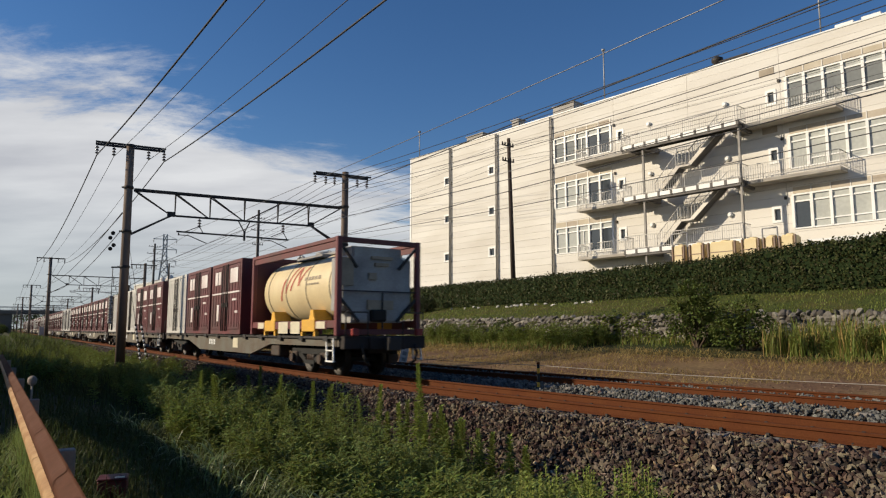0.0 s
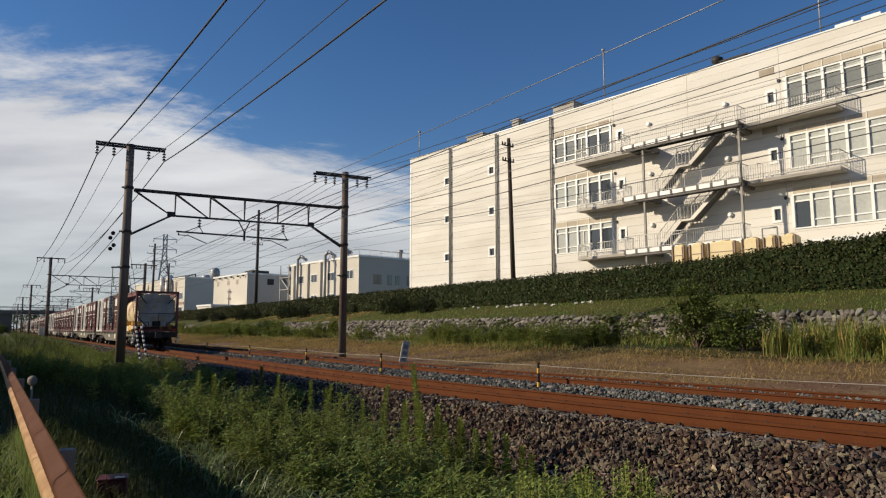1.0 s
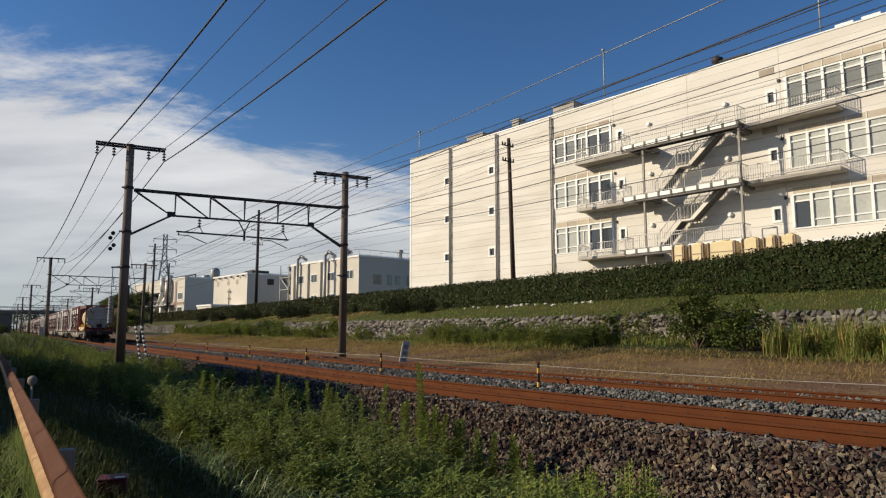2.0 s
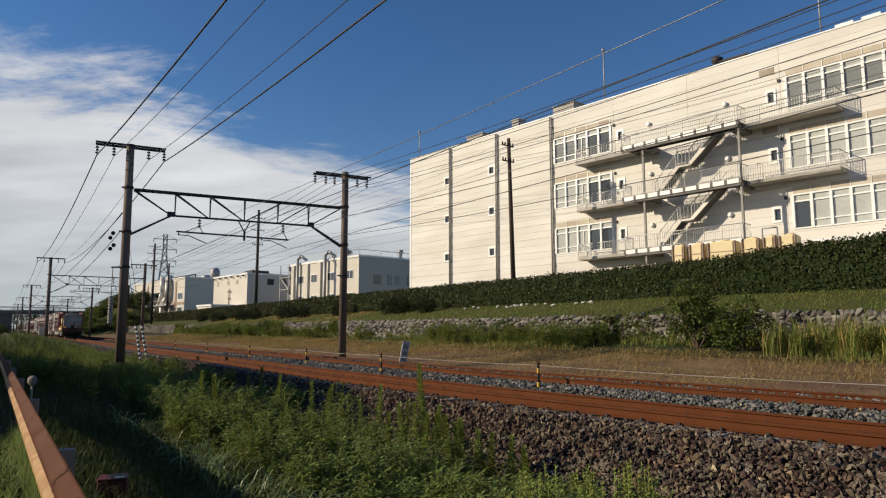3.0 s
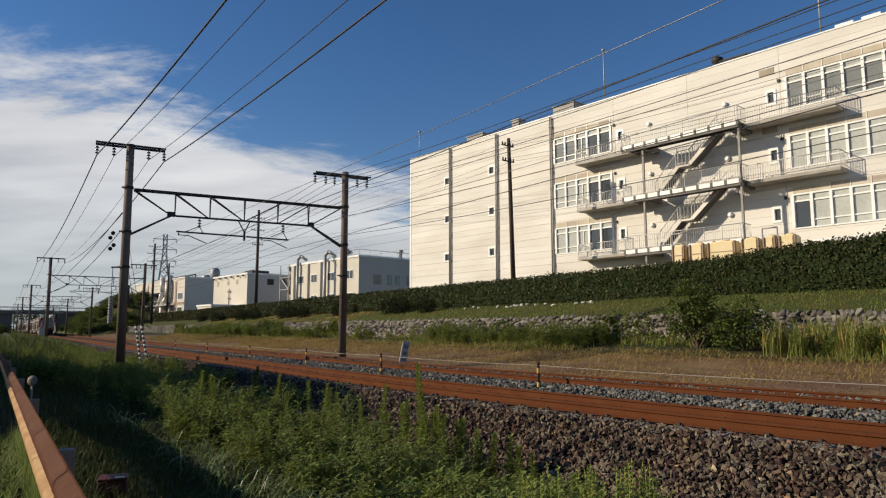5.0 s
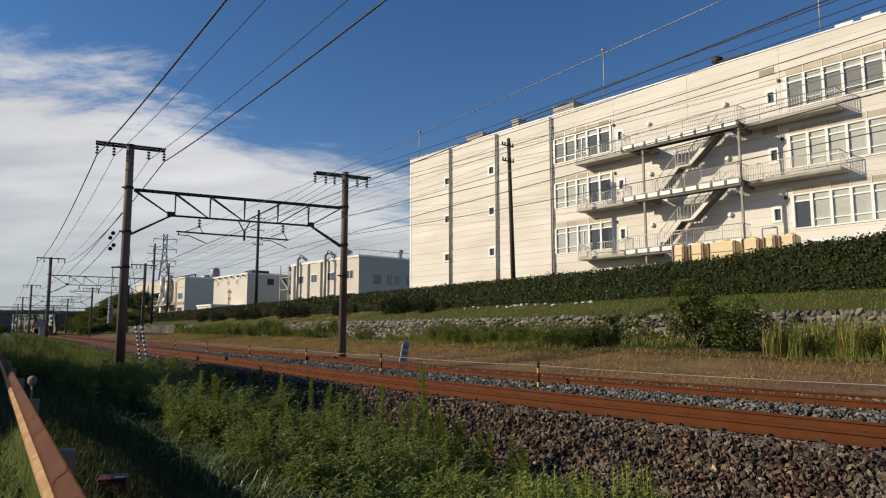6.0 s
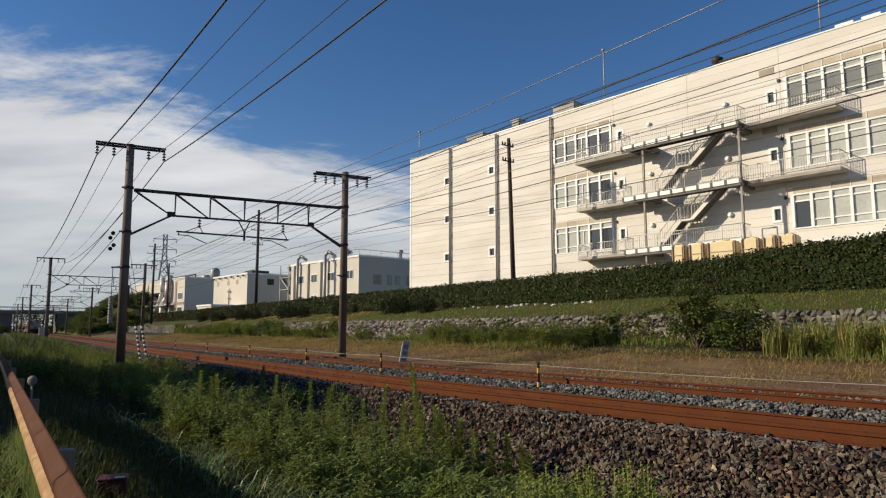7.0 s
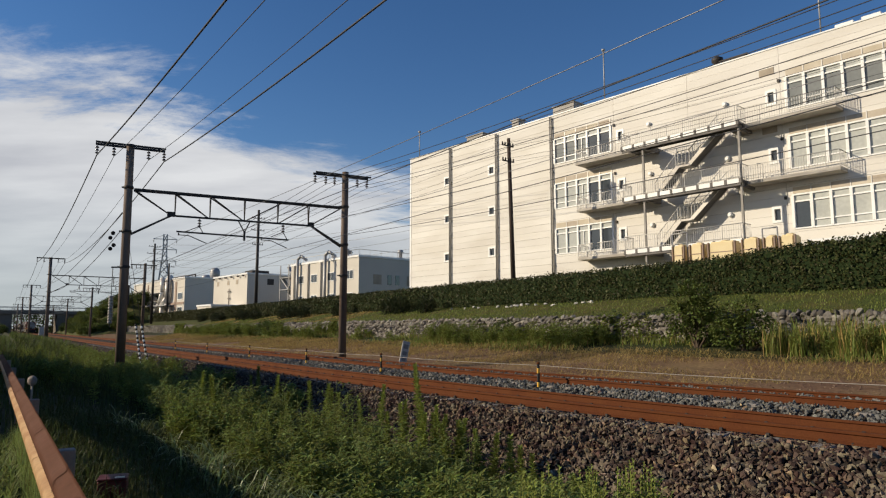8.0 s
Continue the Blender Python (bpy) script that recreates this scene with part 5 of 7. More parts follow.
def build_tank_container():
    c = empty("tank_container", Matrix(), "cream cylindrical tank in a maroon steel container frame, yellow skirt beams", "tank container")
    L, W, H = 6.2, 1.22, 2.47
    bm = bmesh.new()
    for x in (-W, W - 0.13):
        for y in (0, L - 0.15):
            box(bm, x, x + 0.13, y, y + 0.15, 0, H, 0.012)
    part("corner_post", bm, M["maroon_light"], c)
    bm = bmesh.new()
    for x in (-W, W - 0.1):
        box(bm, x, x + 0.1, 0.15, L - 0.15, H - 0.11, H - 0.01, 0.01)
        box(bm, x + 0.03, x + 0.07, 0.15, L - 0.15, H - 0.27, H - 0.112)
        box(bm, x + 0.02, x + 0.08, 0.15, L - 0.15, 0.2, 0.38)
    for y in (0, L - 0.12):
        box(bm, -W + 0.13, W - 0.13, y + 0.01, y + 0.11, H - 0.14, H - 0.01, 0.01)
        box(bm, -W + 0.13, W - 0.13, y + 0.01, y + 0.11, 0.02, 0.16, 0.01)
    part("frame_rail", bm, M["maroon"], c)
    for y in (0.06, L - 0.06):
        ends = [((-W + 0.1, y, 1.12), (W - 0.1, y, 1.12), 0.03, 0.05), ((0.1, y, 0.15), (0.1, y, 1.1), 0.03, 0.04)]
        for sx in (-1, 1):
            ends.append(((sx * (W - 0.1), y, H - 0.15), (sx * 0.62, y + 0.06, H - 0.75), 0.06, 0.07))
            ends.append(((sx * (W - 0.1), y, 0.95), (sx * 0.55, y + 0.06, 0.35), 0.06, 0.07))
        for a, b, bw, bh in ends:
            part("end_brace", bar(bmesh.new(), a, b, bw, bh, (0, 1, 0)), M["dark_steel"], c)
    part("end_panel", boxes((-W + 0.132, W - 0.132, L - 0.09, L - 0.05, 0.165, H - 0.145)), M["maroon"], c)
    # inner side panel behind the tank, and the vessel with domed ends
    R, cz = 0.98, 1.30
    dome = [(R * math.sin(a), 0.55 - 0.32 * math.cos(a)) for a in (0.05, 0.35, 0.7, 1.0, 1.25, 1.45)]
    prof = dome + [(R, 0.58), (R, 5.6)] + [(r, 6.2 - h) for r, h in dome[::-1]]
    bm = bmesh.new()
    lathe(bm, prof, 40, (0, 0, cz), "y")
    bmesh.ops.recalc_face_normals(bm, faces=bm.faces)
    tank = part("vessel", bm, M["tank_cream"], c)
    bm = bmesh.new()
    for y in (0.95, 2.45, 3.9, 5.3):
        lathe(bm, [(R + 0.002, -0.02), (R + 0.012, -0.02), (R + 0.012, 0.02), (R + 0.002, 0.02)], 40, (0, y, cz), "y")
    part("seam", bm, M["tank_seam"], tank)
    bm = boxes((-0.35, 0.35, 1.6, 4.6, cz + R - 0.03, cz + R + 0.05), (-0.62, -0.25, 2.2, 4.0, cz + R - 0.12, cz + R - 0.02), bevel=0.01)
    part("top_walkway", bm, M["tank_grey"], tank)
    for y in (2.0, 3.4):
        part("manhole", lathe(bmesh.new(), [(0.25, 0), (0.25, 0.1), (0.12, 0.14)], 14, (0.0, y, cz + R + 0.05)), M["tank_grey"], tank)
    # grey insulation end cover with its plates
    bm = bmesh.new()
    box(bm, -1.03, 1.03, 0.16, 0.72, 0.33, 2.27)
    bmesh.ops.bevel(bm, geom=[e for e in bm.edges if abs(e.verts[0].co.y - e.verts[1].co.y) > 0.1], offset=0.30, segments=5, affect="EDGES")
    bmesh.ops.bevel(bm, geom=[e for e in bm.edges if e.verts[0].co.y < 0.2 and e.verts[1].co.y < 0.2], offset=0.05, segments=2, affect="EDGES")
    part("end_cover", bm, M["tank_grey"], tank, "grey sheet-metal cover on the tank end")
    for d in ((-1.07, -0.72, 0.1, 0.14, 1.25, 1.95), (-0.28, -0.05, 0.105, 0.16, 1.42, 1.6), (-0.3, 0.45, 0.105, 0.16, 0.66, 0.9), (-0.2, 0.42, 0.1, 0.16, 1.95, 2.03), (-0.1, 0.3, 0.1, 0.16, 1.78, 1.86)):
        part("plate", boxes(d), M["tank_seam"], tank)
    part("outlet_valve", boxes((-0.22, 0.22, 0.02, 0.2, 0.35, 0.66), bevel=0.04), M["black"], tank)
    for sx in (-1, 1):
        s = part("skirt_beam", boxes((sx * 1.16 - 0.05, sx * 1.16 + 0.05, 0.6, 5.6, 0.16, 0.38), bevel=0.012), M["maroon_light"], c, "maroon skirt beam with yellow blocks and pale plates")
        for y in (1.7, 4.5):
            bm = bmesh.new()
            a = [bm.verts.new((sx * 1.12, yy, zz)) for yy, zz in ((y - 0.20, 0.40), (y + 0.20, 0.40), (y + 0.15, 0.48), (y + 0.08, 0.68), (y - 0.08, 0.68), (y - 0.15, 0.48))]
            b = [bm.verts.new((sx * 0.62, v.co.y, v.co.z)) for v in a]
            bm.faces.new(a), bm.faces.new(b[::-1])
            for k in range(6):
                bm.faces.new((a[k], a[(k + 1) % 6], b[(k + 1) % 6], b[k]))
            bmesh.ops.recalc_face_normals(bm, faces=bm.faces)
            part("saddle", bm, M["yellow"], s)
            part("twist_block", boxes((sx * 1.165 - 0.06, sx * 1.165 + 0.06, y - 0.42, y + 0.42, 0.10, 0.42), bevel=0.015), M["yellow"], s, "yellow mounting block")
            part("bracket", boxes((sx * 1.17 - 0.05, sx * 1.17 + 0.05, y - 0.46, y - 0.36, -0.02, 0.098), (sx * 1.17 - 0.05, sx * 1.17 + 0.05, y + 0.36, y + 0.46, -0.02, 0.098)), M["yellow"], s)
        for y0, y1, z0, z1 in ((0.66, 1.2, 0.18, 0.36), (2.25, 2.9, 0.04, 0.37), (3.1, 3.8, 0.04, 0.37), (5.0, 5.5, 0.18, 0.36)):
            part("plate", boxes((sx * 1.216 - 0.005, sx * 1.216 + 0.005, y0, y1, z0, z1)), M["plate_cream"], s)
    # emblem and lettering on the side, as plain bars and strokes that follow the shell
    for sx in (-1, 1):
        def stroke(y0, a0, y1, a1, w, name, mat, label=""):
            """A curved ribbon on the shell, from (y, angle) to (y, angle)."""
            n = 6
            bm = bmesh.new()
            pts = []
            for i in range(n + 1):
                t = i / n
                y, a = y0 + (y1 - y0) * t, radians(a0 + (a1 - a0) * t)
                pts.append((y, a))
            for (ya, aa), (yb, ab) in zip(pts, pts[1:]):
                q = []
                for y, a, d in ((ya, aa, -w), (ya, aa, w), (yb, ab, w), (yb, ab, -w)):
                    q.append(bm.verts.new((sx * (R + 0.008) * math.cos(a), y + d, cz + (R + 0.008) * math.sin(a))))
                bm.faces.new(q)
            part(name, bm, M[mat], tank, label)
        for y0, a0, y1, a1 in ((3.9, -5, 3.4, 42), (3.55, -2, 3.1, 40), (3.1, 40, 2.95, 5), (3.0, 5, 2.6, 38), (4.3, -18, 4.0, 20), (3.4, 42, 2.9, 44)):
            stroke(y0, a0, y1, a1, 0.055, "emblem_stroke", "emblem_red", "faded red emblem stroke")
        for k in range(5):
            stroke(2.5 - k * 0.22, 12, 2.5 - k * 0.22, 18, 0.08, "marking", "tank_seam")
            stroke(2.4 - k * 0.18, 4, 2.4 - k * 0.18, 7, 0.07, "marking", "tank_seam")
    return c


M.update(
    wheel_steel=material("wheel_steel", (0.035, 0.029, 0.025), 0.55, 0.5, 0.15, 2, 25, 0.1),
    rusty_grey=material("rusty_grey", (0.075, 0.062, 0.052), 0.75, 0.1, 0.2, 2, 25, 0.2, tint=(0.085, 0.045, 0.03), stain=0.9),
    underframe_dark=material("underframe_dark", (0.04, 0.033, 0.03), 0.75, 0.1, 0.2, 2, 25, 0.2),
    plate_cream=material("plate_cream", (0.70, 0.64, 0.48), 0.6, 0, 0.08, 2, 25, 0.05),
    mark_white=material("mark_white", (0.74, 0.70, 0.68), 0.6, 0, 0.12, 1.5, 25, 0.05, tint=(0.50, 0.38, 0.36), stain=0.6),
    tank_seam=material("tank_seam", (0.36, 0.30, 0.22), 0.6, 0, 0.1, 2, 25, 0.05),
    emblem_red=material("emblem_red", (0.40, 0.09, 0.06), 0.6, 0, 0.1, 3, 25, 0.0, tint=(0.50, 0.24, 0.15)),
)


def build_train():
    rng = random.Random(77)
    wagon = build_wagon()
    red = build_box_container("maroon", True, "maroon ribbed rail container with white markings on its doors")
    pale = build_box_container("silver", False, "pale silver ribbed rail container with plain doors")
    tank = build_tank_container()
    moving(tank, 0.42, 6.2, DECK_Z)
    used = set()

    def take(src):
        if src.name in used:
            return copy_thing(src, Matrix())
        used.add(src.name)
        return src
    for k in range(13):
        off = k * WAGON
        moving(take(wagon), off, WAGON, 0.0)
        if k == 0:
            slots = [(7.7, red), (11.72, red), (15.75, pale)]
        else:
            slots = []
            for q in range(5):
                odd = (k, q) in ((1, 2), (1, 4), (3, 3), (3, 4), (4, 0), (6, 2), (8, 1), (8, 2), (9, 4), (10, 0), (11, 2)) or k > 4 and rng.random() < 0.2
                slots.append((0.45 + q * 3.9, pale if odd else red))
        for y, src in slots:
            moving(take(src), off + y, 3.715, DECK_Z)


build_train()


def motions():
    times = [0.0, 0.1, 0.2, 0.3, 0.4, 0.5, 0.75, 1.0, 1.5] + [2.0 + 0.5 * i for i in range(13)]
    for ob, off, length, z in MOVERS:
        rows = []
        for t in times:
            s0 = TAIL_S + SPEED * t + off
            a, b = at(s0, C1, z), at(s0 + length, C1, z)
            d = b - a
            rows.append((t, Matrix.Translation(a) @ pose(0, 0, 0, 0, 0, math.degrees(math.atan2(-d.x, d.y)))))
        walk(ob, rows)
    for ob, m, phase, amount in SWAYERS:
        rows = []
        for i in range(17):
            t = i * 0.5
            k = math.sin(t * 2.1 + phase) + 0.5 * math.sin(t * 4.7 + phase * 2)
            rows.append((t, m @ pose(0, 0, 0, amount * 0.5 * k, amount * k, 0)))
        walk(ob, rows)




# ---- plants ----
class Cloud:
    """Collects leaves and blades as plain vertex and face lists."""

    def __init__(self, seed):
        self.v, self.f, self.rng = [], [], random.Random(seed)

    def blade(self, p, h, w, lean, turn):
        """A grass blade that arches over."""
        d = Vector((math.cos(turn), math.sin(turn), 0))
        side = Vector((-d.y, d.x, 0)) * w
        a, b = Vector(p) + d * (lean * 0.3 * h) + Vector((0, 0, h * 0.6)), Vector(p) + d * (lean * h) + Vector((0, 0, h * (1 - 0.35 * lean)))
        p = Vector(p)
        k = len(self.v)
        self.v += [tuple(p - side), tuple(p + side), tuple(a + side * 0.75), tuple(a - side * 0.75), tuple(b)]
        self.f += [(k, k + 1, k + 2, k + 3), (k + 3, k + 2, k + 4)]

    def arch(self, p, h, w, reach, turn, droop=1.15):
        """A broad grass blade of four lengths that rises and hangs over at its tip."""
        d = Vector((math.cos(turn), math.sin(turn), 0))
        side = Vector((-d.y, d.x, 0))
        k = len(self.v)
        for i in range(4):
            u = i / 4
            q = Vector(p) + d * (reach * h * u ** 1.7) + Vector((0, 0, h * (2 * u - droop * u * u)))
            ww = w * (0.55 + 1.3 * u - 1.35 * u * u)
            self.v += [tuple(q - side * ww), tuple(q + side * ww)]
        self.v.append(tuple(Vector(p) + d * (reach * h) + Vector((0, 0, h * (2 - droop)))))
        self.f += [(k + 2 * i, k + 2 * i + 1, k + 2 * i + 3, k + 2 * i + 2) for i in range(3)] + [(k + 6, k + 7, k + 8)]

    def feathery(self, p, h, size):
        """A branched soft weed: a leaning stem with side shoots, all set with small narrow leaves."""
        r = self.rng
        p = Vector(p)
        tip = p + Vector((r.gauss(0, 0.10) * h, r.gauss(0, 0.10) * h, h))
        self.stem(p, tip, 0.005)
        shoots = [(p.lerp(tip, 0.45), tip)]
        for j in range(6):
            u, a = 0.2 + 0.12 * j, j * 2.4 + r.uniform(-0.5, 0.5)
            q = p.lerp(tip, u)
            e = q + Vector((math.cos(a) * 0.30, math.sin(a) * 0.30, r.uniform(0.22, 0.42))) * h * (1.1 - 0.6 * u)
            self.stem(q, e, 0.003)
            shoots.append((q, e))
        for q, e in shoots:
            for j in range(9):
                a = j * 2.4 + r.uniform(-0.5, 0.5)
                self.leaf(q.lerp(e, 0.2 + 0.09 * j), (math.cos(a), math.sin(a), r.uniform(0.1, 1.1)), size * r.uniform(0.6, 1.2), size * 0.16, r.uniform(0.1, 0.5))

    def leaf(self, p, d, length, w, droop=0.3):
        """A pointed leaf from p along d, folded down at its tip."""
        d = Vector(d).normalized()
        side = d.cross(Vector((0, 0, 1)))
        side = side.normalized() * w if side.length > 1e-3 else Vector((w, 0, 0))
        m = Vector(p) + d * length * 0.5
        e = Vector(p) + d * length - Vector((0, 0, droop * length))
        k = len(self.v)
        self.v += [tuple(p), tuple(m + side), tuple(e), tuple(m - side)]
        self.f += [(k, k + 1, k + 2, k + 3)]

    def stem(self, a, b, r):
        a, b = Vector(a), Vector(b)
        d = (b - a).normalized()
        u = d.orthogonal().normalized()
        w = d.cross(u)
        k = len(self.v)
        for q, rr in ((a, r), (b, r * 0.5)):
            for i in range(3):
                ang = i * math.tau / 3
                self.v.append(tuple(q + (u * math.cos(ang) + w * math.sin(ang)) * rr))
        self.f += [(k + i, k + (i + 1) % 3, k + 3 + (i + 1) % 3, k + 3 + i) for i in range(3)]

    def stalk(self, p, h, leaves, size, narrow=0.16, bush=0.0, thin=0.62):
        """An upright weed: a stem set all round with rising leaves, thickest near the top."""
        r = self.rng
        p = Vector(p)
        tip = p + Vector((r.gauss(0, 0.06) * h, r.gauss(0, 0.06) * h, h))
        self.stem(p, tip, 0.006)
        for i in range(leaves):
            t = 0.12 + 0.88 * (i / leaves) ** 0.8
            a = i * 2.4 + r.uniform(-0.4, 0.4)
            base = p.lerp(tip, t)
            up = r.uniform(0.2, 0.9) + 0.9 * max(0, t - 0.75) * 4
            length = size * r.uniform(0.7, 1.2) * (1.0 - thin * max(0, t - 0.55) / 0.45)
            self.leaf(base, (math.cos(a), math.sin(a), up), length, length * narrow, 0.25)
        for _ in range(int(bush)):
            t, a = r.uniform(0.3, 0.75), r.uniform(0, 6.28)
            q = p.lerp(tip, t)
            e = q + Vector((math.cos(a) * 0.16, math.sin(a) * 0.16, 0.2)) * h * 0.9
            self.stem(q, e, 0.004)
            for j in range(10):
                b = j * 2.4
                self.leaf(q.lerp(e, 0.2 + 0.08 * j), (math.cos(b), math.sin(b), 0.7), size * 0.7, size * 0.7 * narrow, 0.2)

    def done(self, name, mat, label, category="weeds", kind="stuff"):
        return tagged(new(name, raw_mesh(name, self.v, self.f, M[mat])), label, category, kind=kind)


def patch(seed, lump, s, o):
    return noise.noise((s * lump, o * lump, seed))


SWAYERS = []


def build_foreground():
    # goldenrod and soft branched weeds in the ditch before the ballast, in clumps with dark gaps between
    c, d, g, m0, dry = Cloud(101), Cloud(102), Cloud(103), Cloud(108), Cloud(109)
    r = random.Random(104)

    def height(s):
        return 0.48 + 0.46 * min(1.0, max(0.0, (s - 2.5) / 8))
    for i in range(2300):
        s, o = 3.3 + 17 * r.random() ** 1.35, r.uniform(2.2, 5.0)
        if o < 3.0 and s > 14:
            continue
        lump = patch(3.1, 0.75, s, o) + 0.5 * patch(5.7, 2.1, s, o)
        if lump < -0.16 or r.random() < 0.25:
            continue
        h = height(s) * r.uniform(0.5, 0.9) * (1.0 + 0.55 * lump) * (0.62 if o > 4.6 else 1.0)
        p = spot(s, o, -0.03)
        kind = patch(9.4, 0.5, s, o) + r.uniform(-0.25, 0.25)
        if kind > 0.08 and s > 6:
            (c if r.random() < 0.6 else d).stalk(p, h, int(24 + 30 * h), r.uniform(0.10, 0.16), 0.15, 2)
        else:
            (m0 if r.random() < 0.7 else d).feathery(p, h * (1.18 if o < 4.4 else 0.9), r.uniform(0.075, 0.12))
    for i in range(260):
        s, o = 17 + 26 * r.random(), r.uniform(0.8, 4.9)
        if patch(4.4, 0.3, s, o) < -0.05:
            continue
        (c if r.random() < 0.4 else d).stalk(spot(s, o, -0.03), r.uniform(0.4, 1.05), 40, 0.17, 0.16, 2)
    # taller weeds up the foot of the bank round the near pole
    for i in range(900):
        s, o = 15.5 + 34 * r.random() ** 1.2, r.uniform(3.2, 6.2)
        if patch(6.3, 0.35, s, o) < -0.22:
            continue
        h = r.uniform(0.5, 1.05) * (0.72 if o > 5.4 else 1.0) * (1.0 if s > 20 else 0.75)
        z = max(ground_z(s, o), shoulder_z(o) if o > 5.0 else -9.0)
        p = at(s, swing(s, o), z - 0.05, False)
        if r.random() < 0.45:
            c.stalk(p, h, 38, 0.19, 0.15, 2)
        else:
            (m0 if r.random() < 0.5 else d).feathery(p, h, 0.16)
    # rank grass close under the guardrail
    for i in range(2600):
        s = 1.2 + 9 * r.random()
        m0.blade(spot(s, 0.30 + 0.1 * r.random() - 0.012 * s, -0.03), r.uniform(0.22, 0.46), r.uniform(0.003, 0.006), r.uniform(0.0, 0.5), r.uniform(0, 6.28))
    # broad arching grass in tufts
    for i in range(330):
        s, o = 3.6 + 9.5 * r.random() ** 0.9, r.uniform(1.6, 4.0)
        if patch(8.2, 0.7, s, o) < -0.12:
            continue
        for j in range(r.randrange(5, 13)):
            q = spot(s + r.gauss(0, 0.06), o + r.gauss(0, 0.06), -0.02)
            g.arch(q, r.uniform(0.22, 0.5), r.uniform(0.006, 0.012), r.uniform(0.4, 1.3), r.uniform(0, 6.28), r.uniform(1.0, 1.7))
    # reddish withered stems low at the foot of the ballast
    for i in range(420):
        s, o = 6.0 + 10 * r.random(), r.uniform(4.0, 5.1)
        if patch(2.2, 0.6, s, o) < 0.05:
            continue
        dry.feathery(spot(s, o, -0.03), r.uniform(0.22, 0.5), 0.06)
    c.done("tall_weeds", "weed_near", "tall leafy yellow-green goldenrod growing in the trackside ditch")
    d.done("tall_weeds", "weed", "dense mid green weeds growing in the trackside ditch")
    m0.done("tall_weeds", "weed_soft", "soft grey-green mugwort growing in clumps in the ditch")
    dry.done("dry_weeds", "weed_red", "low reddish withered weeds at the foot of the ballast")
    g.done("long_grass", "weed_grey", "tufts of broad arching grass among the trackside weeds", "grass")
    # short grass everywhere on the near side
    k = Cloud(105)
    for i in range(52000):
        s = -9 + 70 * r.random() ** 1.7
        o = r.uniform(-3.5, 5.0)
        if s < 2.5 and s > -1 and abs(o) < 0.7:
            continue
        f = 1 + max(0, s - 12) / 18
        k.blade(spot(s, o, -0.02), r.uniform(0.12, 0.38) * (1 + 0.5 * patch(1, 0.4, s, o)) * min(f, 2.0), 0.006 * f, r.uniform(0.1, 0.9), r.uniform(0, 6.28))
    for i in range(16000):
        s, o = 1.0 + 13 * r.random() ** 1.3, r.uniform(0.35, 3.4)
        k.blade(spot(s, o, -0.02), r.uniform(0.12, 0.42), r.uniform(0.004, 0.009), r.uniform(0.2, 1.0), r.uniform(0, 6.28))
    q = Cloud(107)
    for i in range(15000):
        s, o = 1.0 + 9.5 * r.random(), 0.16 - 1.9 * r.random() ** 1.4
        q.blade(spot(s, o, -0.02), r.uniform(0.1, 0.32), r.uniform(0.006, 0.013), r.uniform(0.2, 1.0), r.uniform(0, 6.28))
    # sunlit look comes from the lighter weed colour
    q.done("grass", "weed_soft", "lush sunlit grass beside the guardrail", "grass")
    # the guardrail's shade is put into this darker grass colour
    k.done("grass", "grass_shaded", "rough uncut grass on the near side of the line, coloured dark as if shaded", "grass")
    # reeds and taller grass further off along the line
    k = Cloud(106)
    for i in range(11000):
        s, o = 24 + 85 * r.random() ** 1.3, r.uniform(-2.5, 5.0)
        if patch(6, 0.16, s, o) < -0.15:
            continue
        k.blade(spot(s, o, -0.02), r.uniform(0.45, 1.0), 0.016, r.uniform(0.1, 0.7), r.uniform(0, 6.28))
    k.done("long_grass", "weed_dark", "tall sunlit grass along the line", "grass")
    # single stalks that stand out and stir in the wind
    for i, (s, o, h) in enumerate(((14.4, 4.5, 1.42), (13.2, 4.4, 1.35), (11.3, 4.6, 1.2), (9.9, 4.7, 1.28), (10.7, 4.5, 1.12), (8.35, 4.55, 1.72), (12.6, 4.3, 1.1), (10.4, 4.8, 1.0),
                                   (7.4, 4.4, 1.05), (6.6, 4.5, 0.98), (6.0, 4.3, 0.85), (12.0, 3.0, 1.25), (11.0, 2.7, 1.2), (12.9, 2.9, 1.25), (13.8, 4.2, 1.3), (11.8, 4.7, 1.25), (9.3, 4.8, 1.1), (7.9, 4.75, 1.0), (5.5, 4.4, 0.7), (12.3, 4.75, 1.3), (8.8, 4.2, 1.0),
                                   (8.2, 4.3, 1.2), (8.0, 4.45, 1.08), (8.1, 4.6, 1.15), (7.7, 4.3, 1.1), (7.6, 4.55, 1.0), (7.3, 4.2, 1.05), (7.1, 4.5, 0.98), (6.8, 4.3, 1.0), (8.5, 4.3, 1.15), (6.3, 4.4, 0.9), (7.9, 4.1, 1.1))):
        k = Cloud(200 + i)
        k.stalk((0, 0, 0), h, int(240 * h), 0.105, 0.21, 0, 0.3)
        m = Matrix.Translation(spot(s, o, -0.03))
        ob = tagged(new("weed_stalk", raw_mesh("weed_stalk", k.v, k.f, M["weed_bright" if i % 2 else "weed_near"])), "tall single goldenrod stalk with narrow leaves in the ditch", "weed", "goldenrod stalks")
        ob.matrix_world = m
        SWAYERS.append((ob, m, i * 1.7, 2.2))
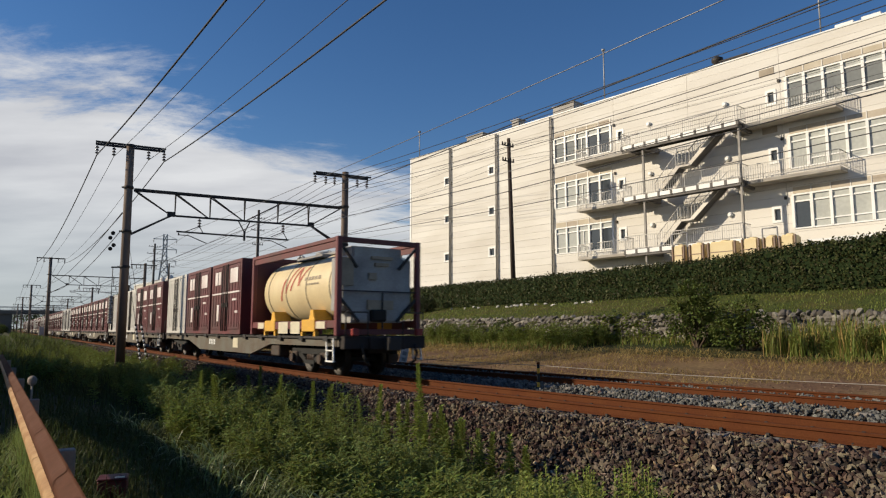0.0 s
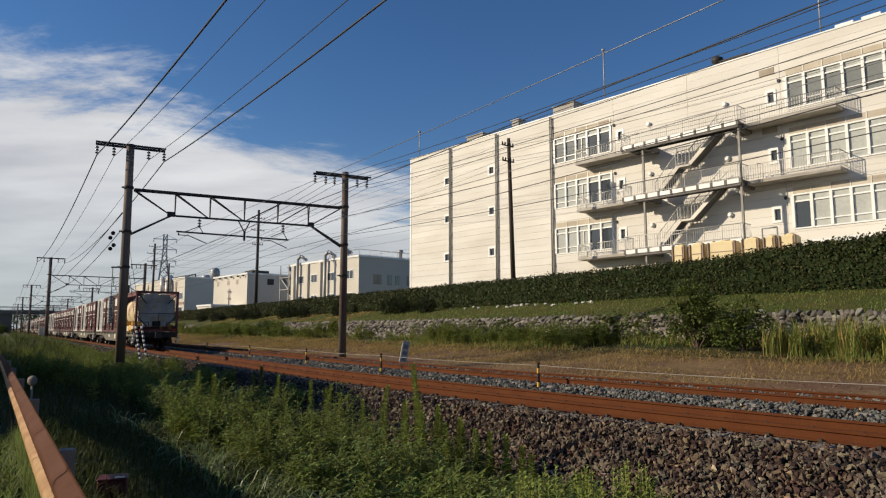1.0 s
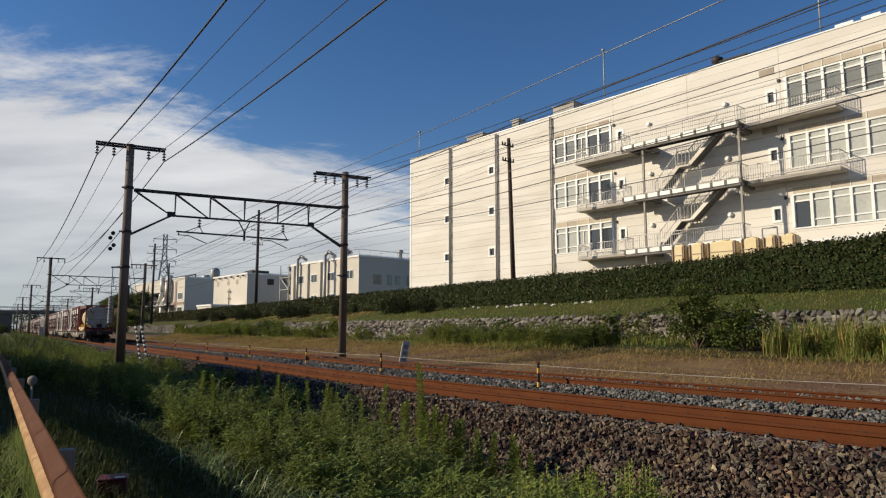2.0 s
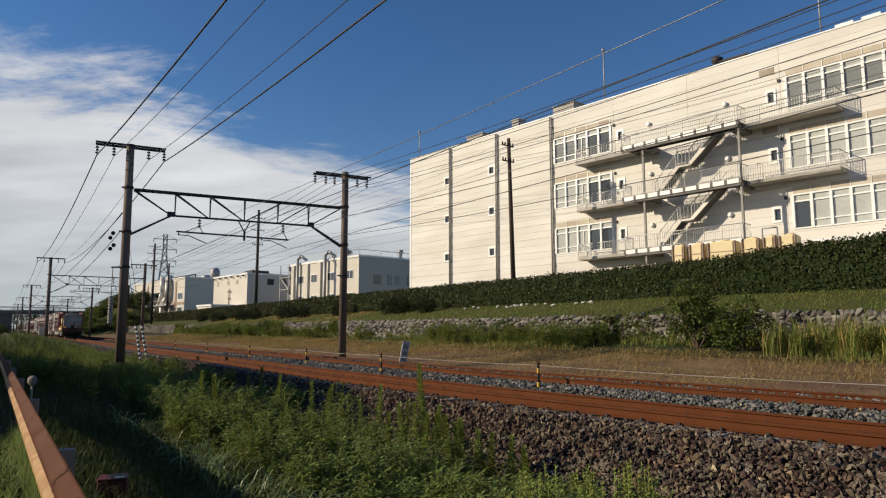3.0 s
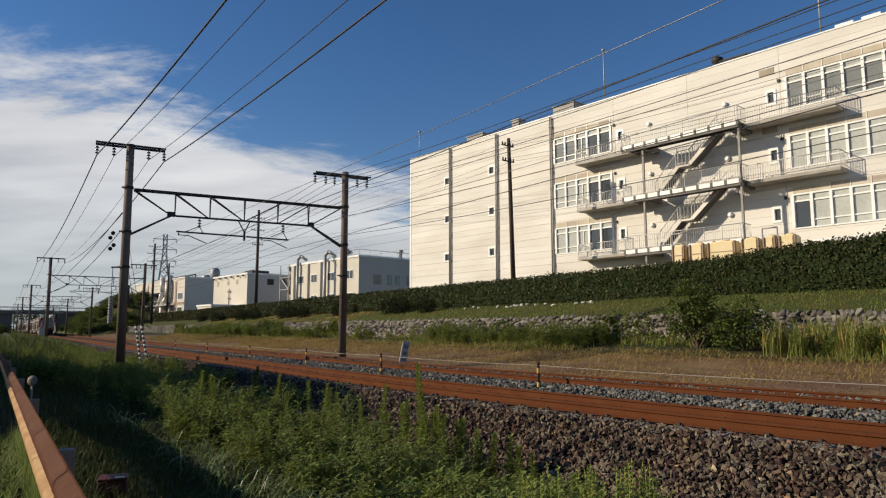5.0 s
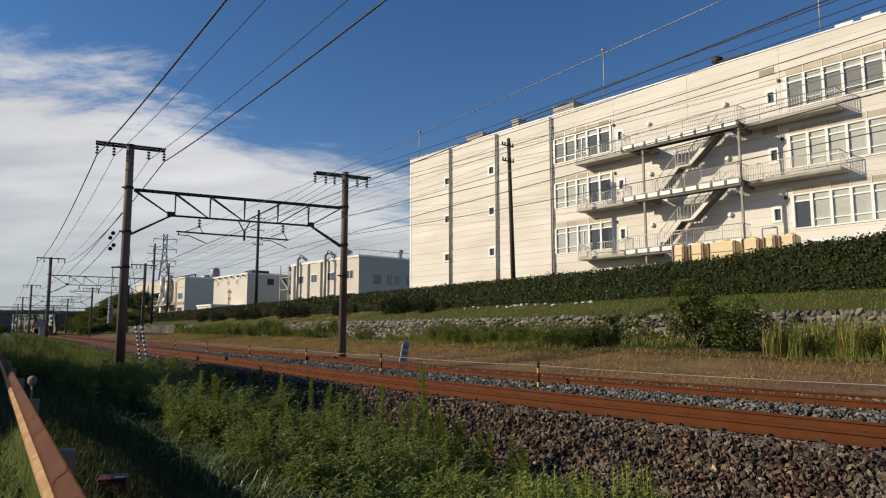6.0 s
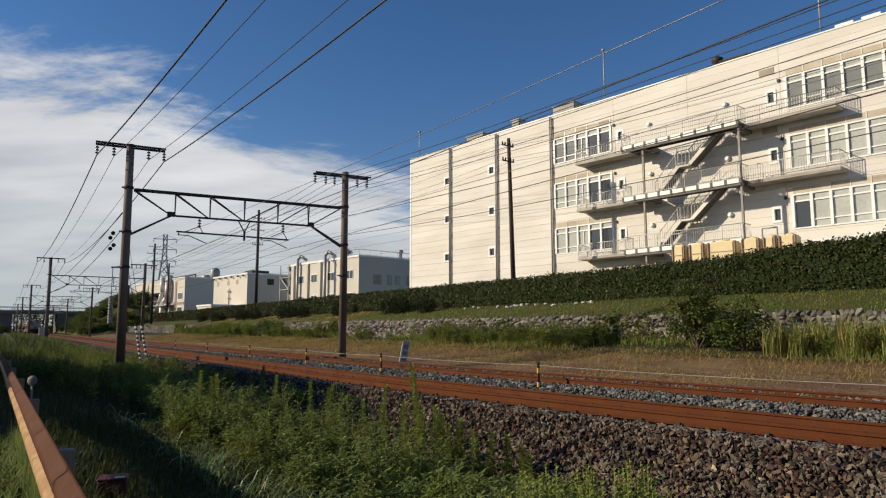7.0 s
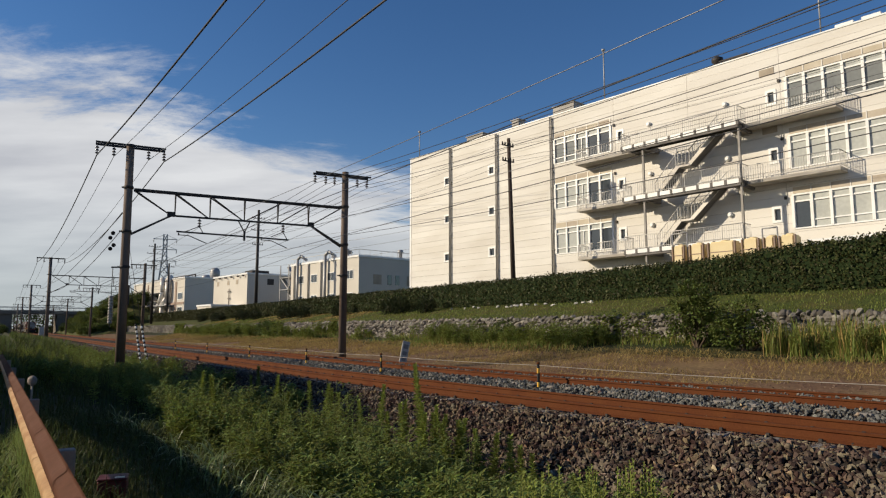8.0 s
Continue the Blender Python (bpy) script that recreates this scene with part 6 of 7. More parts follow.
    # broad-leaved bush in the ditch, and a yellow-green sapling at the very front
    for s, o, n, size, mat, label in ((11.2, 2.55, 46, 0.15, "weed_near", "bushy light green weed with broad leaves"), (5.2, 2.9, 9, 0.12, "weed_near", "yellow-green broad-leaved weed at the foot of the ballast"), (4.75, 3.35, 7, 0.11, "weed_near", "small yellow-green broad-leaved weed at the foot of the ballast"),
                                      (22.5, 1.3, 40, 0.2, "weed", "light green bushy weed in the shade")):
        k = Cloud(int(s * 10))
        for i in range(n):
            a, rr = r.uniform(0, 6.28), 0.55 * r.random() ** 0.5
            k.stalk((math.cos(a) * rr, math.sin(a) * rr, 0), r.uniform(0.55, 1.0) * (1.0 if s > 6 else 0.82), 26, size, 0.26, 1)
        ob = tagged(new("bushy_weed", raw_mesh("bushy_weed", k.v, k.f, M[mat])), label, "weed", kind="stuff")
        m = Matrix.Translation(spot(s, o, -0.04))
        ob.matrix_world = m
        SWAYERS.append((ob, m, s, 0.8))
    # three small yellow-green clumps nearest the eye, all reaching about the same level
    for s, o, top in ((3.82, 2.58, 0.27), (3.62, 2.87, 0.25), (3.46, 3.1, 0.29)):
        k = Cloud(int(s * 100))
        for i in range(20):
            a, rr = r.uniform(0, 6.28), 0.15 * r.random() ** 0.5
            k.stalk((math.cos(a) * rr, math.sin(a) * rr, 0), (top - ground_z(s, o)) * r.uniform(0.8, 1.0), 44, 0.085, 0.3, 1)
        ob = tagged(new("bushy_weed", raw_mesh("bushy_weed", k.v, k.f, M["weed_bright"])), "small yellow-green clump of broad-leaved weed in the ditch", "weed", kind="stuff")
        m = Matrix.Translation(spot(s, o, -0.04))
        ob.matrix_world = m
        SWAYERS.append((ob, m, s, 0.8))


def build_far_side_plants():
    r = random.Random(121)
    hay, green, dark, reed, soft = Cloud(122), Cloud(123), Cloud(124), Cloud(127), Cloud(128)
    # thin dry tufts on the dirt beside the far track, matted straw behind them
    for i in range(78000):
        s, o = -3 + 118 * r.random() ** 1.35, r.uniform(14.8, 24.2)
        n1 = patch(2.5, 0.16, s, o * 2.4) + 0.4 * patch(6.5, 0.9, s, o)
        grow = min(1.0, max(0.0, (o - 16.0) / 4.5))
        if r.random() > 0.02 + 0.62 * grow + 1.7 * n1 + (0.35 if 20.3 < o < 23.4 else 0.0):
            continue
        f = 1 + s / 45
        hay.blade(spot(s, o, 0.0), (0.06 + 0.10 * grow) * r.uniform(0.5, 1.4) * (1 + s / 80), 0.006 * f, r.uniform(1.2, 2.6), r.uniform(0, 6.28))
    # green weeds at the foot of the wall, knee to hip high, in uneven clumps
    for i in range(26000):
        s, o = -3 + 110 * r.random() ** 1.5, r.uniform(22.0, 26.3)
        n1 = patch(4.4, 0.2, s, o * 0.7) + 0.5 * patch(3.3, 0.8, s, o)
        grow = (o - 22.0) / 4.3
        if n1 + grow * 0.75 + r.uniform(-0.2, 0.2) < 0.30:
            continue
        f = 1 + s / 45
        h = (0.2 + 0.45 * grow) * r.uniform(0.5, 1.25) * (1 + 0.8 * n1)
        (green if r.random() < 0.55 else (dark if r.random() < 0.7 else hay)).blade(spot(s, o, -0.02), max(0.12, h), 0.011 * f, r.uniform(0.2, 1.1), r.uniform(0, 6.28))
    for i in range(1500):
        s, o = -3 + 110 * r.random() ** 1.5, r.uniform(23.4, 26.2)
        n1 = patch(4.4, 0.2, s, o * 0.7) + 0.5 * patch(1.3, 0.6, s, o)
        if n1 < 0.0:
            continue
        h = r.uniform(0.4, 0.8) * (1 + 0.9 * n1) * (1 + s / 150)
        (soft if r.random() < 0.6 else dark).feathery(spot(s, o, -0.03), h, 0.16 * (1 + s / 90))
    # stand of tall reed grass beside the bushes
    for i in range(300):
        s, o = -1 + 15.2 * r.random(), r.uniform(23.2, 25.8)
        if patch(5.5, 0.55, s, o * 0.8) < -0.3:
            continue
        tall = r.uniform(0.85, 1.6)
        for j in range(r.randrange(16, 34)):
            q = spot(s + r.gauss(0, 0.12), o + r.gauss(0, 0.12), -0.02)
            (reed if r.random() < 0.75 else hay).arch(q, tall * r.uniform(0.4, 0.62), r.uniform(0.010, 0.018), r.uniform(0.1, 0.55), r.uniform(0, 6.28), r.uniform(0.25, 0.7))
    # creepers that hang over and climb the stone wall
    for i in range(9000):
        s = -3 + 150 * r.random() ** 1.4
        n1 = patch(7.7, 0.13, s, 2.0) + 0.55 * patch(1.9, 0.5, s, 4.0)
        if s < 16:
            n1 += 0.3
        u = r.random() ** (1.3 if r.random() < 0.6 else 0.5)
        if n1 < 0.02 + 0.42 * u * (1 - 0.3 * u):
            continue
        f = 1 + max(0, s) / 60
        p = at(s, 26.25 + 0.42 * u - 0.2 * r.random() ** 2, 0.45 + 1.55 * u + 0.15 * r.random(), False)
        for j in range(4):
            (dark if r.random() < 0.6 else soft).leaf(p + Vector((r.gauss(0, 0.09), r.gauss(0, 0.09), r.gauss(0, 0.09))), (r.gauss(0, 1), r.gauss(0, 1), r.uniform(-0.6, 0.8)), 0.14 * f * r.uniform(0.6, 1.3), 0.05 * f, 0.3)
    hay.done("dry_grass", "hay", "matted straw-coloured dry grass on the far side of the tracks", "grass")
    green.done("tall_weeds", "weed_near", "yellow-green weeds and grass at the foot of the stone wall")
    dark.done("tall_weeds", "weed_near", "rank dark green weeds and creepers against the stone wall")
    soft.done("tall_weeds", "weed_near", "bushy green weeds in clumps along the stone wall")
    reed.done("reed_grass", "weed_near", "stand of tall yellow-green reed grass below the wall", "grass")
    # turf on the bank above the wall
    t, u = Cloud(125), Cloud(126)
    for i in range(26000):
        s, o = -6 + 120 * r.random() ** 1.5, r.uniform(26.9, 32.1)
        f = 1 + max(0, s) / 45
        (t if patch(9, 0.25, s, o) < (0.32 if s < 60 else 0.0) or s < 50 else u).blade(spot(s, o, -0.02), r.uniform(0.06, 0.2), 0.011 * f, r.uniform(0.2, 0.9), r.uniform(0, 6.28))
    t.done("turf", "weed_near", "short green turf on the bank below the hedge", "grass")
    u.done("turf", "hay", "dry tufts in the turf of the bank", "grass")


def leafy_mass(name, m, blobs, leaves, size, mat, label, category, seed, trunk=None):
    """A crown of many leaves round several uneven lobes, on a short forked trunk."""
    r = random.Random(seed)
    thing = empty(name, m, label, category)
    k = Cloud(seed)
    for c, rad in blobs:
        for _ in range(int(leaves * rad * rad)):
            d = Vector((r.gauss(0, 1), r.gauss(0, 1), r.gauss(0, 0.9))).normalized()
            lump = 1 + 0.28 * noise.noise(Vector(c) + d * 2.3)
            p = Vector(c) + d * rad * lump * (1 - 0.45 * r.random() ** 2.2)
            k.leaf(p, d + Vector((r.uniform(-1, 1), r.uniform(-1, 1), r.uniform(-0.6, 0.8))), size * r.uniform(0.6, 1.3), size * 0.3, 0.2)
    ob = part("crown", raw_mesh("crown", k.v, k.f, M[mat]), None, thing)
    bm = bmesh.new()
    c0 = Vector((0, 0, -0.2))
    for c, rad in blobs:
        c = Vector(c)
        mid = c0.lerp(c, 0.5) + Vector((r.uniform(-0.1, 0.1), r.uniform(-0.1, 0.1), 0.1))
        th = (trunk or 0.06)
        tube(bm, c0, mid, th, th * 0.6, sides=6, cap=False)
        tube(bm, mid, c + Vector((0, 0, rad * 0.4)), th * 0.6, th * 0.2, sides=6)
    part("trunk", bm, M["bark"], thing)
    return thing


def build_bushes():
    leafy_mass("bush", Matrix.Translation(spot(18.2, 25.1)), [((0, 0, 1.5), 0.6), ((-0.4, 0.3, 2.1), 0.55), ((0.4, -0.3, 1.8), 0.5), ((-0.6, 0.4, 1.3), 0.55), ((0.3, 0.2, 0.8), 0.65), ((0.7, -0.4, 1.1), 0.55), ((-0.2, 0.2, 2.6), 0.33), ((0.1, -0.2, 2.3), 0.4)],
               1500, 0.17, "bush_leaf", "large dark green bush growing against the stone wall", "bush", 301)
    leafy_mass("bush", Matrix.Translation(spot(15.6, 24.6)), [((0, 0, 0.9), 0.65), ((-0.4, 0.3, 1.4), 0.5), ((0.4, -0.3, 0.9), 0.6), ((-0.6, 0.4, 0.7), 0.55), ((0.1, 0, 1.7), 0.42), ((0.8, -0.6, 0.6), 0.5)],
               1700, 0.16, "bush_leaf", "spreading green bush beside the stone wall", "bush", 302)
    leafy_mass("bush", Matrix.Translation(spot(32.0, 25.6)), [((0, 0, 0.7), 0.6), ((-0.5, 0.7, 0.5), 0.55), ((0.2, -0.8, 0.5), 0.5)], 1500, 0.17, "bush_leaf", "low green creeper bush on the stone wall", "bush", 303)
    leafy_mass("bush", Matrix.Translation(spot(74.0, 25.0)), [((0, 0, 0.9), 0.9), ((-0.8, 1.2, 0.7), 0.8), ((0.6, -1.4, 0.6), 0.8)], 900, 0.24, "bush_leaf", "green bush at the foot of the stone wall", "bush", 304)
    leafy_mass("bush", Matrix.Translation(spot(255, 0.5)), [((0, 0, 1.2), 1.5), ((-1.6, 1.0, 1.4), 1.6), ((-3.4, 0.4, 1.3), 1.7), ((1.4, -0.8, 0.8), 1.1), ((-5.5, 0, 1.5), 1.9), ((-8, 1, 1.6), 2.0)],
               260, 0.5, "bush_leaf", "distant green thicket beside the road bridge", "bush", 306)
    # clipped round shrubs along the hedge foot
    first = None
    for i, s in enumerate((48.6, 53.3, 54.9, 66.5, 76.0, 80.5, 83.0, 95.0, 99.0, 103.0, 113.0, 117.0, 125.0)):
        m = Matrix.Translation(spot(s, 30.3 + 0.2 * (i % 2))) @ pose(0, 0, 0, 0, 0, 37 * i)
        if first is None:
            first = leafy_mass("round_shrub", m, [((0, 0, 0.75), 0.78), ((0.1, 0.1, 0.4), 0.75)], 1500, 0.15, "shrub_leaf", "clipped round dark shrub at the foot of the hedge", "shrub", 310)
            first["group"] = "round shrubs on the bank"
        else:
            copy_thing(first, m)
    # overgrown hedge end, rising at the near side
    leafy_mass("bush", Matrix.Translation(spot(13.2, 32.9)), [((0, 0, 2.0), 0.9), ((0.6, -0.8, 2.7), 0.8), ((1.0, -1.6, 2.2), 0.9), ((0.3, -0.5, 1.2), 1.0)], 1500, 0.16, "hedge_leaf", "unclipped dark bush rising out of the hedge", "bush", 305)


def build_hill():
    """Overgrown bank beyond the end of the wall: scrub on its slope, trees along its crest."""
    r = random.Random(331)

    def bank_z(s, o):
        prof = ((15.6, -0.4), (18, 1.6), (21, 4.0), (25, 6.9), (29, 8.4), (33, 8.6), (38, 3.0))
        z = prof[-1][1]
        for (a, za), (b, zb) in zip(prof, prof[1:]):
            if o <= b:
                z = za + (zb - za) * (o - a) / (b - a)
                break
        return z * min(1.0, max(0.0, (s - 180) / 16))
    bm = sheet([[at(180 + i * 6, o, bank_z(180 + i * 6, o) - 0.3, False) for o in (15.6, 18, 21, 25, 29, 33, 38)] for i in range(18)])
    bmesh.ops.recalc_face_normals(bm, faces=bm.faces)
    tagged(part("bank", bm, M["verge"]), "overgrown grassy bank beside the line", "bank", kind="structure")
    kinds = (("tree", "bush_leaf", "rounded dark green tree on the crest of the bank", "tree", "trees on the bank", 5.0),
             ("shrub", "scrub_leaf", "light green scrub bush on the slope of the bank", "shrub", "scrub on the bank", 2.2),
             ("shrub", "bush_leaf", "dark green scrub bush on the slope of the bank", "shrub", "scrub on the bank", 2.2))
    first = {}
    spots = [(0, 196 + 6.5 * i, 27.5 + 5 * r.random()) for i in range(11)]
    spots += [(r.choice((1, 1, 2)), 184 + 80 * r.random() ** 1.6, r.uniform(16.8, 28)) for i in range(90)]
    spots += [(0, 345 + 5 * (i % 4), -14 + 4.2 * i + (12 if i > 3 else 0)) for i in range(12)]
    for n, (k, s, o) in enumerate(spots):
        name, mat, label, category, group, size = kinds[k]
        z = bank_z(s, o) if s < 300 else ground_z(s, o)
        m = Matrix.Translation(at(s, o, z - 0.5, False)) @ pose(0, 0, 0, 0, 0, r.uniform(0, 360))
        if k not in first:
            blobs = [((r.uniform(-0.5, 0.5) * size, r.uniform(-0.5, 0.5) * size, r.uniform(0.2, 0.75) * size), r.uniform(0.22, 0.36) * size) for _ in range(9)]
            first[k] = leafy_mass(name, m, blobs, 520 if k else 190, 0.26 if k else 0.45, mat, label, category, 340 + k, 0.05 * size)
            first[k]["group"] = group
        else:
            copy_thing(first[k], m)


M.update(
    shrub_leaf=material("shrub_leaf", (0.020, 0.030, 0.008), 0.65, 0, 0.25, 0.6, 20, 0.0, per_island=0.4, through_light=0.1),
    weed_near=material("weed_near", (0.17, 0.21, 0.045), 0.6, 0, 0.25, 0.9, 20, 0.0, tint=(0.23, 0.235, 0.06), stain=0.7, per_island=0.4, through_light=0.4),
    weed_soft=material("weed_soft", (0.20, 0.25, 0.07), 0.7, 0, 0.25, 0.9, 20, 0.0, tint=(0.21, 0.23, 0.075), stain=0.7, per_island=0.4, through_light=0.4),
    weed_red=material("weed_red", (0.11, 0.04, 0.025), 0.8, 0, 0.3, 0.9, 20, 0.0, tint=(0.15, 0.09, 0.04), stain=0.8, per_island=0.4, through_light=0.2),
    scrub_leaf=material("scrub_leaf", (0.12, 0.155, 0.03), 0.65, 0, 0.25, 0.4, 20, 0.0, tint=(0.17, 0.17, 0.04), stain=0.7, per_island=0.4, through_light=0.25),
    # darkened grass colour with the shade of the near side in it
    grass_shaded=material("grass_shaded", (0.05, 0.068, 0.017), 0.7, 0, 0.25, 0.6, 20, 0.0, tint=(0.075, 0.08, 0.022), stain=0.7, per_island=0.4, through_light=0.3),
    weed_bright=material("weed_bright", (0.25, 0.30, 0.07), 0.6, 0, 0.2, 2, 20, 0.0, tint=(0.32, 0.36, 0.07), per_island=0.25, through_light=0.3),
    bush_leaf=material("bush_leaf", (0.105, 0.135, 0.032), 0.6, 0, 0.25, 0.6, 20, 0.0, tint=(0.10, 0.125, 0.028), stain=0.7, per_island=0.4, through_light=0.2),
)
build_foreground()
build_far_side_plants()
build_bushes()
build_hill()

# ---- trackside things ----
def build_guardrail():
    g = empty("guardrail", Matrix(), "old roadside guardrail, cream paint worn to rust, on steel posts", "guardrail")
    # W-shaped beam: (across, height) of its outer line, 3 mm sheet
    line = [(0.0, 0.0), (0.004, 0.02), (0.05, 0.055), (0.058, 0.08), (0.058, 0.115), (0.05, 0.135), (0.004, 0.158), (-0.006, 0.175), (0.004, 0.192), (0.05, 0.215), (0.058, 0.24), (0.058, 0.27), (0.05, 0.295), (0.004, 0.33), (0.0, 0.35)]
    shift = 0.362

    def profile(s, proud=0.0):
        return [at(s, shift - 0.012 * s - a - proud, z + GUARD_Z, False) for a, z in line]

    def rolled(rows, thick):
        bm = sheet(rows)
        bmesh.ops.solidify(bm, geom=list(bm.faces), thickness=thick)
        bmesh.ops.recalc_face_normals(bm, faces=bm.faces)
        for f in bm.faces:
            f.smooth = True
            f.material_index = 1 if f.calc_center_median().z > GUARD_Z + 0.172 else 0
        return bm
    part("beam", rolled([profile(-3.0 + 0.5 * i) for i in range(52)], 0.004), [M["guard"], M["guard_rust"]], g)
    post = mesh_of(boxes((0.06, 0.16, -0.05, 0.05, -0.9, GUARD_Z + 0.235), (0.012, 0.058, -0.04, 0.04, GUARD_Z + 0.10, GUARD_Z + 0.22), bevel=0.006), "post", M["guard_post"])
    for s in (1.3, 5.05, 8.8, 12.5, 16.2, 20.0):
        part("post", post, None, g, m=Matrix.Translation(at(s, shift - 0.012 * s, 0, False)) @ pose(0, 0, 0, 0, 0, math.degrees(TURN)))
    for s in (2.75, 3.75, 5.4, 9.1, 14.0):
        part("splice", rolled([profile(s - 0.012, 0.005), profile(s + 0.012, 0.005)], 0.004), [M["guard"], M["guard_rust"]], g)
    q = at(9.4, 0.36, GUARD_Z + 0.40, False)
    d = part("reflector", lathe(bmesh.new(), [(0.02, -0.02), (0.055, -0.015), (0.06, 0.0), (0.05, 0.015)], 14, q, "y"), M["guard_post"], g, "round grey reflector disc")
    part("stem", tube(bmesh.new(), q - Vector((0, 0, 0.36)), q - Vector((0, 0, 0.05)), 0.012, sides=6), M["guard_post"], d)


GUARD_Z = 0.195


def build_rope_fence():
    """Short black and yellow posts between the tracks with a rope from head to head."""
    heads = []
    for i, s in enumerate((4.6, 12.6, 20.2, 26.8, 34.5, 43.0, 52.0)):
        o = 11.05
        base = at(s, o - 0.25, -0.27)
        p = empty("marker_post", Matrix.Translation(base), "short black and yellow banded trackside post", "post", "posts of the rope fence")
        h = 0.62
        bm = bmesh.new()
        tube(bm, (0, 0, -0.15), (0, 0, h), 0.035, sides=10)
        part("shaft", bm, M["black"], p)
        for z in (0.06, 0.40):
            bm = bmesh.new()
            lathe(bm, [(0.0365, z), (0.038, z + 0.01), (0.038, z + 0.11), (0.0365, z + 0.12)], 10)
            part("band", bm, M["yellow"], p)
        bm = bmesh.new()
        lathe(bm, [(0.04, h), (0.045, h + 0.01), (0.03, h + 0.05)], 10)
        part("cap", bm, M["rust"], p)
        heads.append(base + Vector((0, 0, h - 0.03)))
    runs = [sag_points(a, b, 0.03, 6) for a, b in zip(heads, heads[1:])]
    runs.append(sag_points(at(-6, 10.8, 0.34), heads[0], 0.03, 6))
    tagged(part("rope", wire_mesh(runs, 0.007), M["rope"]), "pale rope strung along the marker posts", "rope")


def build_striped_guys():
    """Two black and white guards on the stay wires beside the near pole."""
    for (x0, x1), y in (((-15.85, -15.15), 34.6), ((-15.2, -14.45), 33.8)):
        t = empty("stay_wire_guard", Matrix(), "black and white striped guard on a stay wire", "wire guard", "striped stay guards")
        a, b = Vector((x1, y - 0.6, -0.85)), Vector((x0, y, 1.45))
        for i in range(21):
            bm = bmesh.new()
            tube(bm, a.lerp(b, i / 21), a.lerp(b, (i + 1) / 21), 0.055, sides=8)
            part("band", bm, M["white_paint"] if i % 2 else M["black"], t)
        bm = bmesh.new()
        tube(bm, b, b + (b - a) * 2.4, 0.012, sides=5)
        part("wire", bm, M["wire"], t)


def build_pale_stones():
    """A broken row of pale stones along the foot of the hedge."""
    r = random.Random(61)
    shapes = [raw_mesh("pale_stone", [tuple(v) for v in vs], fs, M["stone_white"]) for vs, fs in stone_shapes(4, 14)]
    for i in range(22):
        s = 29.5 + 17.5 * r.random()
        ob = new("pale_stone", shapes[i % 4])
        ob.matrix_world = Matrix.Translation(spot(s, 31.2 + 0.5 * r.random(), 0.05)) @ pose(0, 0, 0, r.uniform(-20, 20), r.uniform(-20, 20), r.uniform(0, 360)) @ Matrix.Diagonal((r.uniform(0.25, 0.6), r.uniform(0.2, 0.35), r.uniform(0.14, 0.26), 1))
        tagged(ob, "pale grey-white stone lying in the turf below the hedge", "stone", "pale stones below the hedge")


def build_sign():
    """Leaning white gradient board beside the far track; its figures cannot be read."""
    m = Matrix.Translation(at(26.6, 15.3, -0.5)) @ pose(0, 0, 0, -10, 14, 20)
    s = empty("trackside_board", m, "leaning narrow white trackside board with worn black figures", "sign")
    part("board", boxes((-0.18, 0.18, -0.03, 0.03, 0.0, 1.2), bevel=0.02), M["board_white"], s)
    part("marking", boxes((-0.1, 0.12, -0.036, -0.031, 0.85, 1.05), (-0.1, 0.1, -0.036, -0.031, 0.55, 0.72), (-0.08, 0.1, -0.036, -0.031, 0.28, 0.42)), M["figure_grey"], s)


def build_boxes():
    b = empty("signal_box", Matrix.Translation(at(6.9, 0.95, -0.46, False)) @ pose(0, 0, 0, 0, 0, 20), "small dark red metal box in the grass", "box")
    part("body", boxes((-0.12, 0.12, -0.11, 0.11, 0.0, 0.31), bevel=0.01), M["red_dark"], b)
    part("lid", boxes((-0.125, 0.125, -0.12, 0.12, 0.312, 0.33), bevel=0.008), M["red_dark"], b)
    part("label", boxes((0.02, 0.10, -0.09, -0.04, 0.331, 0.334)), M["plate_cream"], b)
    c = empty("relay_cabinet", Matrix.Translation(at(120, 5.3, 0.2, False)) @ pose(0, 0, 0, 0, 0, 33), "grey trackside relay cabinet", "cabinet")
    part("body", boxes((-0.35, 0.35, -0.3, 0.3, -0.6, 1.4), bevel=0.03), M["concrete"], c)
    part("door", boxes((-0.3, 0.3, -0.325, -0.302, 0.1, 1.3), bevel=0.01), M["shade_wall"], c)
    # transformer box on the second gantry
    t = empty("pole_box", Matrix.Translation(at(86.0, 12.0, 0.0, False)) @ pose(0, 0, 0, 0, 0, 33), "dark grey equipment box on a post", "box")
    part("body", boxes((-0.4, 0.4, -0.4, 0.4, 4.0, 6.3), bevel=0.05), M["dark_steel"], t)
    part("post", boxes((-0.1, 0.1, -0.1, 0.1, -0.6, 3.998)), M["dark_steel"], t)


def build_tension_weight():
    """Stack of round weights that hangs from a bracket on the near pole."""
    w = empty("tension_weight", Matrix.Translation((-14.72, 29.62, 0)), "grey stack of round tensioning weights hung from the pole", "weight")
    bm = bmesh.new()
    for i in range(10):
        lathe(bm, [(0.06, 0), (0.10, 0.015), (0.10, 0.105), (0.06, 0.12)], 12, (0, 0, 1.45 + i * 0.124))
    part("weight_stack", bm, M["concrete"], w)
    part("rod", tubes([((0, 0, 2.6), (0, 0, 3.95)), ((0, 0, 1.2), (0, 0, 1.5))], 0.016), M["dark_steel"], w)
    part("bracket", bar(bmesh.new(), (-0.06, 0, 3.95), (0.5, 0.0, 3.95), 0.06, 0.06), M["dark_steel"], w)


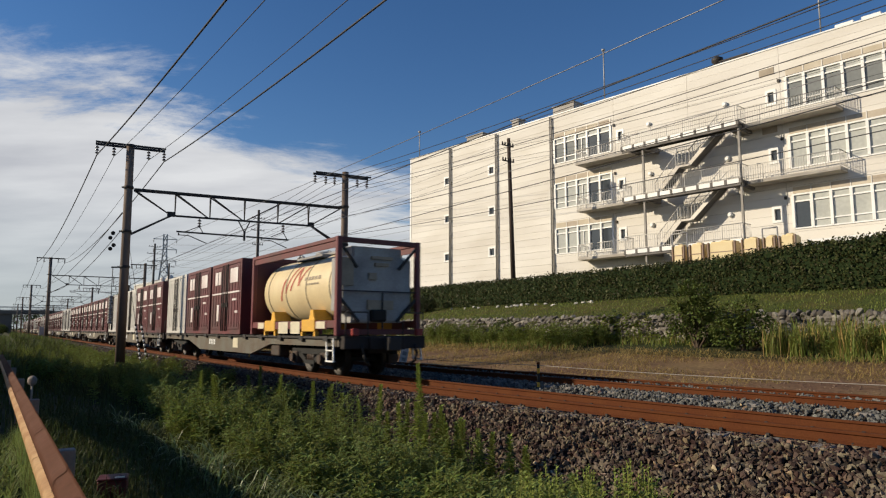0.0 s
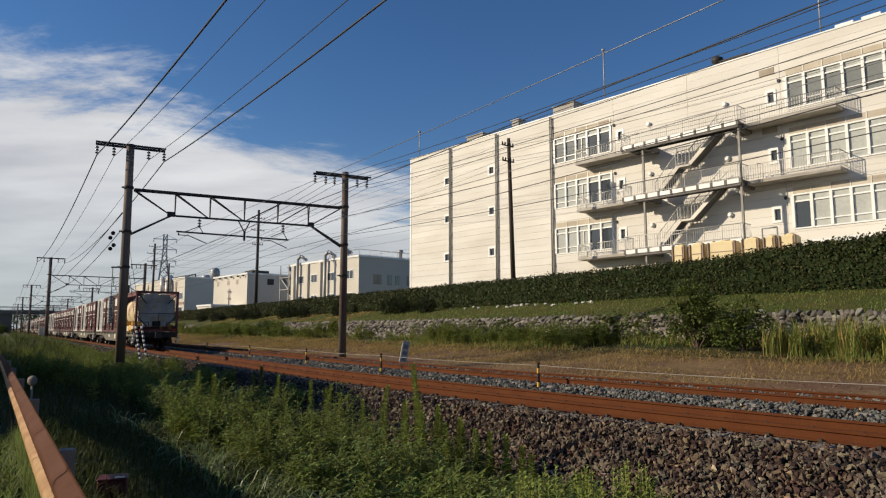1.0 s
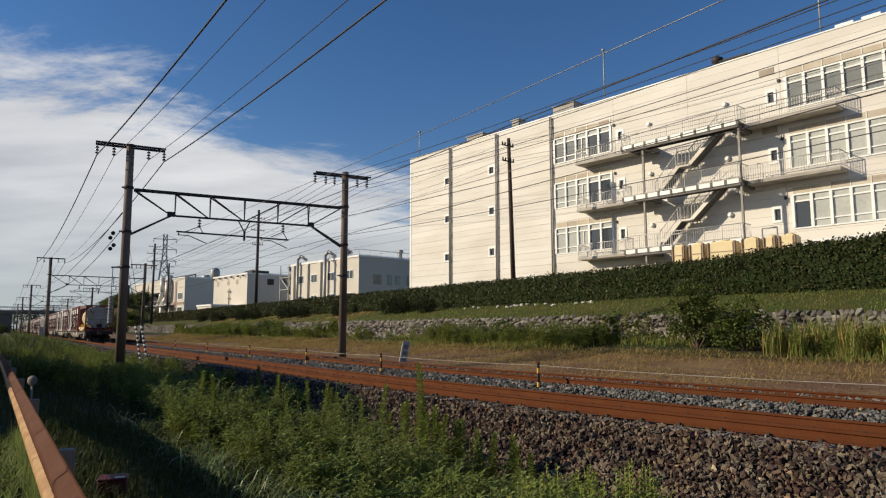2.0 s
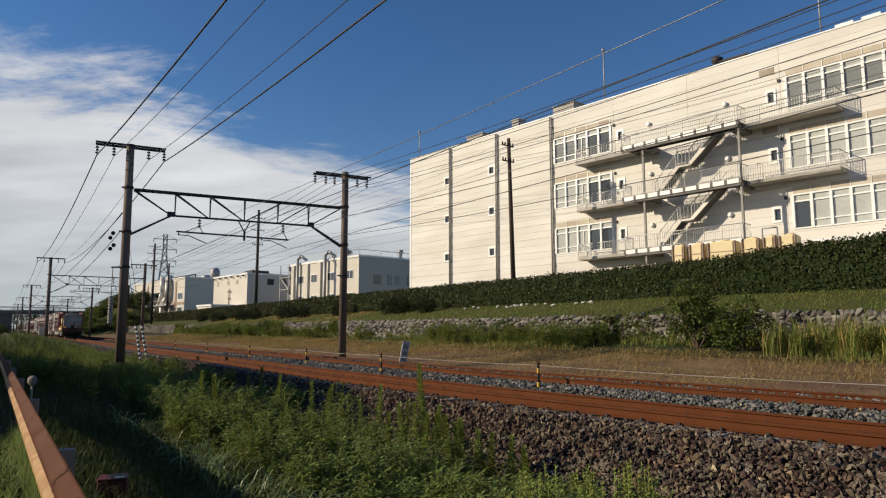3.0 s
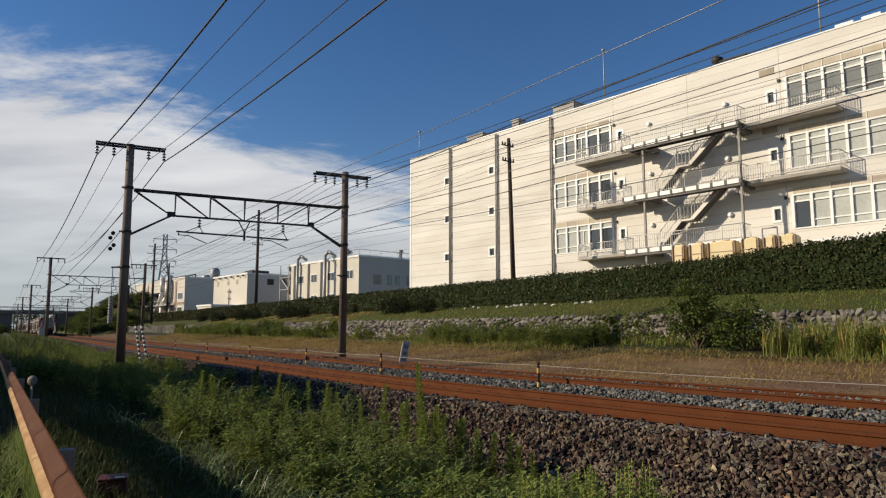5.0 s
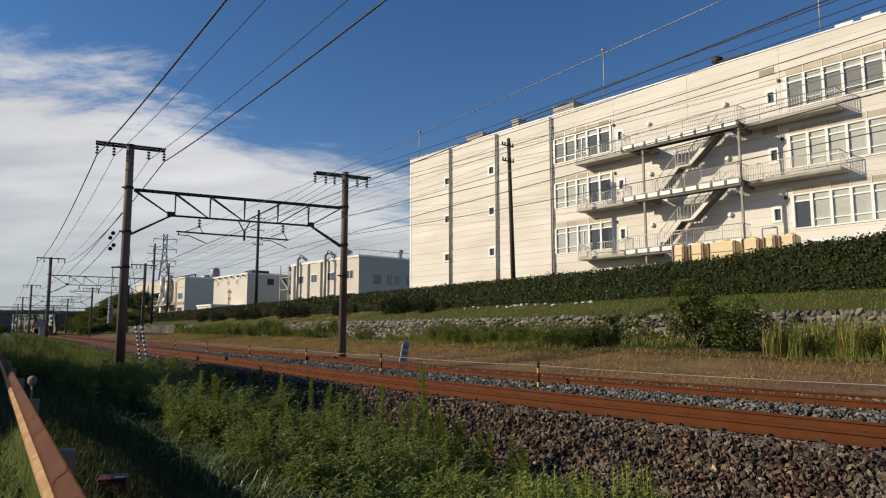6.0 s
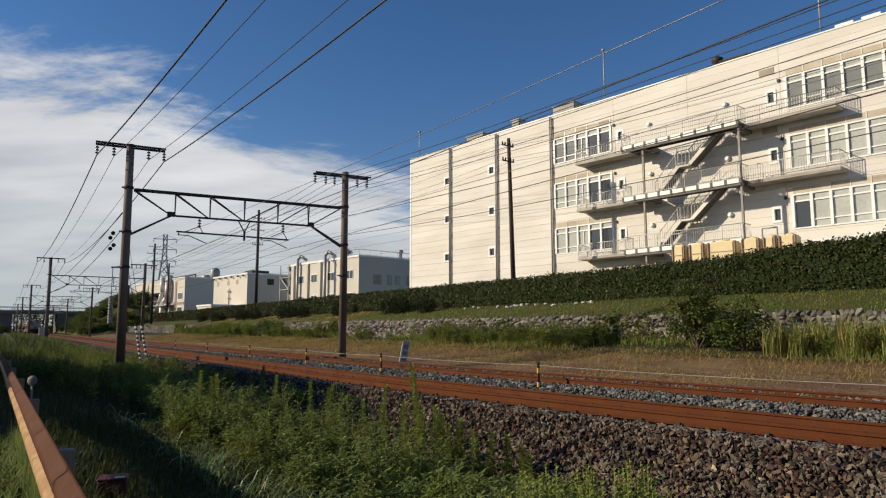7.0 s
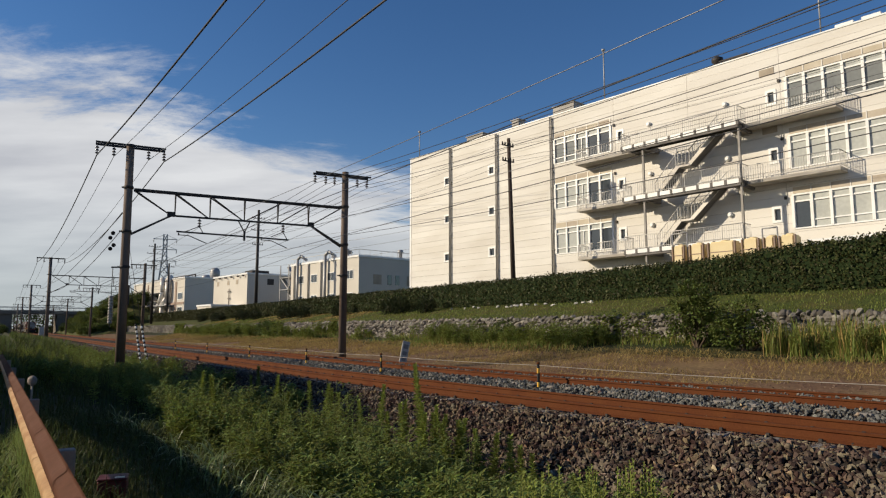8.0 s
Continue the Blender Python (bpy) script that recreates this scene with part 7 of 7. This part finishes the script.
def build_tree_belt():
    """Belt of trees that closes the view beyond the road bridge."""
    r = random.Random(351)
    k = Cloud(352)
    for i in range(9000):
        s, o = r.uniform(318, 332), r.uniform(-110, 45)
        top = 7.5 + 2.5 * patch(3.0, 0.09, 1.0, o) + 1.2 * patch(4.0, 0.4, 1.0, o)
        k.leaf(at(s, o, top * r.random() ** 0.6 - 0.5, False), (r.gauss(0, 1), r.gauss(0, 1), r.uniform(-0.5, 0.9)), r.uniform(0.9, 1.9), r.uniform(0.3, 0.6), 0.2)
    k.done("tree_belt", "bush_leaf", "dark belt of trees beyond the road bridge", "trees")


def build_overpass():
    """Road bridge over the tracks in the distance."""
    s0 = 285.0
    b = empty("road_bridge", Matrix.Translation(at(s0, 0, 0, False)) @ pose(0, 0, 0, 0, 0, math.degrees(TURN) + 4), "distant concrete road bridge crossing the tracks with a railing", "bridge")
    part("deck", boxes((-90, 34, -4.5, 4.5, 6.6, 7.9), bevel=0.1), M["bridge_dark"], b)
    bm = bmesh.new()
    for y in (-4.4, 4.4):
        railing(bm, [(-90, y, 7.9), (34, y, 7.9)], 1.2, 2.0, 0.07)
    part("railing", bm, M["grey_steel"], b)
    for x0, x1 in ((-90, 3.0), (16.8, 34)):
        part("abutment", boxes((x0, x1, -3.5, 3.5, -1.5, 6.598), bevel=0.1), M["bridge_dark"], b)


def build_shade_houses():
    """Plain unseen houses added across the road, behind the camera's shoulder, to shade the ditch."""
    for s0, s1, o1, h in SHADE_HOUSES:
        h0 = empty("house", Matrix.Translation(at(s0, o1, -0.25, False)) @ pose(0, 0, 0, 0, 0, math.degrees(TURN)), "unseen plain grey house across the road, added to block light", "house")
        L = s1 - s0
        part("wall", boxes((-8, 0, 0, L, 0, h - 1.6)), M["shade_wall"], h0)
        bm = bmesh.new()
        vs = [bm.verts.new(p) for p in ((-8.4, -0.4, h - 1.6), (0.4, -0.4, h - 1.6), (0.4, L + 0.4, h - 1.6), (-8.4, L + 0.4, h - 1.6), (-4, -0.4, h), (-4, L + 0.4, h))]
        for q in ((0, 1, 4), (3, 5, 2), (1, 2, 5, 4), (0, 4, 5, 3), (0, 3, 2, 1)):
            bm.faces.new([vs[i] for i in q])
        bmesh.ops.recalc_face_normals(bm, faces=bm.faces)
        part("roof", bm, M["dark_steel"], h0)
    # unseen shed, added so that only the taller weeds catch the sun
    shed = empty("shed", Matrix.Translation((-14.0, 6.4, -0.25)), "unseen low grey shed across the road, added to shade the ditch", "shed")
    part("wall", boxes((-8, 0, 0, 10.5, 0, 3.5)), M["shade_wall"], shed)
    part("roof", boxes((-8.3, 0.3, -0.3, 10.8, 3.504, 3.7), bevel=0.03), M["dark_steel"], shed)


# first one shades ditch and ballast, the others cut sky light from behind
SHADE_HOUSES = ((25.6, 37.5, -9.5, 10.0), (-12.0, 6.0, -11.0, 9.0), (-34.0, -15.0, -11.0, 9.5))
M.update(
    stone_white=material("stone_white", (0.55, 0.53, 0.49), 0.9, 0, 0.2, 3, 25, 0.3, tint=(0.32, 0.29, 0.25), stain=0.6),
    rope=material("rope", (0.36, 0.33, 0.29), 0.8, 0, 0.1, 2, 30, 0.0),
    board_white=material("board_white", (0.42, 0.41, 0.38), 0.7, 0, 0.12, 4, 25, 0.1, tint=(0.38, 0.34, 0.30), stain=0.8),
    figure_grey=material("figure_grey", (0.22, 0.21, 0.20), 0.8, 0, 0.1, 4, 25, 0.0),
    red_dark=material("red_dark", (0.10, 0.018, 0.016), 0.6, 0, 0.15, 3, 25, 0.1),
    bridge_dark=material("bridge_dark", (0.20, 0.17, 0.14), 0.9, 0, 0.1, 0.2, 4, 0.1),
)
build_guardrail()
build_rope_fence()
build_striped_guys()
build_pale_stones()
build_sign()
build_boxes()
build_tension_weight()
build_tree_belt()
build_overpass()
build_shade_houses()

motions()
